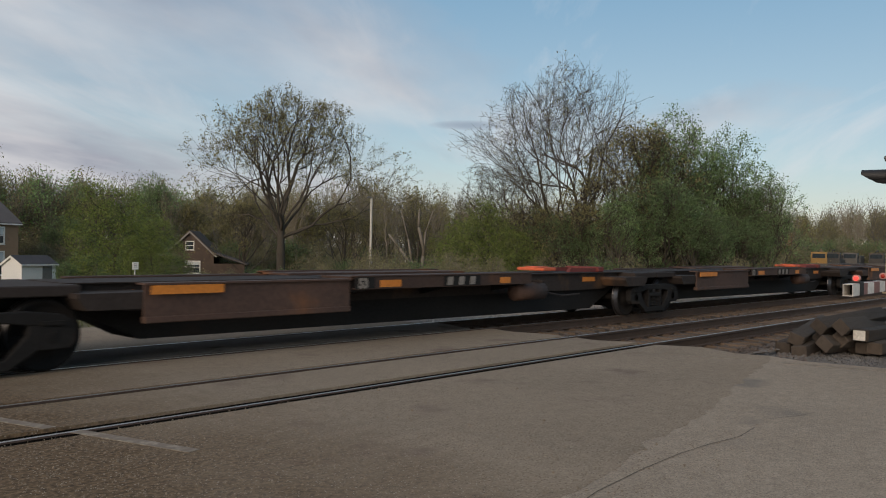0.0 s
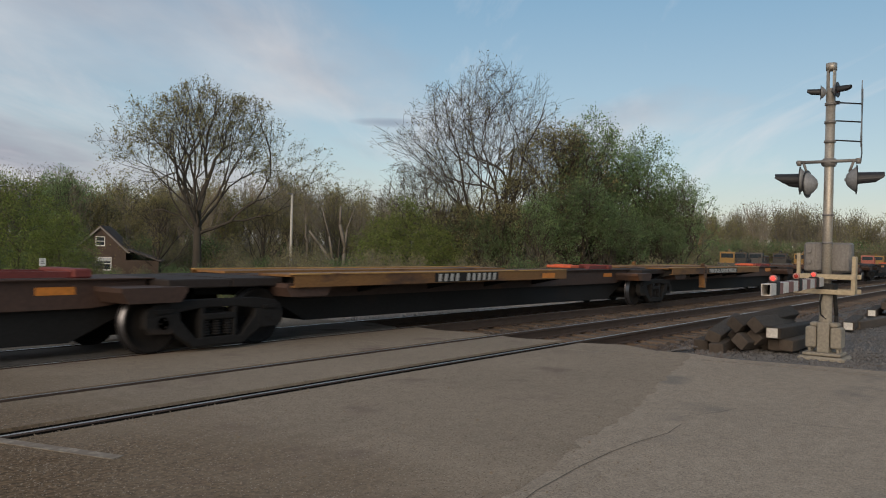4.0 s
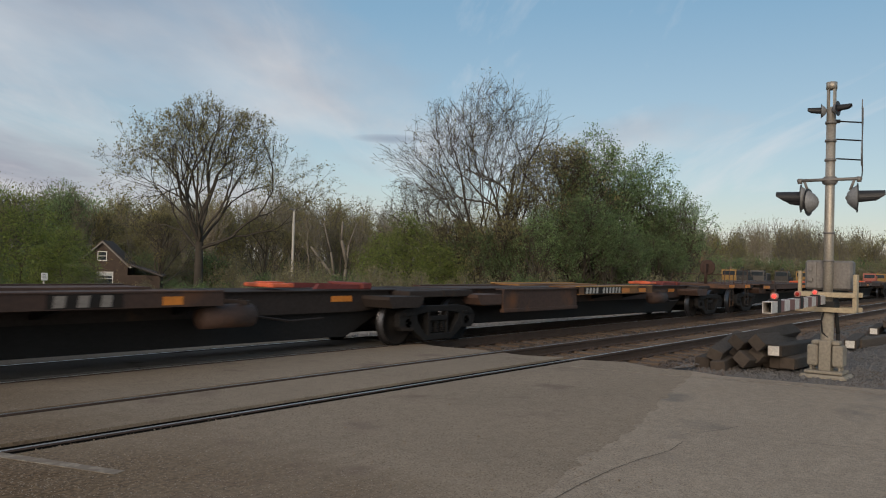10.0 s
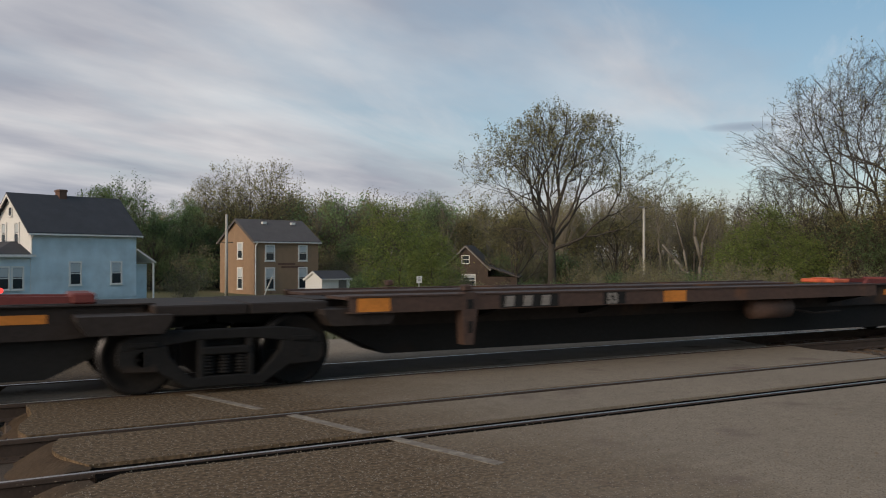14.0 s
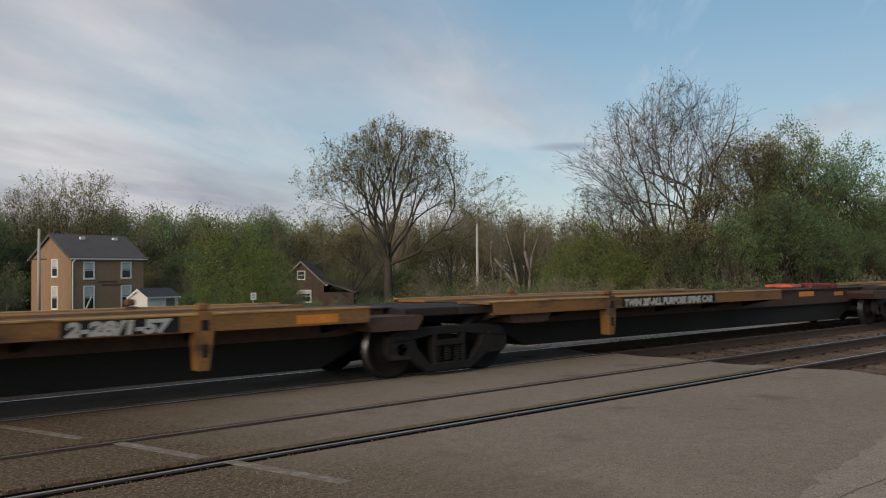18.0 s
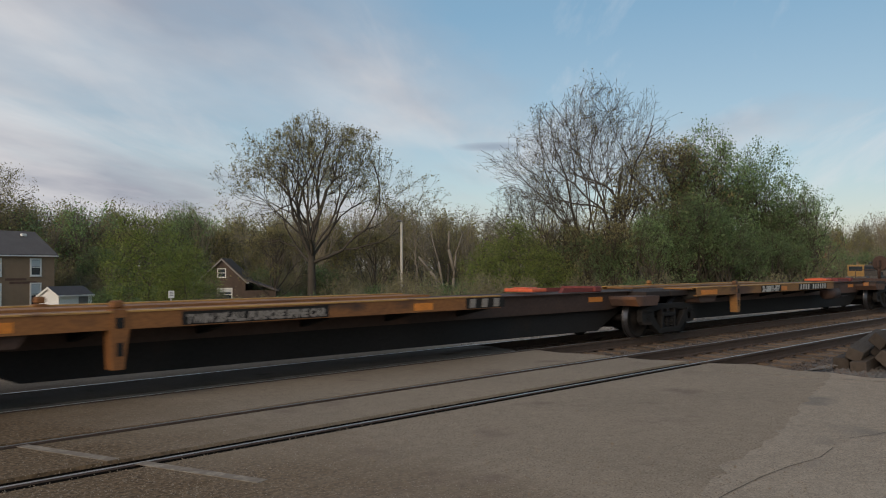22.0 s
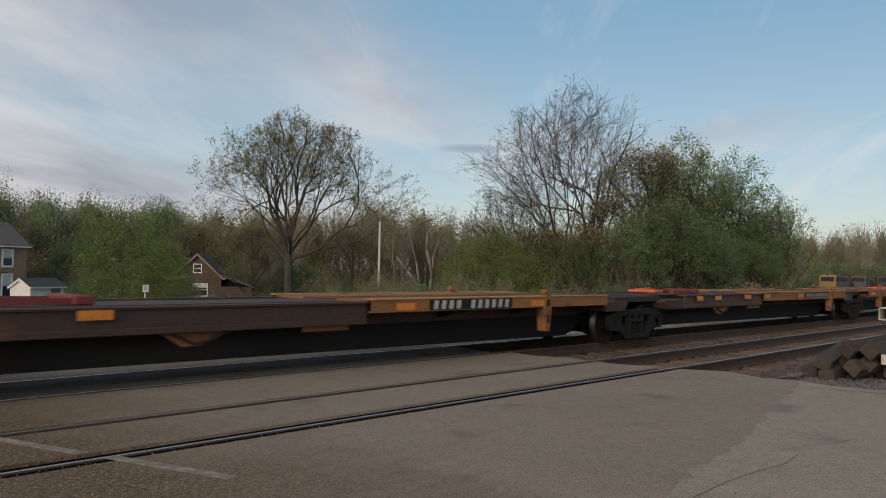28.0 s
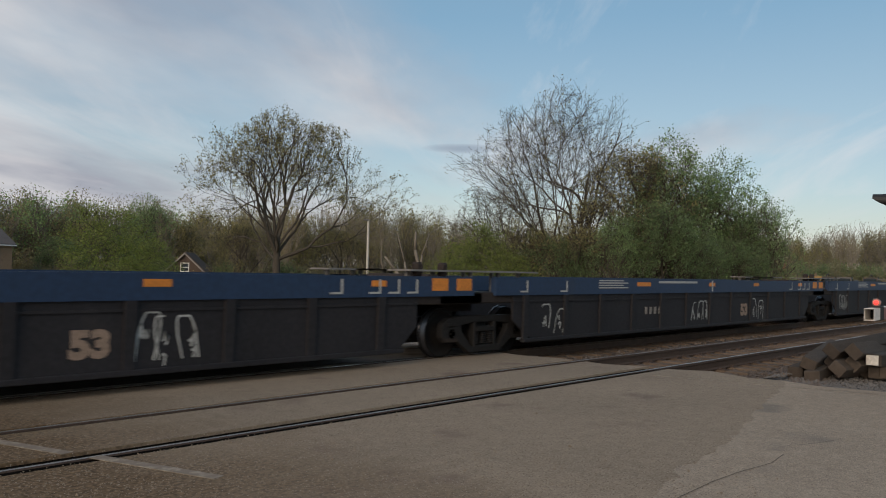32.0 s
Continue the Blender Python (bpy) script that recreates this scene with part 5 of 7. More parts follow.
        lo = [b2.verts.new((0.006, p[0], p[1])) for p in rim]
        hi = [b2.verts.new((0.42 - 0.16 * max(0, -q[1] / 0.125 + 0.2), q[0] * 0.86, q[1] * 0.86 + 0.02)) for q in rim]
        lo2 = [b2.verts.new((0.006, p[0] * 0.95, p[1] * 0.95)) for p in rim]
        hi2 = [b2.verts.new((v.co.x, v.co.y * 0.95, v.co.z * 0.95)) for v in hi]
        for i in range(n):
            b2.faces.new((lo[i], lo[i + 1], hi[i + 1], hi[i]))
            b2.faces.new((lo2[i], hi2[i], hi2[i + 1], lo2[i + 1]))
            b2.faces.new((hi[i], hi[i + 1], hi2[i + 1], hi2[i]))
        part("hood", b2, "black", lp)
        b2 = bmesh.new()
        lathe(b2, [(0.006, 0.108), (0.022, 0.085), (0.028, 0.03)], (0, 0, 0), "x", 20)
        part("lens", b2, "lamp_red" if lit else "lens_dark", lp)

    return g, lamp


sig, lamp = build_signal(13.62, 2.80, "galvanised level-crossing signal mast with black flashing lamps and lowered gate")
lamp(0.40, 2.69, 98, 0.86)
lamp(0.29, 2.63, 84, 0.84)
lamp(-0.40, 2.68, -76, 0.88)
lamp(0.13, 4.04, 104, 0.46)
lamp(-0.11, 4.06, -96, 0.46)
# crossbuck, edge on to the eye
bm = bmesh.new()
for s in (-1, 1):
    m = pose(0.24, -0.40, 3.66, 0, 0, 99) @ pose(0, 0, 0, s * 45, 0, 0)
    box(bm, -0.006, 0.006, -0.60, 0.60, -0.11, 0.11, 0.0, m)
for v in bm.verts:
    v.co = pose(0, 0, 0, 0, 0, 0) @ v.co
part("crossbuck", bm, "castgrey", sig, "crossbuck boards seen from their edge")
bm = bmesh.new()
for z in (3.30, 3.60, 3.88):
    tube(bm, (0.02, -0.08, z), (0.27, -0.40, z - 0.01), 0.012, n=6)
tube(bm, (0.05, -0.12, 3.88), (0.0, 0.0, 3.88), 0.03, n=6)
path_tube(bm, [(0.27, -0.40, 3.25), (0.24, -0.41, 3.1), (0.20, -0.40, 2.97)], 0.01)
part("bracket", bm, "black", sig)
# gate mechanism: housing behind the mast, side arms, the broken gate arm
bm = bmesh.new()
box(bm, 0.10, 0.36, -0.32, 0.36, 1.27, 1.73, 0.03)
for q in (-0.22, 0.0, 0.22):
    box(bm, 0.085, 0.105, q - 0.03, q + 0.03, 1.30, 1.70)
tube(bm, (0.05, 0.27, 1.60), (0.09, 0.27, 1.60), 0.035, n=12)
tube(bm, (0.05, 0.27, 1.43), (0.09, 0.27, 1.43), 0.035, n=12)
part("gate_mechanism", bm, "castgrey", sig, "grey gate mechanism housing")
bm = bmesh.new()
for z0 in (0.935, 1.165):
    box(bm, -0.16, -0.10, -0.42, 0.44, z0, z0 + 0.075, 0.008)
    box(bm, 0.36, 0.42, -0.42, 0.44, z0, z0 + 0.075, 0.008)
box(bm, -0.12, 0.02, -0.43, -0.37, 0.95, 1.52, 0.01)
box(bm, -0.14, -0.08, -0.43, -0.37, 0.95, 1.24, 0.008)
box(bm, -0.08, 0.0, 0.37, 0.42, 1.16, 1.56, 0.01)
part("arm_frame", bm, "cream", sig, "cream-painted counterweight frame")
bm = bmesh.new()
box(bm, -0.14, 0.22, -0.13, 0.13, 0.99, 1.10, 0.02)
path_tube(bm, [(-0.09, 0.02, 0.98), (-0.12, 0.06, 0.8), (-0.09, 0.05, 0.62), (-0.08, -0.03, 0.55)], 0.014)
path_tube(bm, [(0.1, -0.10, 1.0), (0.12, -0.13, 0.6), (0.10, -0.14, 0.1)], 0.03, 8)
part("conduit", bm, "rubber", sig)
arm = part("gate_arm", mesh_of("gate_arm", box(bmesh.new(), 0.0, 0.006, -0.02, 0.02, 0.0, 0.01), "white"), "", sig, "short red and white striped gate arm")
arm.matrix_basis = Matrix.Translation((-0.12, 0.05, 1.06)) @ pose(0, 0, 0, 0, 0, 184.3)
cuts = (0.05, 0.50, 0.95, 1.32, 1.62, 1.95, 2.30, 2.62, 2.95, 3.30, 3.62, 4.05)
for i, (a, b) in enumerate(zip(cuts, cuts[1:])):
    bm = bmesh.new()
    for s in (-1, 1):
        box(bm, a, b - 0.002, min(s * 0.045, s * 0.05), max(s * 0.045, s * 0.05), 0.0, 0.13)
    box(bm, a, b - 0.002, -0.045, 0.045, 0.0, 0.006)
    box(bm, a, b - 0.002, -0.045, 0.045, 0.124, 0.13)
    part("stripe", bm, ("arm_red" if i % 2 else "arm_white"), arm)
for q, lit in ((3.62, True), (2.12, False), (0.70, True)):
    bm = bmesh.new()
    lathe(bm, [(-0.012, 0.026), (0.0, 0.022), (0.008, 0.01)], (q + 0.058, 0, 0.185), "x", 16)
    part("arm_lamp", bm, "lamp_red" if lit else "lens_red", arm, "red gate lamp")
    bm = bmesh.new()
    lathe(bm, [(-0.05, 0.02), (-0.04, 0.038), (0.045, 0.042), (0.047, 0.026)], (q, 0, 0.185), "x", 16)
    box(bm, q - 0.02, q + 0.02, -0.02, 0.02, 0.13, 0.16)
    part("lamp_back", bm, "lens_pink", arm)
    bm = bmesh.new()
    box(bm, q - 0.10, q + 0.10, -0.056, 0.056, -0.01, 0.15, 0.01)
    part("lamp_clamp", bm, "rubber", arm)

# the opposite gate, beyond the train
gate2 = empty("far_gate", pose(-2.5, 16.6, -0.60), "lowered red and white striped gate with lit lamp", "gate")
for i in range(7):
    bm = bmesh.new()
    box(bm, 0.6 * i - 1.2, 0.6 * i - 0.602, -0.03, 0.03, 1.30, 1.46)
    part("stripe", bm, "red" if i % 2 else "white", gate2)
bm = bmesh.new()
tube(bm, (-1.3, 0, -0.6), (-1.3, 0, 3.4), 0.07, n=12)
part("mast", bm, "steel", gate2)
bm = bmesh.new()
lathe(bm, [(-0.03, 0.04), (0.0, 0.05), (0.03, 0.04)], (2.45, 0, 1.53), "y", 16)
part("arm_lamp", bm, "lamp_red", gate2, "lit red gate lamp")
bm = bmesh.new()
box(bm, -1.5, -1.1, -0.2, 0.2, 1.1, 1.6, 0.03)
part("gate_mechanism", bm, "steel", gate2)

# ---- old ties in a heap ----
bm = bmesh.new()
box(bm, -1.25, 1.25, -0.115, 0.115, -0.09, 0.09, 0.012)
TIE_OLD = mesh_of("old_tie", bm, "tie_old")
for x, y, z, rx, ry, rz in ((13.18, 4.58, 0.0, 2, -1, 4), (12.98, 4.26, -0.02, -4, -2, 6), (13.15, 3.95, 0.12, 40, 3, -2), (13.48, 3.83, 0.18, 44, 3, -6), (13.92, 3.80, 0.05, 36, 1, -8),
                            (13.50, 3.54, 0.26, 2, 1, -1.2), (13.72, 3.56, 0.05, 0, 0, -0.4), (13.9, 4.1, 0.02, 6, 0, 7), (13.6, 4.15, 0.16, 38, 2, -4),
                            (13.35, 4.10, 0.36, 40, -2, -6), (13.30, 3.76, 0.38, 46, 2, 3), (13.12, 4.36, 0.15, 22, -3, 8), (13.7, 3.4, 0.06, 4, 0, -3)):
    ob = tagged(new("old_tie", TIE_OLD), "weathered dark wooden railway tie lying in a heap", "tie", "heap of old ties")
    ob.matrix_basis = pose(x, y, z, 0, 0, rz) @ pose(0, 0, 0, 0, ry, 0) @ pose(1.25, 0, 0, rx, 0, 0)
for x, y, z, rz in ((19.4, 4.2, 0.02, 8), (19.9, 3.55, 0.05, 6), (20.9, 3.35, 0.0, -6), (24.8, 3.9, 0.05, 5), (24.9, 3.65, 0.25, 8), (25.2, 3.5, 0.05, 4), (25.2, 3.5, 0.30, 2)):
    tagged(new("old_tie", TIE_OLD), "weathered dark wooden railway tie lying on gravel", "tie", "stacked old ties").matrix_basis = pose(x, y, z, 0, 0, rz)
for x, y, z, rz in ((13.49, 3.55, 0.26, -1.2), (18.645, 3.42, 0.05, 6), (23.545, 3.79, 0.05, 5)):
    bm = bmesh.new()
    box(bm, -0.006, 0.006, -0.085, 0.085, -0.075, 0.075, 0.002)
    tagged(new("tie_tag", mesh_of("tie_tag", bm, "tag")), "pale square tag on a tie's end", "tag").matrix_basis = pose(x, y, z, 0, 0, rz)


# ---- houses ----
def window(parent, m, w, h, frame_w=0.11, blind=0.45, mid=True):
    """A sash window on a wall: m has x along the wall, y outwards (negative is out), z up; origin at the sill's middle."""
    wd = new("window")
    wd.parent = parent
    wd.empty_display_size = 0.1
    wd.matrix_basis = m
    bm = bmesh.new()
    f = frame_w
    for x0, x1, z0, z1 in ((-w / 2 - f, -w / 2, -f, h + f), (w / 2, w / 2 + f, -f, h + f), (-w / 2, w / 2, h, h + f), (-w / 2, w / 2, -f, 0.0)):
        box(bm, x0, x1, -0.05, 0.02, z0, z1)
    if mid:
        box(bm, -w / 2, w / 2, -0.035, 0.02, h / 2 - 0.03, h / 2 + 0.03)
    box(bm, -w / 2 - f - 0.03, w / 2 + f + 0.03, -0.09, 0.02, -f - 0.04, -f)
    part("window_frame", bm, "white", wd)
    bm = bmesh.new()
    box(bm, -w / 2, w / 2, -0.012, 0.01, 0, h)
    part("pane", bm, "glass", wd)
    if blind:
        bm = bmesh.new()
        box(bm, -w / 2 + 0.02, w / 2 - 0.02, -0.020, -0.014, h * (1 - blind), h - 0.02)
        part("blind", bm, "blind", wd)


def on_wall(x, y, z, face):
    return pose(x, y, z, 0, 0, {"front": 0, "left": -90, "right": 90, "back": 180}[face])


def siding(parent, x0, x1, z0, z1, y, material, face, step=0.13):
    """Lapped boards over one wall."""
    n = int((z1 - z0) / step)
    for i in range(n):
        bm = bmesh.new()
        za, zb = z0 + i * step, z0 + (i + 1) * step
        prism(bm, [(y, za), (y - 0.022, za), (y - 0.004, zb), (y, zb)], x0, x1, "x")
        part("board", bm, material, parent)


def gable_roof(parent, x0, x1, y0, y1, ze, zr, over, material, thick=0.14, trim="white"):
    ym = (y0 + y1) / 2
    k = (zr - ze) / (ym - y0)
    for s, ya in ((-1, y0), (1, y1)):
        bm = bmesh.new()
        yo = ya + s * over
        prism(bm, [(yo, ze - k * over), (ym, zr), (ym, zr + thick), (yo, ze - k * over + thick)], x0 - over, x1 + over, "x")
        part("roof_slope", bm, material, parent)
        bm = bmesh.new()
        box(bm, x0 - over, x1 + over, min(yo, yo + s * 0.10), max(yo, yo + s * 0.10), ze - k * over - 0.06, ze - k * over + 0.05)
        part("gutter", bm, "white", parent)
    for xa in (x0 - over - 0.02, x1 + over - 0.01):
        bm = bmesh.new()
        for s, ya in ((-1, y0), (1, y1)):
            yo = ya + s * over
            prism(bm, [(yo, ze - k * over - 0.16), (ym, zr - 0.16), (ym, zr + 0.03), (yo, ze - k * over + 0.03)], xa, xa + 0.03, "x")
        part("bargeboard", bm, trim, parent)


def gable_wall(parent, x, w0, w1, z0, ze, zr, material, thick=0.2):
    bm = bmesh.new()
    prism(bm, [(w0, z0), (w1, z0), (w1, ze), ((w0 + w1) / 2, zr), (w0, ze)], x, x + thick, "x")
    part("gable_wall", bm, material, parent)


def blue_house():
    L, W, ze, zr = 7.7, 5.4, 5.2, 7.65
    h = empty("blue_house", pose(*swing(2.4, 59.95), -1.8, 0, 0, 24.7), "pale blue sided house with white gable and dark shingle roof", "house")
    bm = bmesh.new()
    box(bm, 0.2, L - 0.2, 0.0, 0.2, 0.5, ze)
    part("front_wall", bm, "blue_siding", h)
    bm = bmesh.new()
    box(bm, 0.2, L - 0.2, W - 0.2, W, 0.5, ze)
    part("back_wall", bm, "blue_siding", h)
    gable_wall(h, 0.0, 0.0, W, 0.5, ze, zr - 0.05, "white_siding")
    gable_wall(h, L - 0.2, 0.0, W, 0.5, ze, zr - 0.05, "blue_siding")
    bm = bmesh.new()
    box(bm, 0.02, L - 0.02, 0.02, W - 0.02, -0.3, 0.52)
    part("foundation", bm, "blue_siding", h, "blue-painted foundation with basement windows")
    siding(h, 0.0, L, 0.55, ze, -0.002, "blue_siding", "front", 0.16)
    gable_roof(h, 0, L, 0, W, ze, zr, 0.32, "shingle")
    for x, w in ((3.05, 0.7), (6.1, 0.7)):
        window(h, on_wall(x, -0.03, 1.55, "front"), w, 1.45)
    for x in (0.45, 4.9, 6.9):
        window(h, on_wall(x, -0.03, 0.0, "front"), 0.6, 0.28, 0.05, 0, False)
    for y in (1.8, 3.6):
        window(h, on_wall(-0.03, y, 4.3, "left"), 0.5, 1.35)
    window(h, on_wall(-0.03, 2.7, 6.2, "left"), 0.35, 0.55, 0.05, 0, False)
    bm = bmesh.new()
    box(bm, 3.2, 3.75, W / 2 - 0.3, W / 2 + 0.3, zr - 0.4, zr + 0.55, 0.02)
    box(bm, 3.15, 3.8, W / 2 - 0.35, W / 2 + 0.35, zr + 0.4, zr + 0.5)
    part("chimney", bm, "red_brick", h, "brick chimney")
    bm = bmesh.new()
    path_tube(bm, [(0.05, -0.32, ze - 0.3), (0.02, -0.08, ze - 0.6), (0.02, -0.08, 3.6)], 0.05)
    part("downpipe", bm, "white", h)
    # front room with a hipped roof
    bm = bmesh.new()
    box(bm, -2.5, 0.0, 0.02, W - 0.4, -0.2, 3.55)
    part("front_room", bm, "white_siding", h)
    siding(h, -2.5, -0.02, 0.3, 3.5, 0.018, "blue_siding", "front", 0.16)
    bm = bmesh.new()
    vs = [bm.verts.new(p) for p in ((-2.85, -0.35, 3.5), (0, -0.35, 3.5), (0, W - 0.1, 3.5), (-2.85, W - 0.1, 3.5), (-0.4, 1.8, 4.45), (0, 1.8, 4.45), (0, W - 2.2, 4.45), (-0.4, W - 2.2, 4.45))]
    for q in ((0, 1, 5, 4), (3, 0, 4, 7), (2, 3, 7, 6), (4, 5, 6, 7), (0, 3, 2, 1), (1, 2, 6, 5)):
        bm.faces.new([vs[i] for i in q])
    part("hip_roof", bm, "shingle", h)
    bm = bmesh.new()
    box(bm, -2.95, 0.15, -0.42, -0.36, 3.4, 3.56)
    box(bm, -2.95, -2.86, -0.42, W - 0.1, 3.4, 3.56)
    part("gutter", bm, "white", h)
    for x in (-1.75, -0.85):
        window(h, on_wall(x, -0.01, 1.35, "front"), 0.62, 1.35)
    for y in (0.55, 1.15, 3.4, 4.1):
        window(h, on_wall(-2.53, y, 1.3, "left"), 0.42, 1.45)
    bm = bmesh.new()
    box(bm, -2.54, -2.5, 1.9, 2.75, 0.4, 2.5)
    part("front_door", bm, "glass", h)
    bm = bmesh.new()
    prism(bm, [(1.3, 2.75), (2.3, 3.45), (3.3, 2.75), (3.3, 2.65), (2.3, 3.3), (1.3, 2.65)], -3.8, -2.5, "x")
    part("porch_roof", bm, "shingle", h)
    for y in (1.4, 3.2):
        bm = bmesh.new()
        box(bm, -3.75, -3.65, y - 0.05, y + 0.05, -0.2, 2.7)
        part("porch_post", bm, "white", h)
    bm = bmesh.new()
    box(bm, -3.8, -2.5, 1.3, 3.3, -0.2, 0.3)
    part("porch_step", bm, "concrete", h)
    # lean-to at the back
    bm = bmesh.new()
    prism(bm, [(L, 3.9), (L + 1.55, 2.95), (L + 1.55, 3.05), (L, 4.02)], -0.2, 3.0, "y")
    part("lean_to_roof", bm, "white_siding", h)
    bm = bmesh.new()
    box(bm, L + 1.35, L + 1.45, -0.1, 0.0, -0.3, 3.0)
    part("porch_post", bm, "white", h)
    bm = bmesh.new()
    box(bm, L, L + 1.4, 0.8, 2.9, -0.3, 2.9)
    part("back_room", bm, "blue_siding", h)


def brick_house():
    L, W, ze, zr = 7.4, 6.6, 5.4, 7.5
    h = empty("brick_house", pose(*swing(22.2, 76.8), -2.2, 0, 0, 15.5), "two-storey tan brick house with white windows and brown roof", "house")
    bm = bmesh.new()
    box(bm, 0.2, L - 0.2, 0, 0.2, -0.3, ze)
    part("front_wall", bm, "brick", h)
    bm = bmesh.new()
    box(bm, 0.2, L - 0.2, W - 0.2, W, -0.3, ze)
    part("back_wall", bm, "brick", h)
    gable_wall(h, 0, 0, W, -0.3, ze, zr - 0.05, "brick")
    gable_wall(h, L - 0.2, 0, W, -0.3, ze, zr - 0.05, "brick")
    gable_roof(h, 0, L, 0, W, ze, zr, 0.22, "shingle_brown", trim="shingle_brown")
    for x in (1.7, 5.5):
        window(h, on_wall(x, -0.02, 3.55, "front"), 0.85, 1.35, 0.13)
        window(h, on_wall(x, -0.02, 0.75, "front"), 0.85, 1.95, 0.13)
    window(h, on_wall(-0.02, 2.6, 3.75, "left"), 0.8, 1.4, 0.13)
    window(h, on_wall(-0.02, 2.6, 0.8, "left"), 0.8, 1.9, 0.13)
    bm = bmesh.new()
    path_tube(bm, [(0.2, -0.3, ze - 0.2), (0.08, -0.08, ze - 0.5), (0.08, -0.08, -0.2)], 0.06)
    part("downpipe", bm, "white", h)
    for x, z, w in ((2.6, 3.05, 2.0), (3.0, 2.75, 2.6), (1.4, -0.05, 1.8)):
        bm = bmesh.new()
        box(bm, x, x + w, -0.03, 0.0, z, z + 0.2)
        part("dark_course", bm, "red_brick", h, "patch of dark bare brick")
    for x in (2.6, 6.0):
        bm = bmesh.new()
        box(bm, x - 0.25, x + 0.25, W / 2 - 0.9, W / 2 - 0.6, zr - 0.38, zr - 0.12, 0.03)
        part("roof_vent", bm, "white", h)


def cabin():
    h = empty("cottage", pose(43.9, 71.3, -2.0, 0, 0, 52), "small dark brick cottage with white-trimmed gable among shrubs", "house")
    bm = bmesh.new()
    box(bm, 0.2, 7, 0.0, 4.6, -0.3, 2.6)
    part("wall", bm, "cottage_wall", h)
    gable_wall(h, 0, 0, 4.6, -0.3, 2.6, 4.7, "cottage_wall")
    gable_roof(h, 0, 7, 0, 4.6, 2.6, 4.8, 0.25, "cottage_wall", 0.1, "castgrey")
    window(h, on_wall(-0.02, 2.3, 3.0, "left"), 0.7, 0.75, 0.07, 0)
    window(h, on_wall(-0.02, 2.0, 0.7, "left"), 1.3, 1.1, 0.08, 0.3)
    bm = bmesh.new()
    prism(bm, [(-3.2, 1.5), (0.0, 2.6), (0.0, 2.72), (-3.3, 1.62)], -0.3, 3.5, "x")
    part("lean_to_roof", bm, "shingle_brown", h)
    bm = bmesh.new()
    box(bm, 0, 3.2, -3.0, 0.0, -0.3, 1.6)
    part("lean_to_wall", bm, "cottage_wall", h)


def shed():
    h = empty("garden_shed", pose(*swing(24.9, 65.9), -2.0, 0, 0, 20), "small white garden shed with grey front and dark roof", "shed")
    bm = bmesh.new()
    box(bm, 0.05, 3.2, 0.0, 2.2, 0, 1.75)
    part("wall", bm, "white_siding", h)
    gable_wall(h, 3.15, 0.0, 2.2, 0, 1.75, 2.35, "white_siding", 0.06)
    gable_wall(h, 0.0, 0.0, 2.2, 0, 1.75, 2.35, "white_siding", 0.06)
    gable_roof(h, 0, 3.2, 0, 2.2, 1.75, 2.38, 0.12, "shingle", 0.06)
    bm = bmesh.new()
    box(bm, 1.9, 2.8, -0.03, 0.0, 0.05, 1.6)
    part("door", bm, "castgrey", h)


blue_house()
brick_house()
cabin()
shed()


def post_thing(name, x, y, z0, z1, r, material, label, category, lean=(0, 0)):
    g = empty(name, pose(x, y, z0), label, category)
    bm = bmesh.new()
    tube(bm, (0, 0, 0), (lean[0], lean[1], z1 - z0), r, r * 0.7, n=10)
    part("post", bm, material, g)
    return g


lp = post_thing("lamp_post", 40.4, 44.35, -2.1, 5.1, 0.115, "pole", "pale slender street lamp post with a small head", "lamp post")
bm = bmesh.new()
box(bm, -0.45, 0.05, -0.1, 0.1, 7.18, 7.3, 0.04)
part("lamp_head", bm, "castgrey", lp)
up = post_thing("utility_pole", *swing(19.3, 75.9), -2.2, 5.6, 0.16, "pole", "weathered wooden pole beside the brick house", "pole")
bm = bmesh.new()
tube(bm, (0.6, 0, 5.2), (-0.7, 0, 5.2), 0.05, n=6)
part("cross_arm", bm, "bark", up)
sp = post_thing("small_sign", 18.13, 35.98, -1.9, 0.62, 0.04, "pole", "small square white sign on a thin post", "sign")
bm = bmesh.new()
box(bm, -0.15, 0.15, -0.05, -0.035, 2.18, 2.52, 0.005)
part("sign_board", bm, "white", sp)
bm = bmesh.new()
for i, z in enumerate((2.28, 2.36, 2.43)):
    box(bm, -0.09, 0.09 - 0.02 * i, -0.055, -0.051, z, z + 0.025)
part("sign_marks", bm, "castgrey", sp)
post_thing("leaning_stake", 15.8, 56.0, -1.9, 0.2, 0.06, "pole", "leaning pale stake in the grass", "post", (0.9, 0.0))
post_thing("leaning_stake", 46.5, 46.5, -2.0, 0.5, 0.05, "pole", "leaning pale stake in the grass", "post", (-0.4, 0.0))

# ---- far yard: red building and track machines ----
rb = empty("red_building", pose(118, 41.8, -1.9, 0, 0, 30), "old red building half hidden by trees", "building")
bm = bmesh.new()
box(bm, 0, 5, 0, 4, 0, 6.0)
part("wall", bm, "barn_red", rb)
bm = bmesh.new()
prism(bm, [(-0.3, 5.9), (2, 7.0), (4.3, 5.9), (4.3, 6.05), (2, 7.2), (-0.3, 6.05)], -0.3, 5.3, "x")
part("roof", bm, "barn_red", rb)


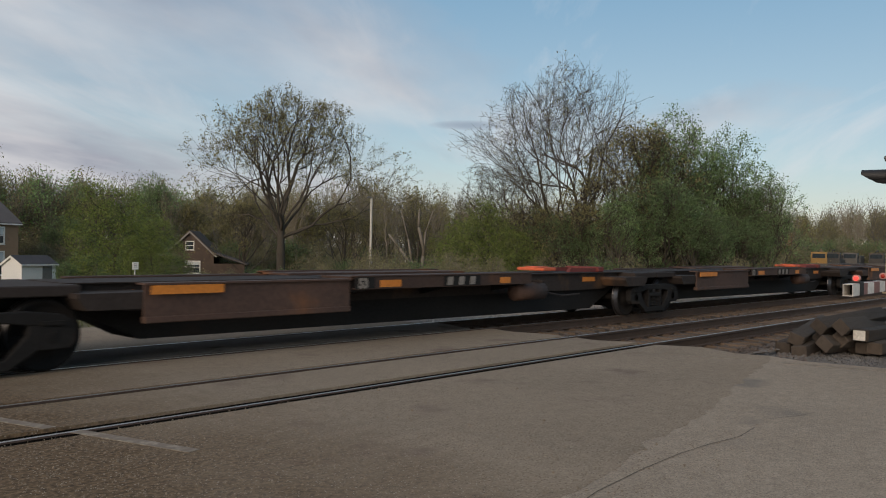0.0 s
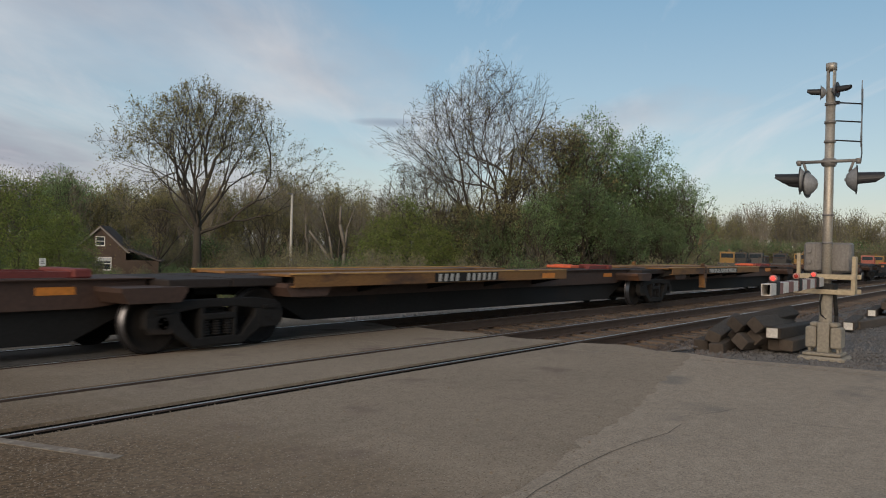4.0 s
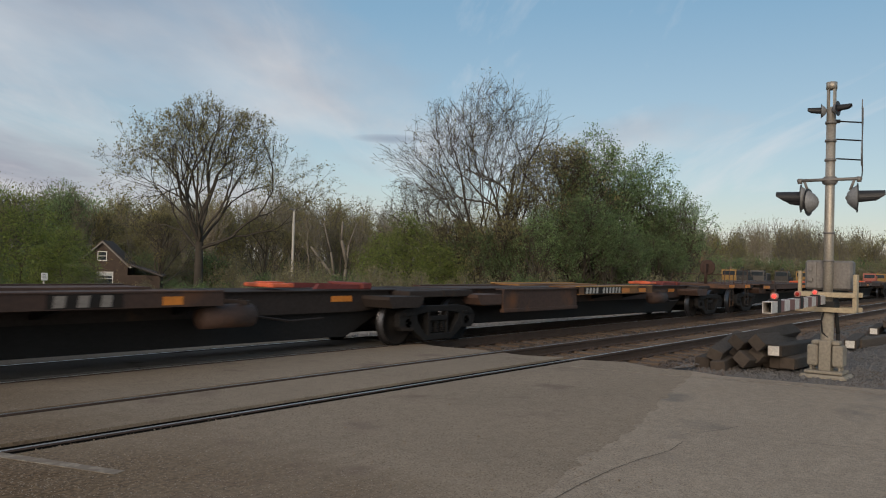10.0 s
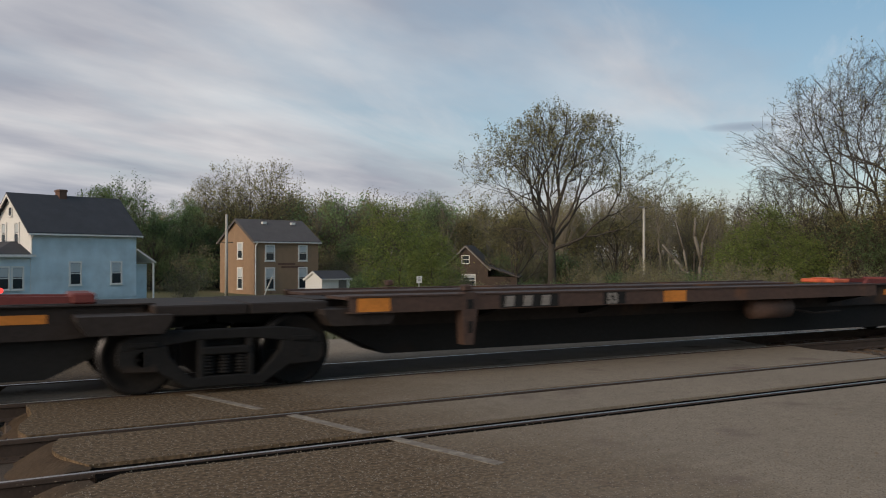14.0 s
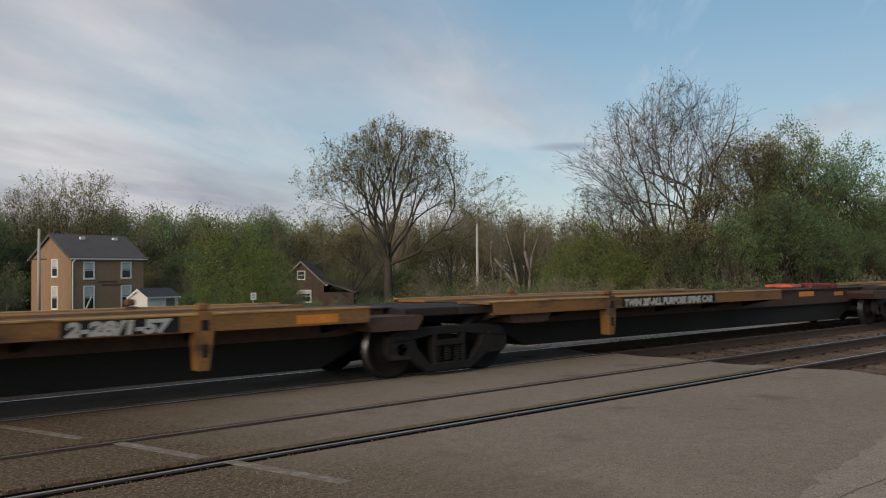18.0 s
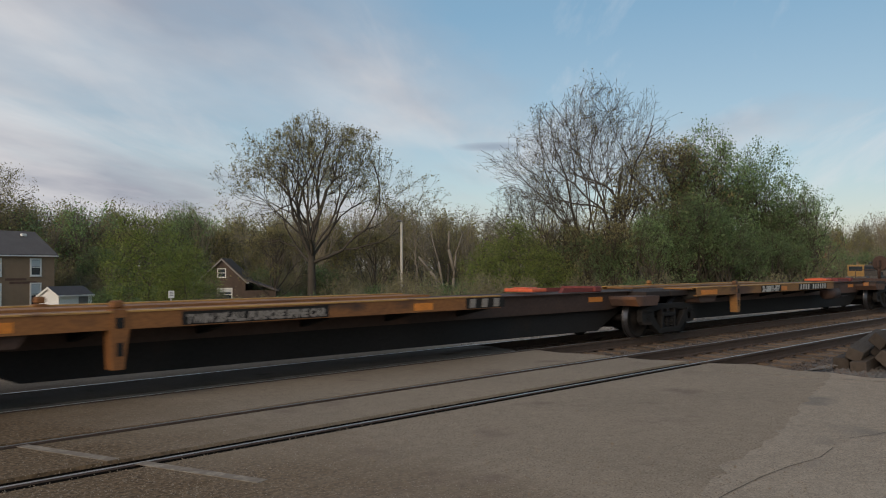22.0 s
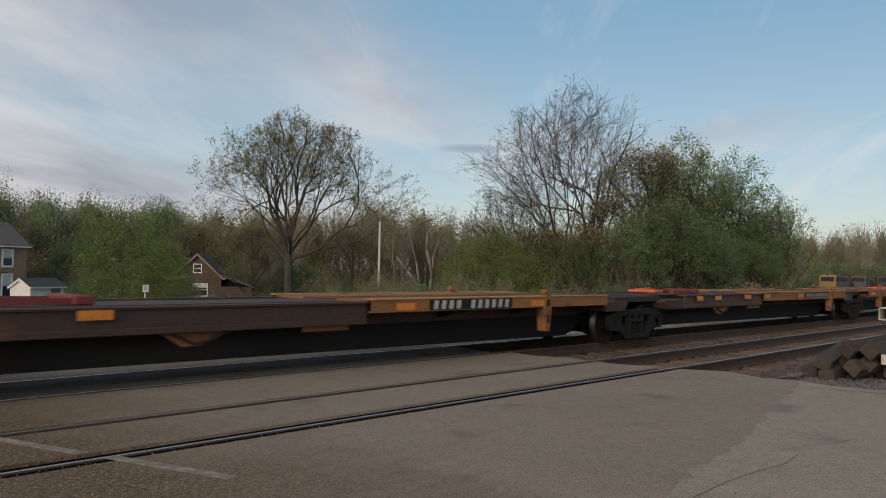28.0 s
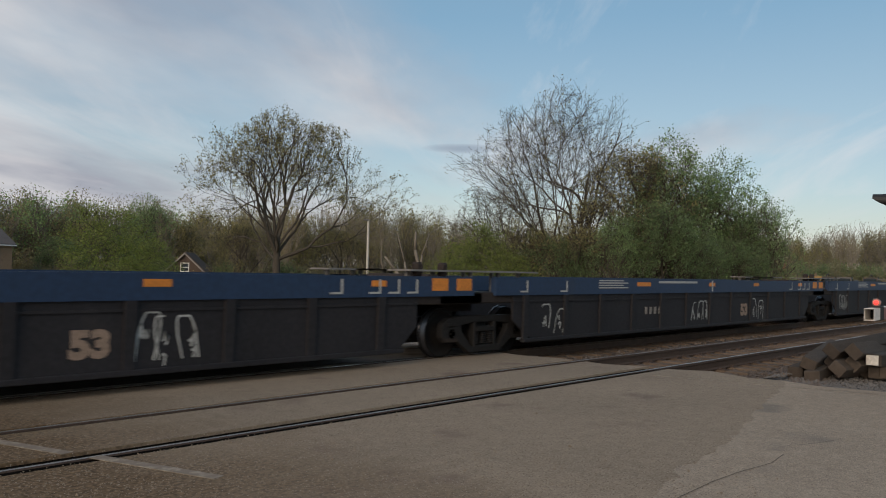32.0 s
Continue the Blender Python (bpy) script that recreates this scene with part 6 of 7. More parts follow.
def machine(x, y, turn, body, label, kind):
    g = empty("track_machine", pose(x, y, -0.55, 0, 0, turn), label, "machine", "machines in the far yard")
    L = {"tamper": 6.0, "truck": 5.5, "digger": 4.0}[kind]
    bm = bmesh.new()
    box(bm, 0, L, -1.1, 1.1, 0.6, 1.05, 0.05)
    part("frame", bm, "mow_grey", g)
    for q in (0.8, L - 0.8):
        for s in (-1, 1):
            bm = bmesh.new()
            lathe(bm, [(-0.15, 0.42), (-0.12, 0.5), (0.12, 0.5), (0.15, 0.42)], (q, s * 1.0, 0.5), "y", 18)
            part("wheel", bm, "rubber", g)
    bm = bmesh.new()
    prism(bm, [(0.3, 1.05), (0.3, 1.6), (0.5, 2.3), (1.7, 2.3), (1.9, 1.7), (1.9, 1.05)], -0.8, 0.8, "y")
    cab = part("cab", bm, body, g)
    bm = bmesh.new()
    box(bm, 0.6, 1.6, -0.82, 0.82, 1.6, 2.15, 0.03)
    box(bm, 0.30, 0.5, -0.65, 0.65, 1.62, 2.12, 0.02)
    part("cab_window", bm, "glass", g)
    bm = bmesh.new()
    if kind == "truck":
        box(bm, 2.2, L, -0.9, 0.9, 1.05, 1.95, 0.06)
    elif kind == "tamper":
        box(bm, 2.5, L - 0.2, -0.8, 0.8, 1.05, 1.5, 0.08)
        path_tube(bm, [(2.2, 0.3, 1.5), (2.8, 0.3, 2.5), (4.6, 0.3, 2.6), (4.8, 0.3, 1.6)], 0.07, 6)
        box(bm, L - 1.4, L - 0.5, -0.6, 0.6, 1.5, 2.0, 0.06)
    else:
        path_tube(bm, [(2.0, 0, 1.7), (3.6, 0, 2.5), (5.0, 0, 2.0), (5.2, 0, 1.2)], 0.16, 8)
    part("superstructure", bm, body, g)


machine(98, 30.2, 10, "mow_dark", "dark grey track machine parked in the far yard", "tamper")
machine(103, 29.8, 8, "mow_grey", "grey service truck with box body in the far yard", "truck")
machine(93, 30.0, 14, "mow_yellow", "dusty yellow excavator parked in the far yard", "digger")
machine(107, 28.0, 8, "mow_dark", "dark track machine parked in the far yard", "tamper")
machine(110, 26.2, 8, "mow_yellow", "yellow track machine parked in the far yard", "digger")
machine(118, 24.6, 8, "mow_red", "red service truck parked in the far yard", "truck")
machine(124, 24.0, 8, "mow_yellow", "yellow digger parked in the far yard", "digger")
machine(128, 21.6, 8, "mow_red", "orange-red truck with box body in the far yard", "truck")
machine(136, 21.6, 8, "mow_yellow", "yellow track machine parked in the far yard", "tamper")
machine(143, 22.5, 8, "mow_red", "red lorry parked in the far yard", "truck")

# ---- trees ----
def grow(seed, height, spread, trunk_r, first=0.25, levels=5, kids=(7, 6, 5, 4), stems=1, lean=0.1, gnarl=0.18, up=0.35, taper=0.55, bole=0.62, reach=None):
    """Skeleton of a tree: segments (start, end, radii, level) and the places of the last twigs."""
    rs = random.Random(seed)
    segs, tips = [], []

    def limb(p, d, length, r, level):
        n = 5 if level == 0 else (4 if level < 3 else 2)
        pts = [p]
        for i in range(n):
            d = (d + Vector((rs.gauss(0, gnarl), rs.gauss(0, gnarl), rs.gauss(0, gnarl * 0.6) + up * 0.12 * level))).normalized()
            q = pts[-1] + d * length / n
            ra, rb = r * (1 - (1 - taper) * i / n), r * (1 - (1 - taper) * (i + 1) / n)
            segs.append((pts[-1], q, ra, rb, level))
            pts.append(q)
        if level + 1 >= levels:
            tips.append((pts[-1], d))
            tips.append((pts[-2], d))
            return
        k = kids[min(level, len(kids) - 1)]
        for j in range(k):
            f = (first + (1 - first) * (j + rs.random()) / k) if level == 0 else 0.25 + 0.75 * (j + rs.random()) / k
            i = min(n - 1, int(f * n))
            base = pts[i].lerp(pts[i + 1], f * n - i)
            a = rs.uniform(0, 6.283)
            side = d.orthogonal().normalized()
            side = Matrix.Rotation(a, 3, d) @ side
            open_ = rs.uniform(0.45, 0.95) if level else spread * rs.uniform(0.75, 1.15)
            nd = (d + side * open_).normalized()
            ln = length * rs.uniform(0.42, 0.68) * (1.15 - 0.45 * f if level == 0 else 1.0)
            if level == 0 and reach:
                ln = height * reach * rs.uniform(0.8, 1.1)
            limb(base, nd, ln, r * taper * rs.uniform(0.45, 0.7), level + 1)
        limb(pts[-1], d, length * 0.45, r * taper * 0.9, level + 1)

    for s in range(stems):
        a = rs.uniform(0, 6.283)
        off = 0 if stems == 1 else 0.5
        d = Vector((lean * rs.uniform(-1, 1) + off * 0.5 * math.cos(a), lean * rs.uniform(-1, 1) + off * 0.5 * math.sin(a), 1)).normalized()
        limb(Vector((off * math.cos(a), off * math.sin(a), 0)), d, height * bole * rs.uniform(0.85, 1), trunk_r * (1 if stems == 1 else 0.6), 0)
    top = max(q.z for _, q, *_ in segs)
    k = height / top
    segs = [(a * k, b * k, ra, rb, lv) for a, b, ra, rb, lv in segs]
    return segs, [(p * k, d) for p, d in tips]


def wood_arrays(segs, thin=0.008):
    vs, fs = [], []
    for a, b, ra, rb, lv in segs:
        n = 8 if lv == 0 else (5 if lv == 1 else 3)
        d = (b - a)
        if d.length < 1e-5:
            continue
        u = d.orthogonal().normalized()
        w = d.cross(u).normalized()
        k = len(vs)
        for p, r in ((a, max(ra, thin)), (b, max(rb, thin * 0.7))):
            for i in range(n):
                t = 6.283 * i / n
                vs.append(p + u * (r * math.cos(t)) + w * (r * math.sin(t)))
        for i in range(n):
            fs.append((k + i, k + (i + 1) % n, k + n + (i + 1) % n, k + n + i))
    return np.array([tuple(v) for v in vs]), fs


def leaf_arrays(tips, per, size, spread, seed, keep=1.0, low=0.0):
    rs = np.random.RandomState(seed)
    p = np.array([tuple(t[0]) for t in tips])
    if keep < 1:
        p = p[rs.rand(len(p)) < keep]
    p = np.repeat(p, per, axis=0)
    p = p + rs.normal(0, spread, p.shape) - [0, 0, low]
    n = len(p)
    a = rs.normal(0, 1, (n, 3))
    a /= np.linalg.norm(a, axis=1)[:, None]
    b = np.cross(a, rs.normal(0, 1, (n, 3)))
    b /= np.linalg.norm(b, axis=1)[:, None]
    s = size * np.exp(rs.normal(0, 0.3, n))[:, None]
    v = np.stack([p - a * s, p + b * s * 0.45, p + a * s, p - b * s * 0.45], 1).reshape(-1, 3)
    f = np.arange(4 * n).reshape(n, 4)
    return v, f


def colonise(seed, bole, lobes, points, step=0.42, reach=3.2, kill=0.8, stems=1, twig=0.55, twigs=2, pull=0.12, bark_r=0.0135, fan=0, fork=0.75, rise=0.6, go=0.7):
    """Grow limbs from a bole into crown lobes, each (x, y, z, half width, rise, drop). Returns segments with radii, and twig ends."""
    rs = np.random.RandomState(seed)
    att = []
    vol = np.array([q[3] ** 2 * (q[4] + q[5]) for q in lobes])
    for (cx, cy, cz, w, up, dn), share in zip(lobes, vol / vol.sum()):
        n = int(points * share)
        v = rs.normal(0, 1, (n, 3))
        v /= np.linalg.norm(v, axis=1)[:, None]
        v *= (rs.rand(n) ** 0.40)[:, None]
        v *= 1 + 0.10 * np.sin(5 * v[:, :1] + seed) + 0.08 * np.sin(9 * v[:, 1:2])
        v[:, 2] *= np.where(v[:, 2] > 0, up, dn)
        v[:, :2] *= w
        att.append(v + [cx, cy, cz])
    att = np.concatenate(att)
    nodes, parent = [], []
    for k in range(stems):
        a = 6.283 * k / max(1, stems) + rs.rand()
        off = 0.0 if stems == 1 else 0.35
        p = np.array([off * math.cos(a), off * math.sin(a), 0.0])
        d = np.array([0.16 * math.cos(a) * (stems > 1) + 0.02 * rs.normal(), 0.16 * math.sin(a) * (stems > 1) + 0.02 * rs.normal(), 1.0])
        last = -1
        for i in range(max(2, int(bole * (0.75 + 0.35 * rs.rand() if stems > 1 else 1) / step))):
            nodes.append(p)
            parent.append(last)
            last = len(nodes) - 1
            d = d + rs.normal(0, 0.05, 3) * [1, 1, 0]
            p = p + step * d / np.linalg.norm(d)
    for k in range(fan):
        q = lobes[k % len(lobes)]
        a = 2.4 * k + rs.rand() * 0.7
        u = 0.35 + 0.6 * ((k * 0.618) % 1.0)
        end = np.array([q[0] + q[3] * u * math.cos(a), q[1] + q[3] * u * math.sin(a), q[2] + q[4] * (1 - u * u) ** 0.5 * 0.9])
        own = [i for i in range(len(nodes)) if nodes[i][2] >= fork * bole]
        last = own[int(rs.randint(len(own)))] if own else len(nodes) - 1
        start = nodes[last]
        bend = start + (end - start) * [0.45, 0.45, rise]
        n = max(3, int(np.linalg.norm(end - start) * go / step))
        for i in range(1, n + 1):
            f = go * i / n
            nodes.append((1 - f) ** 2 * start + 2 * f * (1 - f) * bend + f * f * end + rs.normal(0, 0.05, 3))
            parent.append(last)
            last = len(nodes) - 1
    pos = np.array(nodes)
    dist = np.linalg.norm(att[:, None] - pos[None], axis=2)
    near, dmin = dist.argmin(1), dist.min(1)
    born, full = {}, set()
    for it in range(160):
        if not len(att):
            break
        ok = dmin < (reach if it > 12 else 60)
        if not ok.any():
            break
        acc = {}
        for i, t in zip(near[ok], np.nonzero(ok)[0]):
            v = att[t] - pos[i]
            acc.setdefault(i, []).append(v / (np.linalg.norm(v) + 1e-6))
        fresh = []
        for i, vs in acc.items():
            born[i] = born.get(i, 0) + 1
            if born[i] > 3:
                full.add(i)
                continue
            d = np.sum(vs, axis=0) + rs.normal(0, 0.07, 3) + [0, 0, pull * len(vs)]
            if parent[i] >= 0:
                d = d / (np.linalg.norm(d) + 1e-6) + 0.55 * (pos[i] - pos[parent[i]]) / step
            fresh.append((i, pos[i] + step * d / (np.linalg.norm(d) + 1e-6)))
        if full:
            stay = ~np.isin(near, list(full))
            att, near, dmin = att[stay], near[stay], dmin[stay]
            full = set()
        if not fresh:
            break
        k = len(pos)
        parent += [i for i, _ in fresh]
        new_p = np.array([p for _, p in fresh])
        pos = np.concatenate([pos, new_p])
        dn = np.linalg.norm(att[:, None] - new_p[None], axis=2)
        j, dm = dn.argmin(1), dn.min(1)
        near, dmin = np.where(dm < dmin, j + k, near), np.minimum(dm, dmin)
        keep = dmin > kill
        att, near, dmin = att[keep], near[keep], dmin[keep]
        if len(pos) > 15000:
            break
    n = len(pos)
    area, kids = np.zeros(n), np.zeros(n, int)
    for i in range(n - 1, -1, -1):
        if kids[i] == 0:
            area[i] = 1.0
        if parent[i] >= 0:
            area[parent[i]] += area[i]
            kids[parent[i]] += 1
    par = np.array(parent)
    ok = par >= 0
    for _ in range(2):
        s_, c_ = np.zeros_like(pos), np.zeros(n)
        np.add.at(s_, par[ok], pos[ok])
        np.add.at(c_, par[ok], 1)
        both = ok & (c_ > 0)
        pos[both] = 0.5 * pos[both] + 0.25 * pos[par[both]] + 0.25 * s_[both] / c_[both][:, None]
    pos[:, 2] *= max(q[2] + q[4] for q in lobes) / pos[:, 2].max()
    r = bark_r * area ** 0.47
    segs, tips = [], []
    for i in range(n):
        q = parent[i]
        if q < 0:
            continue
        a, b = Vector(pos[q]), Vector(pos[i])
        rad = r[q] if kids[q] < 3 else r[i] * 1.1
        flare = 1.35 if pos[q][2] < 0.8 else 1.0
        segs.append((a, b, min(rad, r[i] * 1.5) * flare, r[i], 1 if r[i] > 0.07 else 3))
        if area[i] < 14:
            d = (b - a).normalized()
            for _ in range(twigs if kids[i] else twigs + 1):
                e = (d * 0.7 + Vector(rs.normal(0, 0.55, 3)) + Vector((0, 0, 0.2))).normalized()
                c = b + e * twig * rs.uniform(0.5, 1.2)
                segs.append((b, c, r[i] * 0.6, 0.005, 4))
                tips.append((c, e))
                tips.append((b.lerp(c, 0.5), e))
    return segs, tips


def fan_tree(seed, bole, lobes, limbs, trunk_r, fork=0.85, spread=(8, 78), gaps=(0.75, 0.5, 0.3), stems=1, up=0.03, wob=0.07, leader=True):
    """Limbs fanning out of a bole, each dividing three times, all kept inside crown lobes (x, y, z, half width, rise, drop)."""
    rs = random.Random(seed)
    segs, tips = [], []

    def inside(q):
        for cx, cy, cz, w, u, dn in lobes:
            v = (q.z - cz) / (u if q.z > cz else dn)
            if ((q.x - cx) ** 2 + (q.y - cy) ** 2) / (w * w) + v * v < 1:
                return True
        return False

    def branch(q, d, length, r, level):
        step = (0.5, 0.5, 0.38, 0.28)[level]
        n = max(2, int(length / step))
        turn, since = rs.uniform(0, 6.28), rs.uniform(0, gaps[min(level, 2)])
        been = inside(q)
        for i in range(n):
            f = (i + 1) / n
            k = wob * (1 + 0.5 * level)
            d = (d + Vector((rs.gauss(0, k), rs.gauss(0, k), rs.gauss(0, k) + up))).normalized()
            e = q + d * step
            now = inside(e)
            if been and not now:
                break
            been = been or now
            ra, rb = r * (1 - 0.9 * i / n), r * (1 - 0.9 * f)
            segs.append((q, e, ra, rb, 1 if ra > 0.05 else 3))
            q = e
            since += step
            while level < 3 and since > gaps[level] and (been or level > 1) and f > 0.12:
                since -= gaps[level]
                turn += 2.4
                side = Matrix.Rotation(turn, 3, d) @ d.orthogonal().normalized()
                nd = (d + side * rs.uniform(0.6, 1.1)).normalized()
                branch(q, nd, (length * (1.05 - f) * 0.5 + (1.7, 0.9, 0.45)[level]) * rs.uniform(0.7, 1.2), max((0.022, 0.011, 0.006)[level], rb * rs.uniform(0.25, 0.42)), level + 1)
        if level >= 2:
            tips.append((q, d))
            if level == 3:
                tips.append((q - d * 0.2, d))

    for k in range(stems):
        a = 6.283 * k / stems + rs.random()
        off = 0.0 if stems == 1 else 0.4
        q = Vector((off * math.cos(a), off * math.sin(a), 0))
        d = Vector((0.14 * math.cos(a) * (stems > 1), 0.14 * math.sin(a) * (stems > 1), 1)).normalized()
        pts = [q]
        m = int(bole / 0.5)
        tr = trunk_r * (1.0 if k == 0 else 0.7)
        for i in range(m):
            d = (d + Vector((rs.gauss(0, 0.03), rs.gauss(0, 0.03), 0.02))).normalized()
            pts.append(pts[-1] + d * 0.5)
            flare = 1.4 if i == 0 else (1.12 if i == 1 else 1.0)
            segs.append((pts[-2], pts[-1], tr * flare * (1 - 0.3 * i / m), tr * (1 - 0.3 * (i + 1) / m), 0))
        for j in range(limbs):
            t = (j + 0.5) / limbs
            at = fork + (1 - fork) * rs.random()
            q = pts[min(m, int(at * m))]
            ang = radians(spread[0] + (spread[1] - spread[0]) * (((j * 0.618) % 1.0) ** 0.7))
            az = 2.4 * j + rs.uniform(-0.3, 0.3)
            nd = Vector((math.sin(ang) * math.cos(az), math.sin(ang) * math.sin(az), math.cos(ang)))
            far, been = 1.0, False
            while far < 16 and not (been and not inside(q + nd * far)):
                been = been or inside(q + nd * far)
                far += 0.5
            branch(q, nd, far + 0.8 if been else 5.0, tr * rs.uniform(0.24, 0.40), 0)
    return segs, tips


def fork_tree(seed, bole, lobes, limbs, trunk_r, fork=0.7, spread=(6, 72), first=2.4, ratio=0.84, levels=9, stems=1, up=0.05, wob=0.10, side=0.35, splay=0.14):
    """A tree whose limbs leave the bole and divide in two again and again until they reach the crown's edge (lobes: x, y, z, half width, rise, drop)."""
    rs = random.Random(seed)
    segs, tips = [], []

    def inside(q):
        for cx, cy, cz, w, u, dn in lobes:
            v = (q.z - cz) / (u if q.z > cz else dn)
            if ((q.x - cx) ** 2 + (q.y - cy) ** 2) / (w * w) + v * v < 1:
                return True
        return False

    def turned(d, angle):
        axis = Matrix.Rotation(rs.uniform(0, 6.283), 3, d) @ d.orthogonal().normalized()
        return (d * math.cos(angle) + axis * math.sin(angle)).normalized()

    def branch(q, d, length, r, level, been):
        n = max(2, round(length / 0.42))
        end_r = max(0.005, r * 0.80)
        for i in range(n):
            k = wob * (1 + 0.12 * level)
            d = (d + Vector((rs.gauss(0, k), rs.gauss(0, k), rs.gauss(0, k) + up))).normalized()
            e = q + d * (length / n)
            now = inside(e)
            if been and not now:
                tips.append((q, d))
                return
            been = been or now
            ra, rb = r + (end_r - r) * i / n, r + (end_r - r) * (i + 1) / n
            segs.append((q, e, ra, rb, 1 if ra > 0.05 else 3))
            q = e
            if level > 1 and rs.random() < side:
                c = turned(d, rs.uniform(0.6, 1.1))
                if level < levels - 2:
                    branch(q, c, length * 0.55, rb * 0.5, max(level + 2, levels - 2), been)
                else:
                    segs.append((q, q + c * 0.4, rb * 0.6, 0.004, 4))
                    tips.append((q + c * 0.4, c))
        if level >= levels:
            tips.append((q, d))
            return
        a = rs.uniform(0.18, 0.42)
        branch(q, turned(d, a), length * ratio * rs.uniform(0.85, 1.1), end_r * 0.86, level + 1, been)
        branch(q, turned(d, rs.uniform(0.40, 0.85)), length * ratio * rs.uniform(0.7, 1.0), end_r * rs.uniform(0.58, 0.8), level + 1, been)

    for k in range(stems):
        a = 6.283 * k / stems + rs.random()
        off = 0.0 if stems == 1 else 0.4
        q = Vector((off * math.cos(a), off * math.sin(a), 0))
        d = Vector((splay * math.cos(a) * (stems > 1), splay * math.sin(a) * (stems > 1), 1)).normalized()
        pts, m = [q], max(2, int(bole * (1 if k == 0 else rs.uniform(0.7, 1)) / 0.5))
        tr = trunk_r * (1.0 if k == 0 else 0.72)
        for i in range(m):
            d = (d + Vector((rs.gauss(0, 0.03), rs.gauss(0, 0.03), 0.02))).normalized()
            pts.append(pts[-1] + d * 0.5)
            flare = 1.4 if i == 0 else (1.12 if i == 1 else 1.0)
            segs.append((pts[-2], pts[-1], tr * flare * (1 - 0.35 * i / m), tr * (1 - 0.35 * (i + 1) / m), 0))
        branch(pts[-1], d, first, tr * 0.60, 0, False)
        for j in range(limbs):
            at = fork + (1 - fork) * (j + rs.random()) / limbs
            q = pts[min(m, int(at * m))]
            ang = radians(spread[1] + (spread[0] - spread[1]) * ((j + rs.random()) / limbs) ** 0.9)
            az = 2.4 * j + rs.uniform(-0.4, 0.4) + a
            branch(q, Vector((math.sin(ang) * math.cos(az), math.sin(ang) * math.sin(az), math.cos(ang))), first * rs.uniform(0.9, 1.25), tr * rs.uniform(0.30, 0.46), 0, False)
    # stretch the grown crown to the crown that was asked for
    p = np.array([tuple(q[1]) for q in segs])
    kz = min(1.25, max(0.9, max(q[2] + q[4] for q in lobes) / p[:, 2].max()))
    kr = min(1.5, max(0.9, max(q[0] + q[3] for q in lobes) / np.percentile(p[:, 0], 99.3)))
    kl = min(1.35, max(0.9, min(q[0] - q[3] for q in lobes) / np.percentile(p[:, 0], 0.7)))

    def grown(q):
        return Vector((q.x * (kr if q.x > 0 else kl), q.y * (kr + kl) / 2, q.z * kz))
    return [(grown(a), grown(b), ra, rb, lv) for a, b, ra, rb, lv in segs], [(grown(q), d) for q, d in tips]


def tree_meshes(name, seed, bark, leaf, leaves, lobes=None, **kw):
    if not lobes:
        segs, tips = grow(seed, **kw)
    elif "ratio" in kw:
        segs, tips = fork_tree(seed, lobes=lobes, **kw)
    elif "limbs" in kw:
        segs, tips = fan_tree(seed, lobes=lobes, **kw)
    else:
        segs, tips = colonise(seed, lobes=lobes, **kw)
    thick = [s for s in segs if s[4] < 2]
    fine = [s for s in segs if s[4] >= 2]
    v, f = wood_arrays(thick)
    trunk = raw_mesh("trunk", v.tolist(), f, bark)
    for q in trunk.polygons:
        q.use_smooth = True
    v, f = wood_arrays(fine, leaves.get("thin", 0.012))
    f = [tuple(q) for q in f]
    lv, lf = leaf_arrays(tips, leaves["per"], leaves["size"], leaves["spread"], seed, leaves.get("keep", 1.0))
    k = len(v)
    nf = len(f)
    crown = raw_mesh("crown", np.concatenate([v, lv]).tolist(), f + [tuple(int(i) + k for i in q) for q in lf.tolist()], bark, leaf)
    idx = np.zeros(len(crown.polygons), dtype=np.int32)
    idx[nf:] = 1
    crown.polygons.foreach_set("material_index", idx)
    return trunk, crown


def tree(name, meshes, x, y, z, label, turn=0, scale=1.0, group=""):
    g = empty(name, pose(x, y, z, 0, 0, turn), label, "tree", group)
    for nm, me in zip(("trunk", "crown"), meshes):
        ob = part(nm, me, "", g)
        ob.matrix_basis = Matrix.Diagonal((scale, scale, scale, 1))
    return g


def place(az, dist, z=None):
    a = radians(az)
    x, y = dist * math.cos(a), dist * math.sin(a)
    return x, y, (ground_z(x, y) - 0.1 if z is None else z)


T = {}
T["oak"] = tree_meshes("oak", 14, "bark_dark", "leaf_olive", dict(per=4, size=0.074, spread=0.15, thin=0.010, keep=0.85), bole=6.6, limbs=10, trunk_r=0.44, fork=0.70, spread=(10, 72), first=2.9, ratio=0.87, levels=8, up=0.022, side=0.30, wob=0.08,
                       lobes=((0.4, 0, 13.0, 4.6, 5.7, 3.6), (-3.4, 0, 12.8, 3.7, 4.3, 2.6), (4.6, 0, 13.0, 3.9, 4.4, 2.8), (6.4, 0.4, 11.4, 2.0, 1.9, 1.4), (-5.0, 0.4, 10.6, 1.9, 1.7, 1.1), (0.8, -3.2, 12.2, 4.4, 4.4, 2.4), (0.6, 3.4, 12.4, 4.6, 4.6, 2.4)))
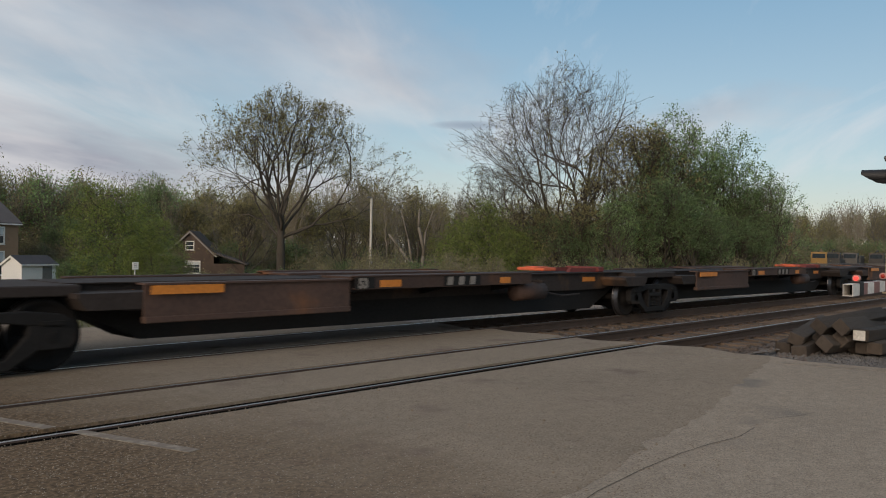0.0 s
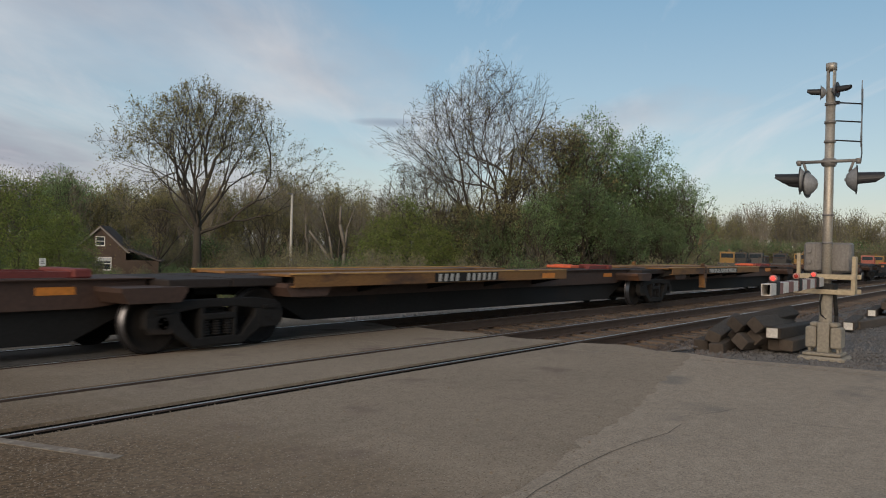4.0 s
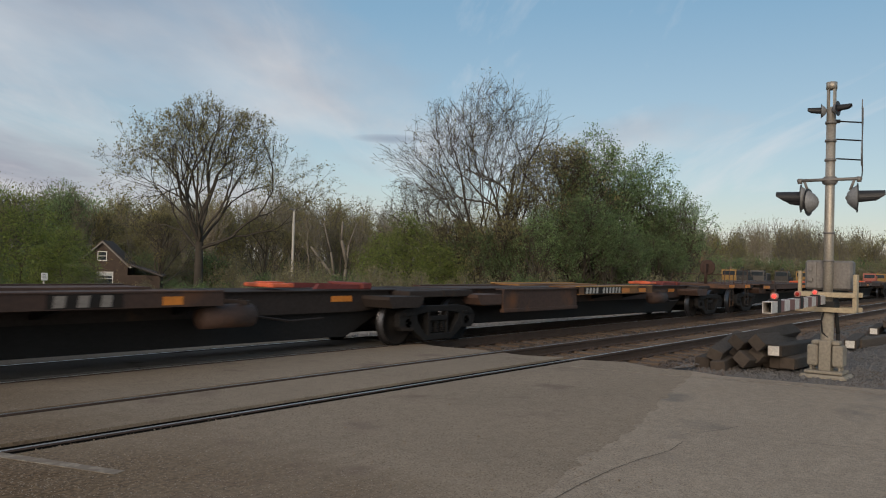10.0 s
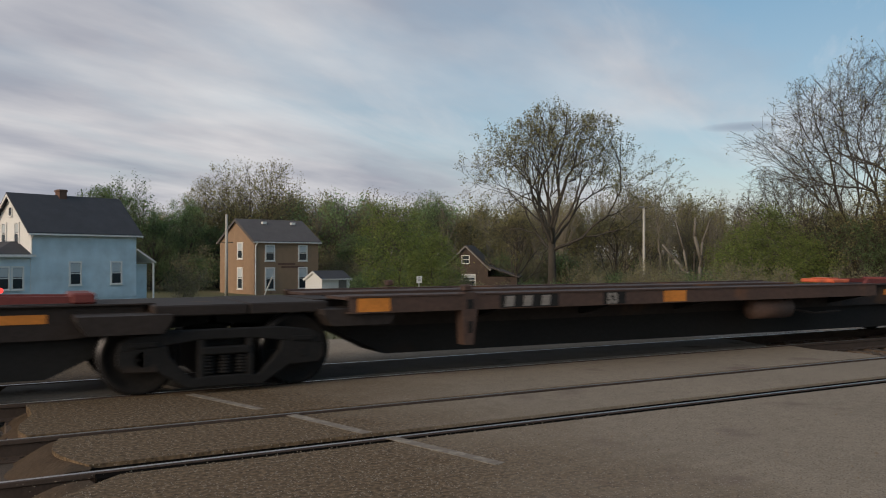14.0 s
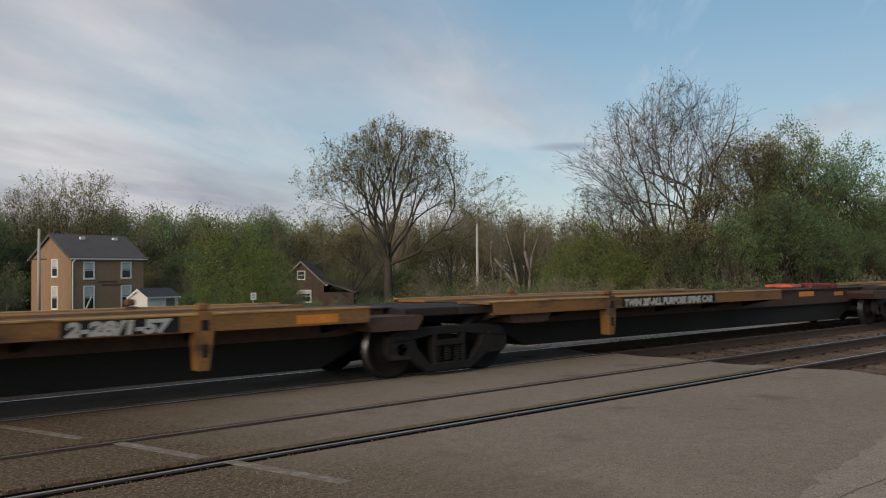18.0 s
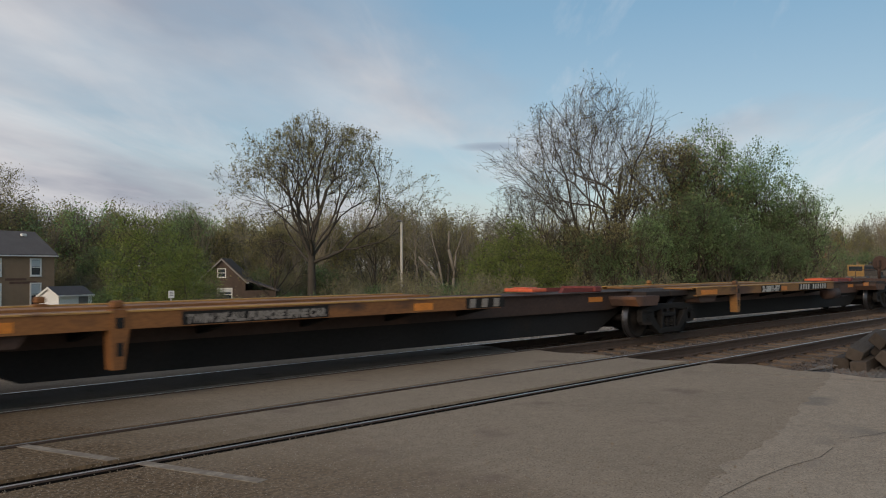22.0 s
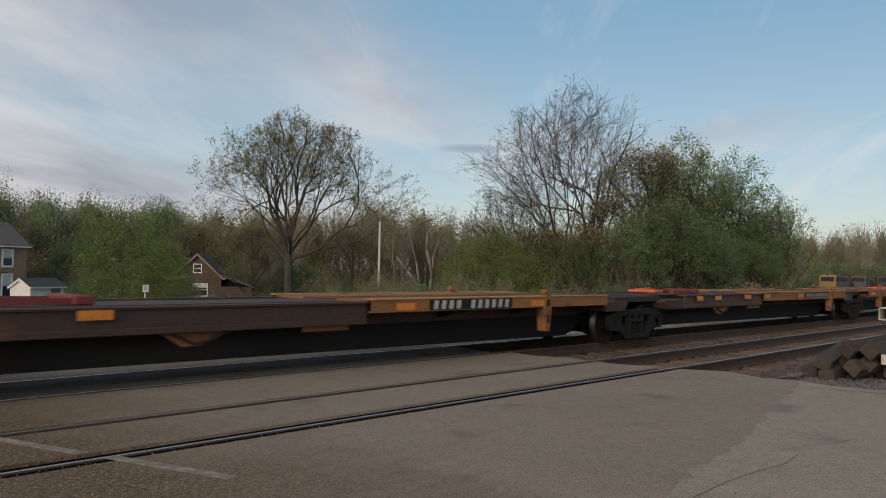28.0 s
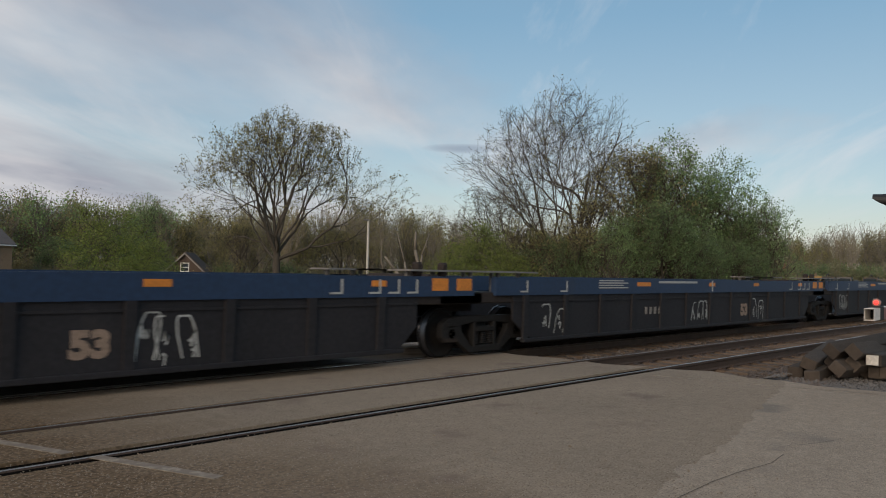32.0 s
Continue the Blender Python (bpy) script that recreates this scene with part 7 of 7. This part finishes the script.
T["tall"] = tree_meshes("tall", 23, "bark_dark", "leaf_olive", dict(per=2, size=0.055, spread=0.14, thin=0.010, keep=0.5), bole=6.0, limbs=5, trunk_r=0.32, fork=0.35, spread=(10, 50), first=3.3, ratio=0.87, levels=7, stems=3, up=0.03, side=0.32, splay=0.20, wob=0.065,
                        lobes=((0.2, 0, 14.0, 3.6, 5.4, 6.0), (-3.6, 0, 12.4, 3.2, 4.8, 6.0), (-5.6, 0.3, 9.4, 2.4, 3.8, 4.6), (3.3, 0, 14.2, 2.5, 4.8, 6.0), (0, -2.6, 12.2, 3.0, 4.6, 6.0)))
T["green"] = tree_meshes("green", 31, "bark_dark", "leaf_green", dict(per=9, size=0.075, spread=0.20, thin=0.012), bole=4.5, limbs=13, trunk_r=0.24, fork=0.15, spread=(6, 62), first=2.1, ratio=0.86, levels=6, up=0.07, side=0.30, wob=0.07,
                         lobes=((0, 0, 6.0, 3.2, 4.2, 4.6), (0.2, 0.2, 9.2, 2.0, 5.6, 3.0), (-1.7, 0.5, 7.8, 1.9, 4.0, 3.0), (1.9, -0.5, 7.0, 2.0, 4.0, 3.0), (0, -1.6, 7.4, 1.8, 4.2, 3.0)))
T["green2"] = tree_meshes("green2", 32, "bark_dark", "leaf_dark", dict(per=9, size=0.078, spread=0.22, thin=0.012), bole=3.4, limbs=13, trunk_r=0.24, fork=0.12, spread=(6, 72), first=2.1, ratio=0.86, levels=6, up=0.06, side=0.30, wob=0.07,
                          lobes=((0, 0, 5.2, 4.2, 4.6, 4.6), (-2.2, 1.0, 7.4, 2.0, 4.0, 3.0), (2.2, -0.8, 6.4, 2.4, 4.0, 3.0), (0.2, -1.4, 7.4, 1.9, 3.6, 3.0)))
T["olive"] = tree_meshes("olive", 33, "bark_dark", "leaf_olive", dict(per=5, size=0.070, spread=0.20, thin=0.012), bole=3.6, limbs=12, trunk_r=0.22, fork=0.2, spread=(6, 66), first=2.2, ratio=0.86, levels=6, up=0.06, side=0.30, wob=0.07,
                         lobes=((0, 0, 5.2, 3.8, 4.8, 4.6), (1.6, 0.8, 7.2, 2.0, 4.2, 3.0), (-1.9, -0.6, 6.4, 2.2, 3.8, 3.0)))
T["bright"] = tree_meshes("bright", 34, "bark_dark", "leaf_bright", dict(per=9, size=0.062, spread=0.22, thin=0.012), bole=0.8, points=900, step=0.38, kill=0.7, stems=2, pull=0.15, fan=8, fork=0.1, rise=0.6, go=0.7, bark_r=0.01,
                          lobes=((0, 0, 3.6, 3.8, 3.6, 3.4), (-1.6, 0.5, 5.2, 2.0, 2.8, 2.0), (1.8, 0, 4.2, 2.2, 2.8, 2.0)))
T["bare"] = tree_meshes("bare", 35, "bark", "leaf_brown", dict(per=2, size=0.055, spread=0.2, thin=0.012, keep=0.8), bole=6.0, limbs=7, trunk_r=0.15, fork=0.35, spread=(5, 45), gaps=(1.0, 0.9, 0.7), up=0.06, lobes=((0, 0, 7.2, 3.2, 5.4, 4.4), (1.0, 0.5, 8.4, 2.4, 4.0, 3.4)))
T["bare2"] = tree_meshes("bare2", 36, "bark_pale", "leaf_olive", dict(per=2, size=0.055, spread=0.2, thin=0.013), bole=5.2, points=600, step=0.45, kill=0.75, pull=0.5, fan=6, fork=0.5, rise=0.6, go=0.8, bark_r=0.01, lobes=((0, 0, 8.0, 2.2, 4.4, 3.8),))
T["maple"] = tree_meshes("maple", 37, "bark_dark", "leaf_olive", dict(per=5, size=0.07, spread=0.2, thin=0.009, keep=0.9), bole=3.5, limbs=4, trunk_r=0.20, fork=0.4, spread=(4, 55), gaps=(1.0, 0.9, 0.6), stems=3, up=0.06,
                         lobes=((-1.4, 0, 6.6, 4.4, 5.6, 4.6), (2.0, 0, 6.6, 4.2, 5.4, 4.6)))

tree("oak_tree", T["oak"], *place(53.9, 76), "large spreading tree in thin olive spring leaf", -36, 1.0)
tree("tall_tree", T["tall"], *place(33.75, 66), "tall nearly bare many-stemmed tree", -56, 1.0)
for key, az, d, sc, rot in (("tall", 37.4, 64, 0.60, -52), ("olive", 29.2, 66, 1.32, 20), ("green", 26.8, 66, 1.03, 70), ("olive", 31.6, 63, 0.95, 200), ("green2", 25.0, 67, 1.02, 10), ("green", 23.4, 69, 0.95, 150), ("bare", 21.9, 67, 0.78, 150),
                            ("green2", 28.0, 61, 0.85, 250), ("green", 28.2, 67, 0.86, 15), ("green2", 22.3, 70, 0.84, 35), ("green", 20.7, 68, 0.70, 95), ("green2", 34.4, 60, 0.62, 300), ("olive", 36.2, 61, 0.68, 140), ("bright", 39.4, 60, 0.88, 30),
                            ("bright", 41.2, 64, 0.72, 130), ("green2", 25.5, 60, 0.68, 60), ("green2", 22.6, 64, 0.62, 190), ("green", 30.4, 58, 0.55, 240), ("bright", 37.4, 58, 0.6, 300), ("olive", 33.0, 59, 0.7, 90)):
    tree("tree", T[key], *place(az, d), {"tall": "bare-branched slender young tree", "olive": "tree in dull olive spring leaf", "green": "tree in fresh green leaf", "green2": "dark green densely leafy tree", "bare": "dark bare budding tree in the grove", "bright": "bright yellow-green leafy shrub tree"}[key], rot, sc, "grove beyond the tracks")
for key, az, d, sc, rot in (("bright", 64.6, 64, 0.98, 0), ("bright", 62.2, 62, 0.66, 90), ("olive", 56.4, 84, 0.8, 20), ("olive", 49.6, 82, 0.74, 60), ("maple", 74.6, 98, 1.26, 0), ("maple", 77.0, 100, 1.10, 80),
                            ("bare", 71.6, 100, 0.96, 40), ("bare", 69.6, 104, 0.92, 190), ("bare", 67.6, 102, 0.80, 90), ("bare", 65.8, 106, 0.80, 10), ("green2", 67.3, 92, 0.6, 220), ("green2", 83.6, 92, 1.08, 140), ("green2", 81.2, 92, 0.75, 20), ("green", 79.2, 94, 0.72, 60), ("green2", 77.0, 96, 0.7, 160),
                            ("green2", 91.5, 96, 0.62, 20), ("bare", 90.0, 104, 0.68, 200), ("olive", 93.5, 88, 0.62, 70), ("bare2", 43.0, 72, 0.75, 0), ("bare", 44.6, 70, 0.72, 50), ("bare2", 46.5, 74, 0.8, 130), ("olive", 47.6, 80, 0.62, 130), ("olive", 60.0, 100, 0.8, 200), ("green", 62.4, 98, 0.8, 20), ("bare", 64.0, 100, 0.80, 60), ("olive", 66.2, 96, 0.8, 120), ("bare", 68.6, 98, 0.84, 100)):
    tree("tree", T[key], *place(az, d), {"maple": "bushy tree with budding twigs", "bare": "bare brown-twigged woodland tree", "bare2": "pale slender bare tree", "olive": "tree in dull olive spring leaf", "green": "tree in fresh green leaf", "green2": "dark green densely leafy tree", "bright": "bright green bushy leafy tree"}[key], rot, sc, "trees behind the houses")


def join_trees(name, keys, spots, label, seed):
    """Far woods: many trees in one mesh."""
    rs = random.Random(seed)
    vs, fs, ms, mats, k = [], [], [], [], 0
    for az, d, sc in spots:
        key = rs.choice(keys(az) if callable(keys) else keys)
        a = rs.uniform(0, 6.283)
        x, y, z = place(az, d)
        for me in T[key]:
            n = len(me.vertices)
            co = np.empty(n * 3)
            me.vertices.foreach_get("co", co)
            co = co.reshape(-1, 3) * sc
            co = np.stack([co[:, 0] * math.cos(a) - co[:, 1] * math.sin(a) + x, co[:, 0] * math.sin(a) + co[:, 1] * math.cos(a) + y, co[:, 2] + z], 1)
            base = []
            for m in me.materials:
                if m.name not in mats:
                    mats.append(m.name)
                base.append(mats.index(m.name))
            idx = np.empty(len(me.polygons), dtype=np.int32)
            me.polygons.foreach_get("material_index", idx)
            lv = np.empty(len(me.loops), dtype=np.int32)
            me.loops.foreach_get("vertex_index", lv)
            vs.append(co)
            fs.append(lv.reshape(-1, 4) + k)
            ms.append(np.array(base)[idx])
            k += n
    v, f, m = np.concatenate(vs), np.concatenate(fs), np.concatenate(ms)
    me = bpy.data.meshes.new(name)
    me.vertices.add(len(v))
    me.vertices.foreach_set("co", v.ravel())
    me.loops.add(f.size)
    me.loops.foreach_set("vertex_index", f.ravel().astype(np.int32))
    me.polygons.add(len(f))
    me.polygons.foreach_set("loop_start", np.arange(0, f.size, 4, dtype=np.int32))
    for q in mats:
        me.materials.append(bpy.data.materials[q])
    me.polygons.foreach_set("material_index", m.astype(np.int32))
    me.update()
    me.validate()
    tagged(new(name, me), label, "woods", kind="stuff")


# low-detail trees for the far woods
T["w_bare"] = tree_meshes("w_bare", 51, "bark_grey", "leaf_tan", dict(per=3, size=0.10, spread=0.45, thin=0.026), height=12, spread=0.45, trunk_r=0.13, first=0.25, levels=3, kids=(15, 8), gnarl=0.09, up=0.8)
T["w_olive"] = tree_meshes("w_olive", 52, "bark_grey", "leaf_olive", dict(per=8, size=0.125, spread=0.55, thin=0.025), height=11, spread=0.75, trunk_r=0.16, first=0.15, levels=3, kids=(14, 8), gnarl=0.12, up=0.7)
T["w_pale"] = tree_meshes("w_pale", 53, "bark_tan", "leaf_tan", dict(per=2, size=0.09, spread=0.4, thin=0.026), height=12, spread=0.32, trunk_r=0.12, first=0.35, levels=3, kids=(13, 7), gnarl=0.07, up=0.8)
T["w_green"] = tree_meshes("w_green", 54, "bark_grey", "leaf_green", dict(per=8, size=0.13, spread=0.55, thin=0.025), height=11, spread=0.7, trunk_r=0.16, first=0.12, levels=3, kids=(14, 8), gnarl=0.12, up=0.7)
T["s_brown"] = tree_meshes("s_brown", 55, "bark_grey", "leaf_tan", dict(per=8, size=0.20, spread=0.8, thin=0.05), height=12, spread=1.0, trunk_r=0.16, first=0.05, levels=3, kids=(9, 6), gnarl=0.15, up=0.4, stems=2)
T["s_green"] = tree_meshes("s_green", 56, "bark_dark", "leaf_dark", dict(per=10, size=0.22, spread=0.9, thin=0.05), height=11, spread=1.1, trunk_r=0.16, first=0.05, levels=3, kids=(9, 6), gnarl=0.15, up=0.4, stems=2)
rs = random.Random(9)


def woods_height(az):
    """Height of the far tree line over the eye, in degrees, as the skyline runs."""
    pts = ((5, 2.9), (9, 2.9), (12, 3.3), (14.4, 3.9), (17, 3.2), (20, 3.2), (30, 3.4), (40, 3.6), (44.5, 4.9), (48, 4.6), (55, 4.4), (60, 4.4), (64, 4.3), (68, 4.7), (74, 4.8), (80, 3.6), (84, 3.4), (90, 3.0), (100, 3.2), (112, 3.2))
    for (a, u), (b, v) in zip(pts, pts[1:]):
        if a <= az <= b:
            return u + (v - u) * (az - a) / (b - a)
    return 3.0


def woods_kinds(az):
    """What grows where along the wood's edge."""
    if az < 52:
        return ["w_pale", "w_pale", "w_bare", "w_olive", "w_olive"]
    if az < 60:
        return ["w_olive", "w_olive", "w_bare", "w_pale"]
    if az < 68:
        return ["w_olive", "w_green", "w_bare", "w_bare"]
    return ["w_bare", "w_bare", "w_olive", "w_green"]


spots = []
for i in range(400):
    az = 20 + 90 * (i + rs.random()) / 400
    d = rs.uniform(96, 140)
    want = d * math.tan(radians(woods_height(az) * rs.uniform(0.68, 1.10))) + 3.4
    spots.append((az, d, want / 12.0))
join_trees("far_woods", woods_kinds, spots, "budding mixed woodland beyond the field", 3)
spots = []
for i in range(100):
    az = 4 + 17 * (i + rs.random()) / 100
    d = rs.uniform(170, 260)
    want = d * math.tan(radians(woods_height(az) * rs.uniform(0.75, 1.03))) + 3.4
    spots.append((az, d, want / 12.0))
join_trees("distant_woods", ["w_bare", "w_bare", "w_olive", "w_pale"], spots, "hazy brown budding woodland in the distance", 4)
spots = []
for i in range(130):
    az = 4 + 20 * (i + rs.random()) / 130
    spots.append((az, rs.uniform(140, 165), rs.uniform(0.38, 0.58)))
join_trees("distant_scrub", ["s_brown", "s_brown", "s_green"], spots, "brown undergrowth along the distant woods", 6)
# scrub along the field's near edge
spots = []
for i in range(150):
    az = 18 + 62 * (i + rs.random()) / 150
    d = rs.uniform(46, 74) if az < 60 else rs.uniform(66, 92)
    if 68 < az < 79:
        continue
    spots.append((az, d, rs.uniform(0.10, 0.19) if 52 < az < 61 else rs.uniform(0.14, 0.30)))
for i in range(70):
    az = 50 + 36 * (i + rs.random()) / 70
    spots.append((az, rs.uniform(88, 100), rs.uniform(0.25, 0.42)))
for i in range(120):
    spots.append((18 + 80 * (i + rs.random()) / 120, rs.uniform(118, 135), rs.uniform(0.34, 0.5)))
join_trees("scrub", ["s_brown", "s_brown", "s_green"], spots, "low brown and green scrub along the field", 5)


def snag():
    """The split dead trunk with pale broken limbs."""
    x, y, z = place(44.6, 68)
    g = empty("dead_tree", pose(x, y, z), "dead pale split trunk with broken limbs", "tree")
    for pts in ([(0, 0, 0), (-0.25, 0, 2.6), (-0.55, 0, 4.4), (-1.2, 0, 6.8)], [(-0.2, 0, 2.2), (-1.25, 0, 3.6), (-2.2, 0, 4.8)], [(0.5, 0, 0), (0.7, 0, 3.0), (0.9, 0, 5.0), (1.5, 0, 6.8)], [(0.75, 0, 3.6), (0.3, 0, 5.4), (0.35, 0, 6.9)]):
        bm = bmesh.new()
        for i, (a, b) in enumerate(zip(pts, pts[1:])):
            tube(bm, a, b, 0.17 - 0.045 * i, 0.125 - 0.045 * i, n=8)
        part("limb", bm, "bark_pale", g)
    g.matrix_basis = pose(x, y, z, 0, 0, -45)


snag()


def grass_field():
    rs2 = np.random.RandomState(8)
    n = 24000
    az, d = np.radians(rs2.uniform(8, 100, n)), rs2.uniform(17, 70, n)
    x, y = d * np.cos(az), d * np.sin(az)
    keep = y > 14.5
    x, y = x[keep], y[keep]
    n = len(x)
    z = np.array([ground_z(a, b) for a, b in zip(x, y)])
    a = rs2.uniform(0, 6.28, n)
    h = rs2.uniform(0.15, 0.45, n)
    w = 0.05
    p = np.stack([x, y, z], 1)
    s = np.stack([np.cos(a) * w, np.sin(a) * w, 0 * a], 1)
    t = p + np.stack([rs2.normal(0, 0.1, n), rs2.normal(0, 0.1, n), h], 1)
    v = np.stack([p - s, p + s, t], 1).reshape(-1, 3)
    me = raw_mesh("grass", v.tolist(), np.arange(3 * n).reshape(n, 3).tolist(), "grass")
    tagged(new("grass", me), "rough dry and green spring grass", "grass", kind="stuff")


grass_field()


# ---- what moves ----
def motions():
    for car, s0 in CARS:
        walk(car, [(t, Matrix.Translation((s0 - run_to(t), TRAIN_Y, 0))) for t in range(33)])
    walk(WHEELS[0], [(k / 30, pose(0, 0, 0, 0, -math.degrees(run_to(k / 30) / WHEEL_R) % 360, 0)) for k in range(961)])
    turning = WHEELS[0].animation_data
    for w in WHEELS[1:]:
        w.rotation_mode = "QUATERNION"
        keys = w.animation_data_create()
        keys.action = turning.action
        keys.action_slot = turning.action_slot


motions()
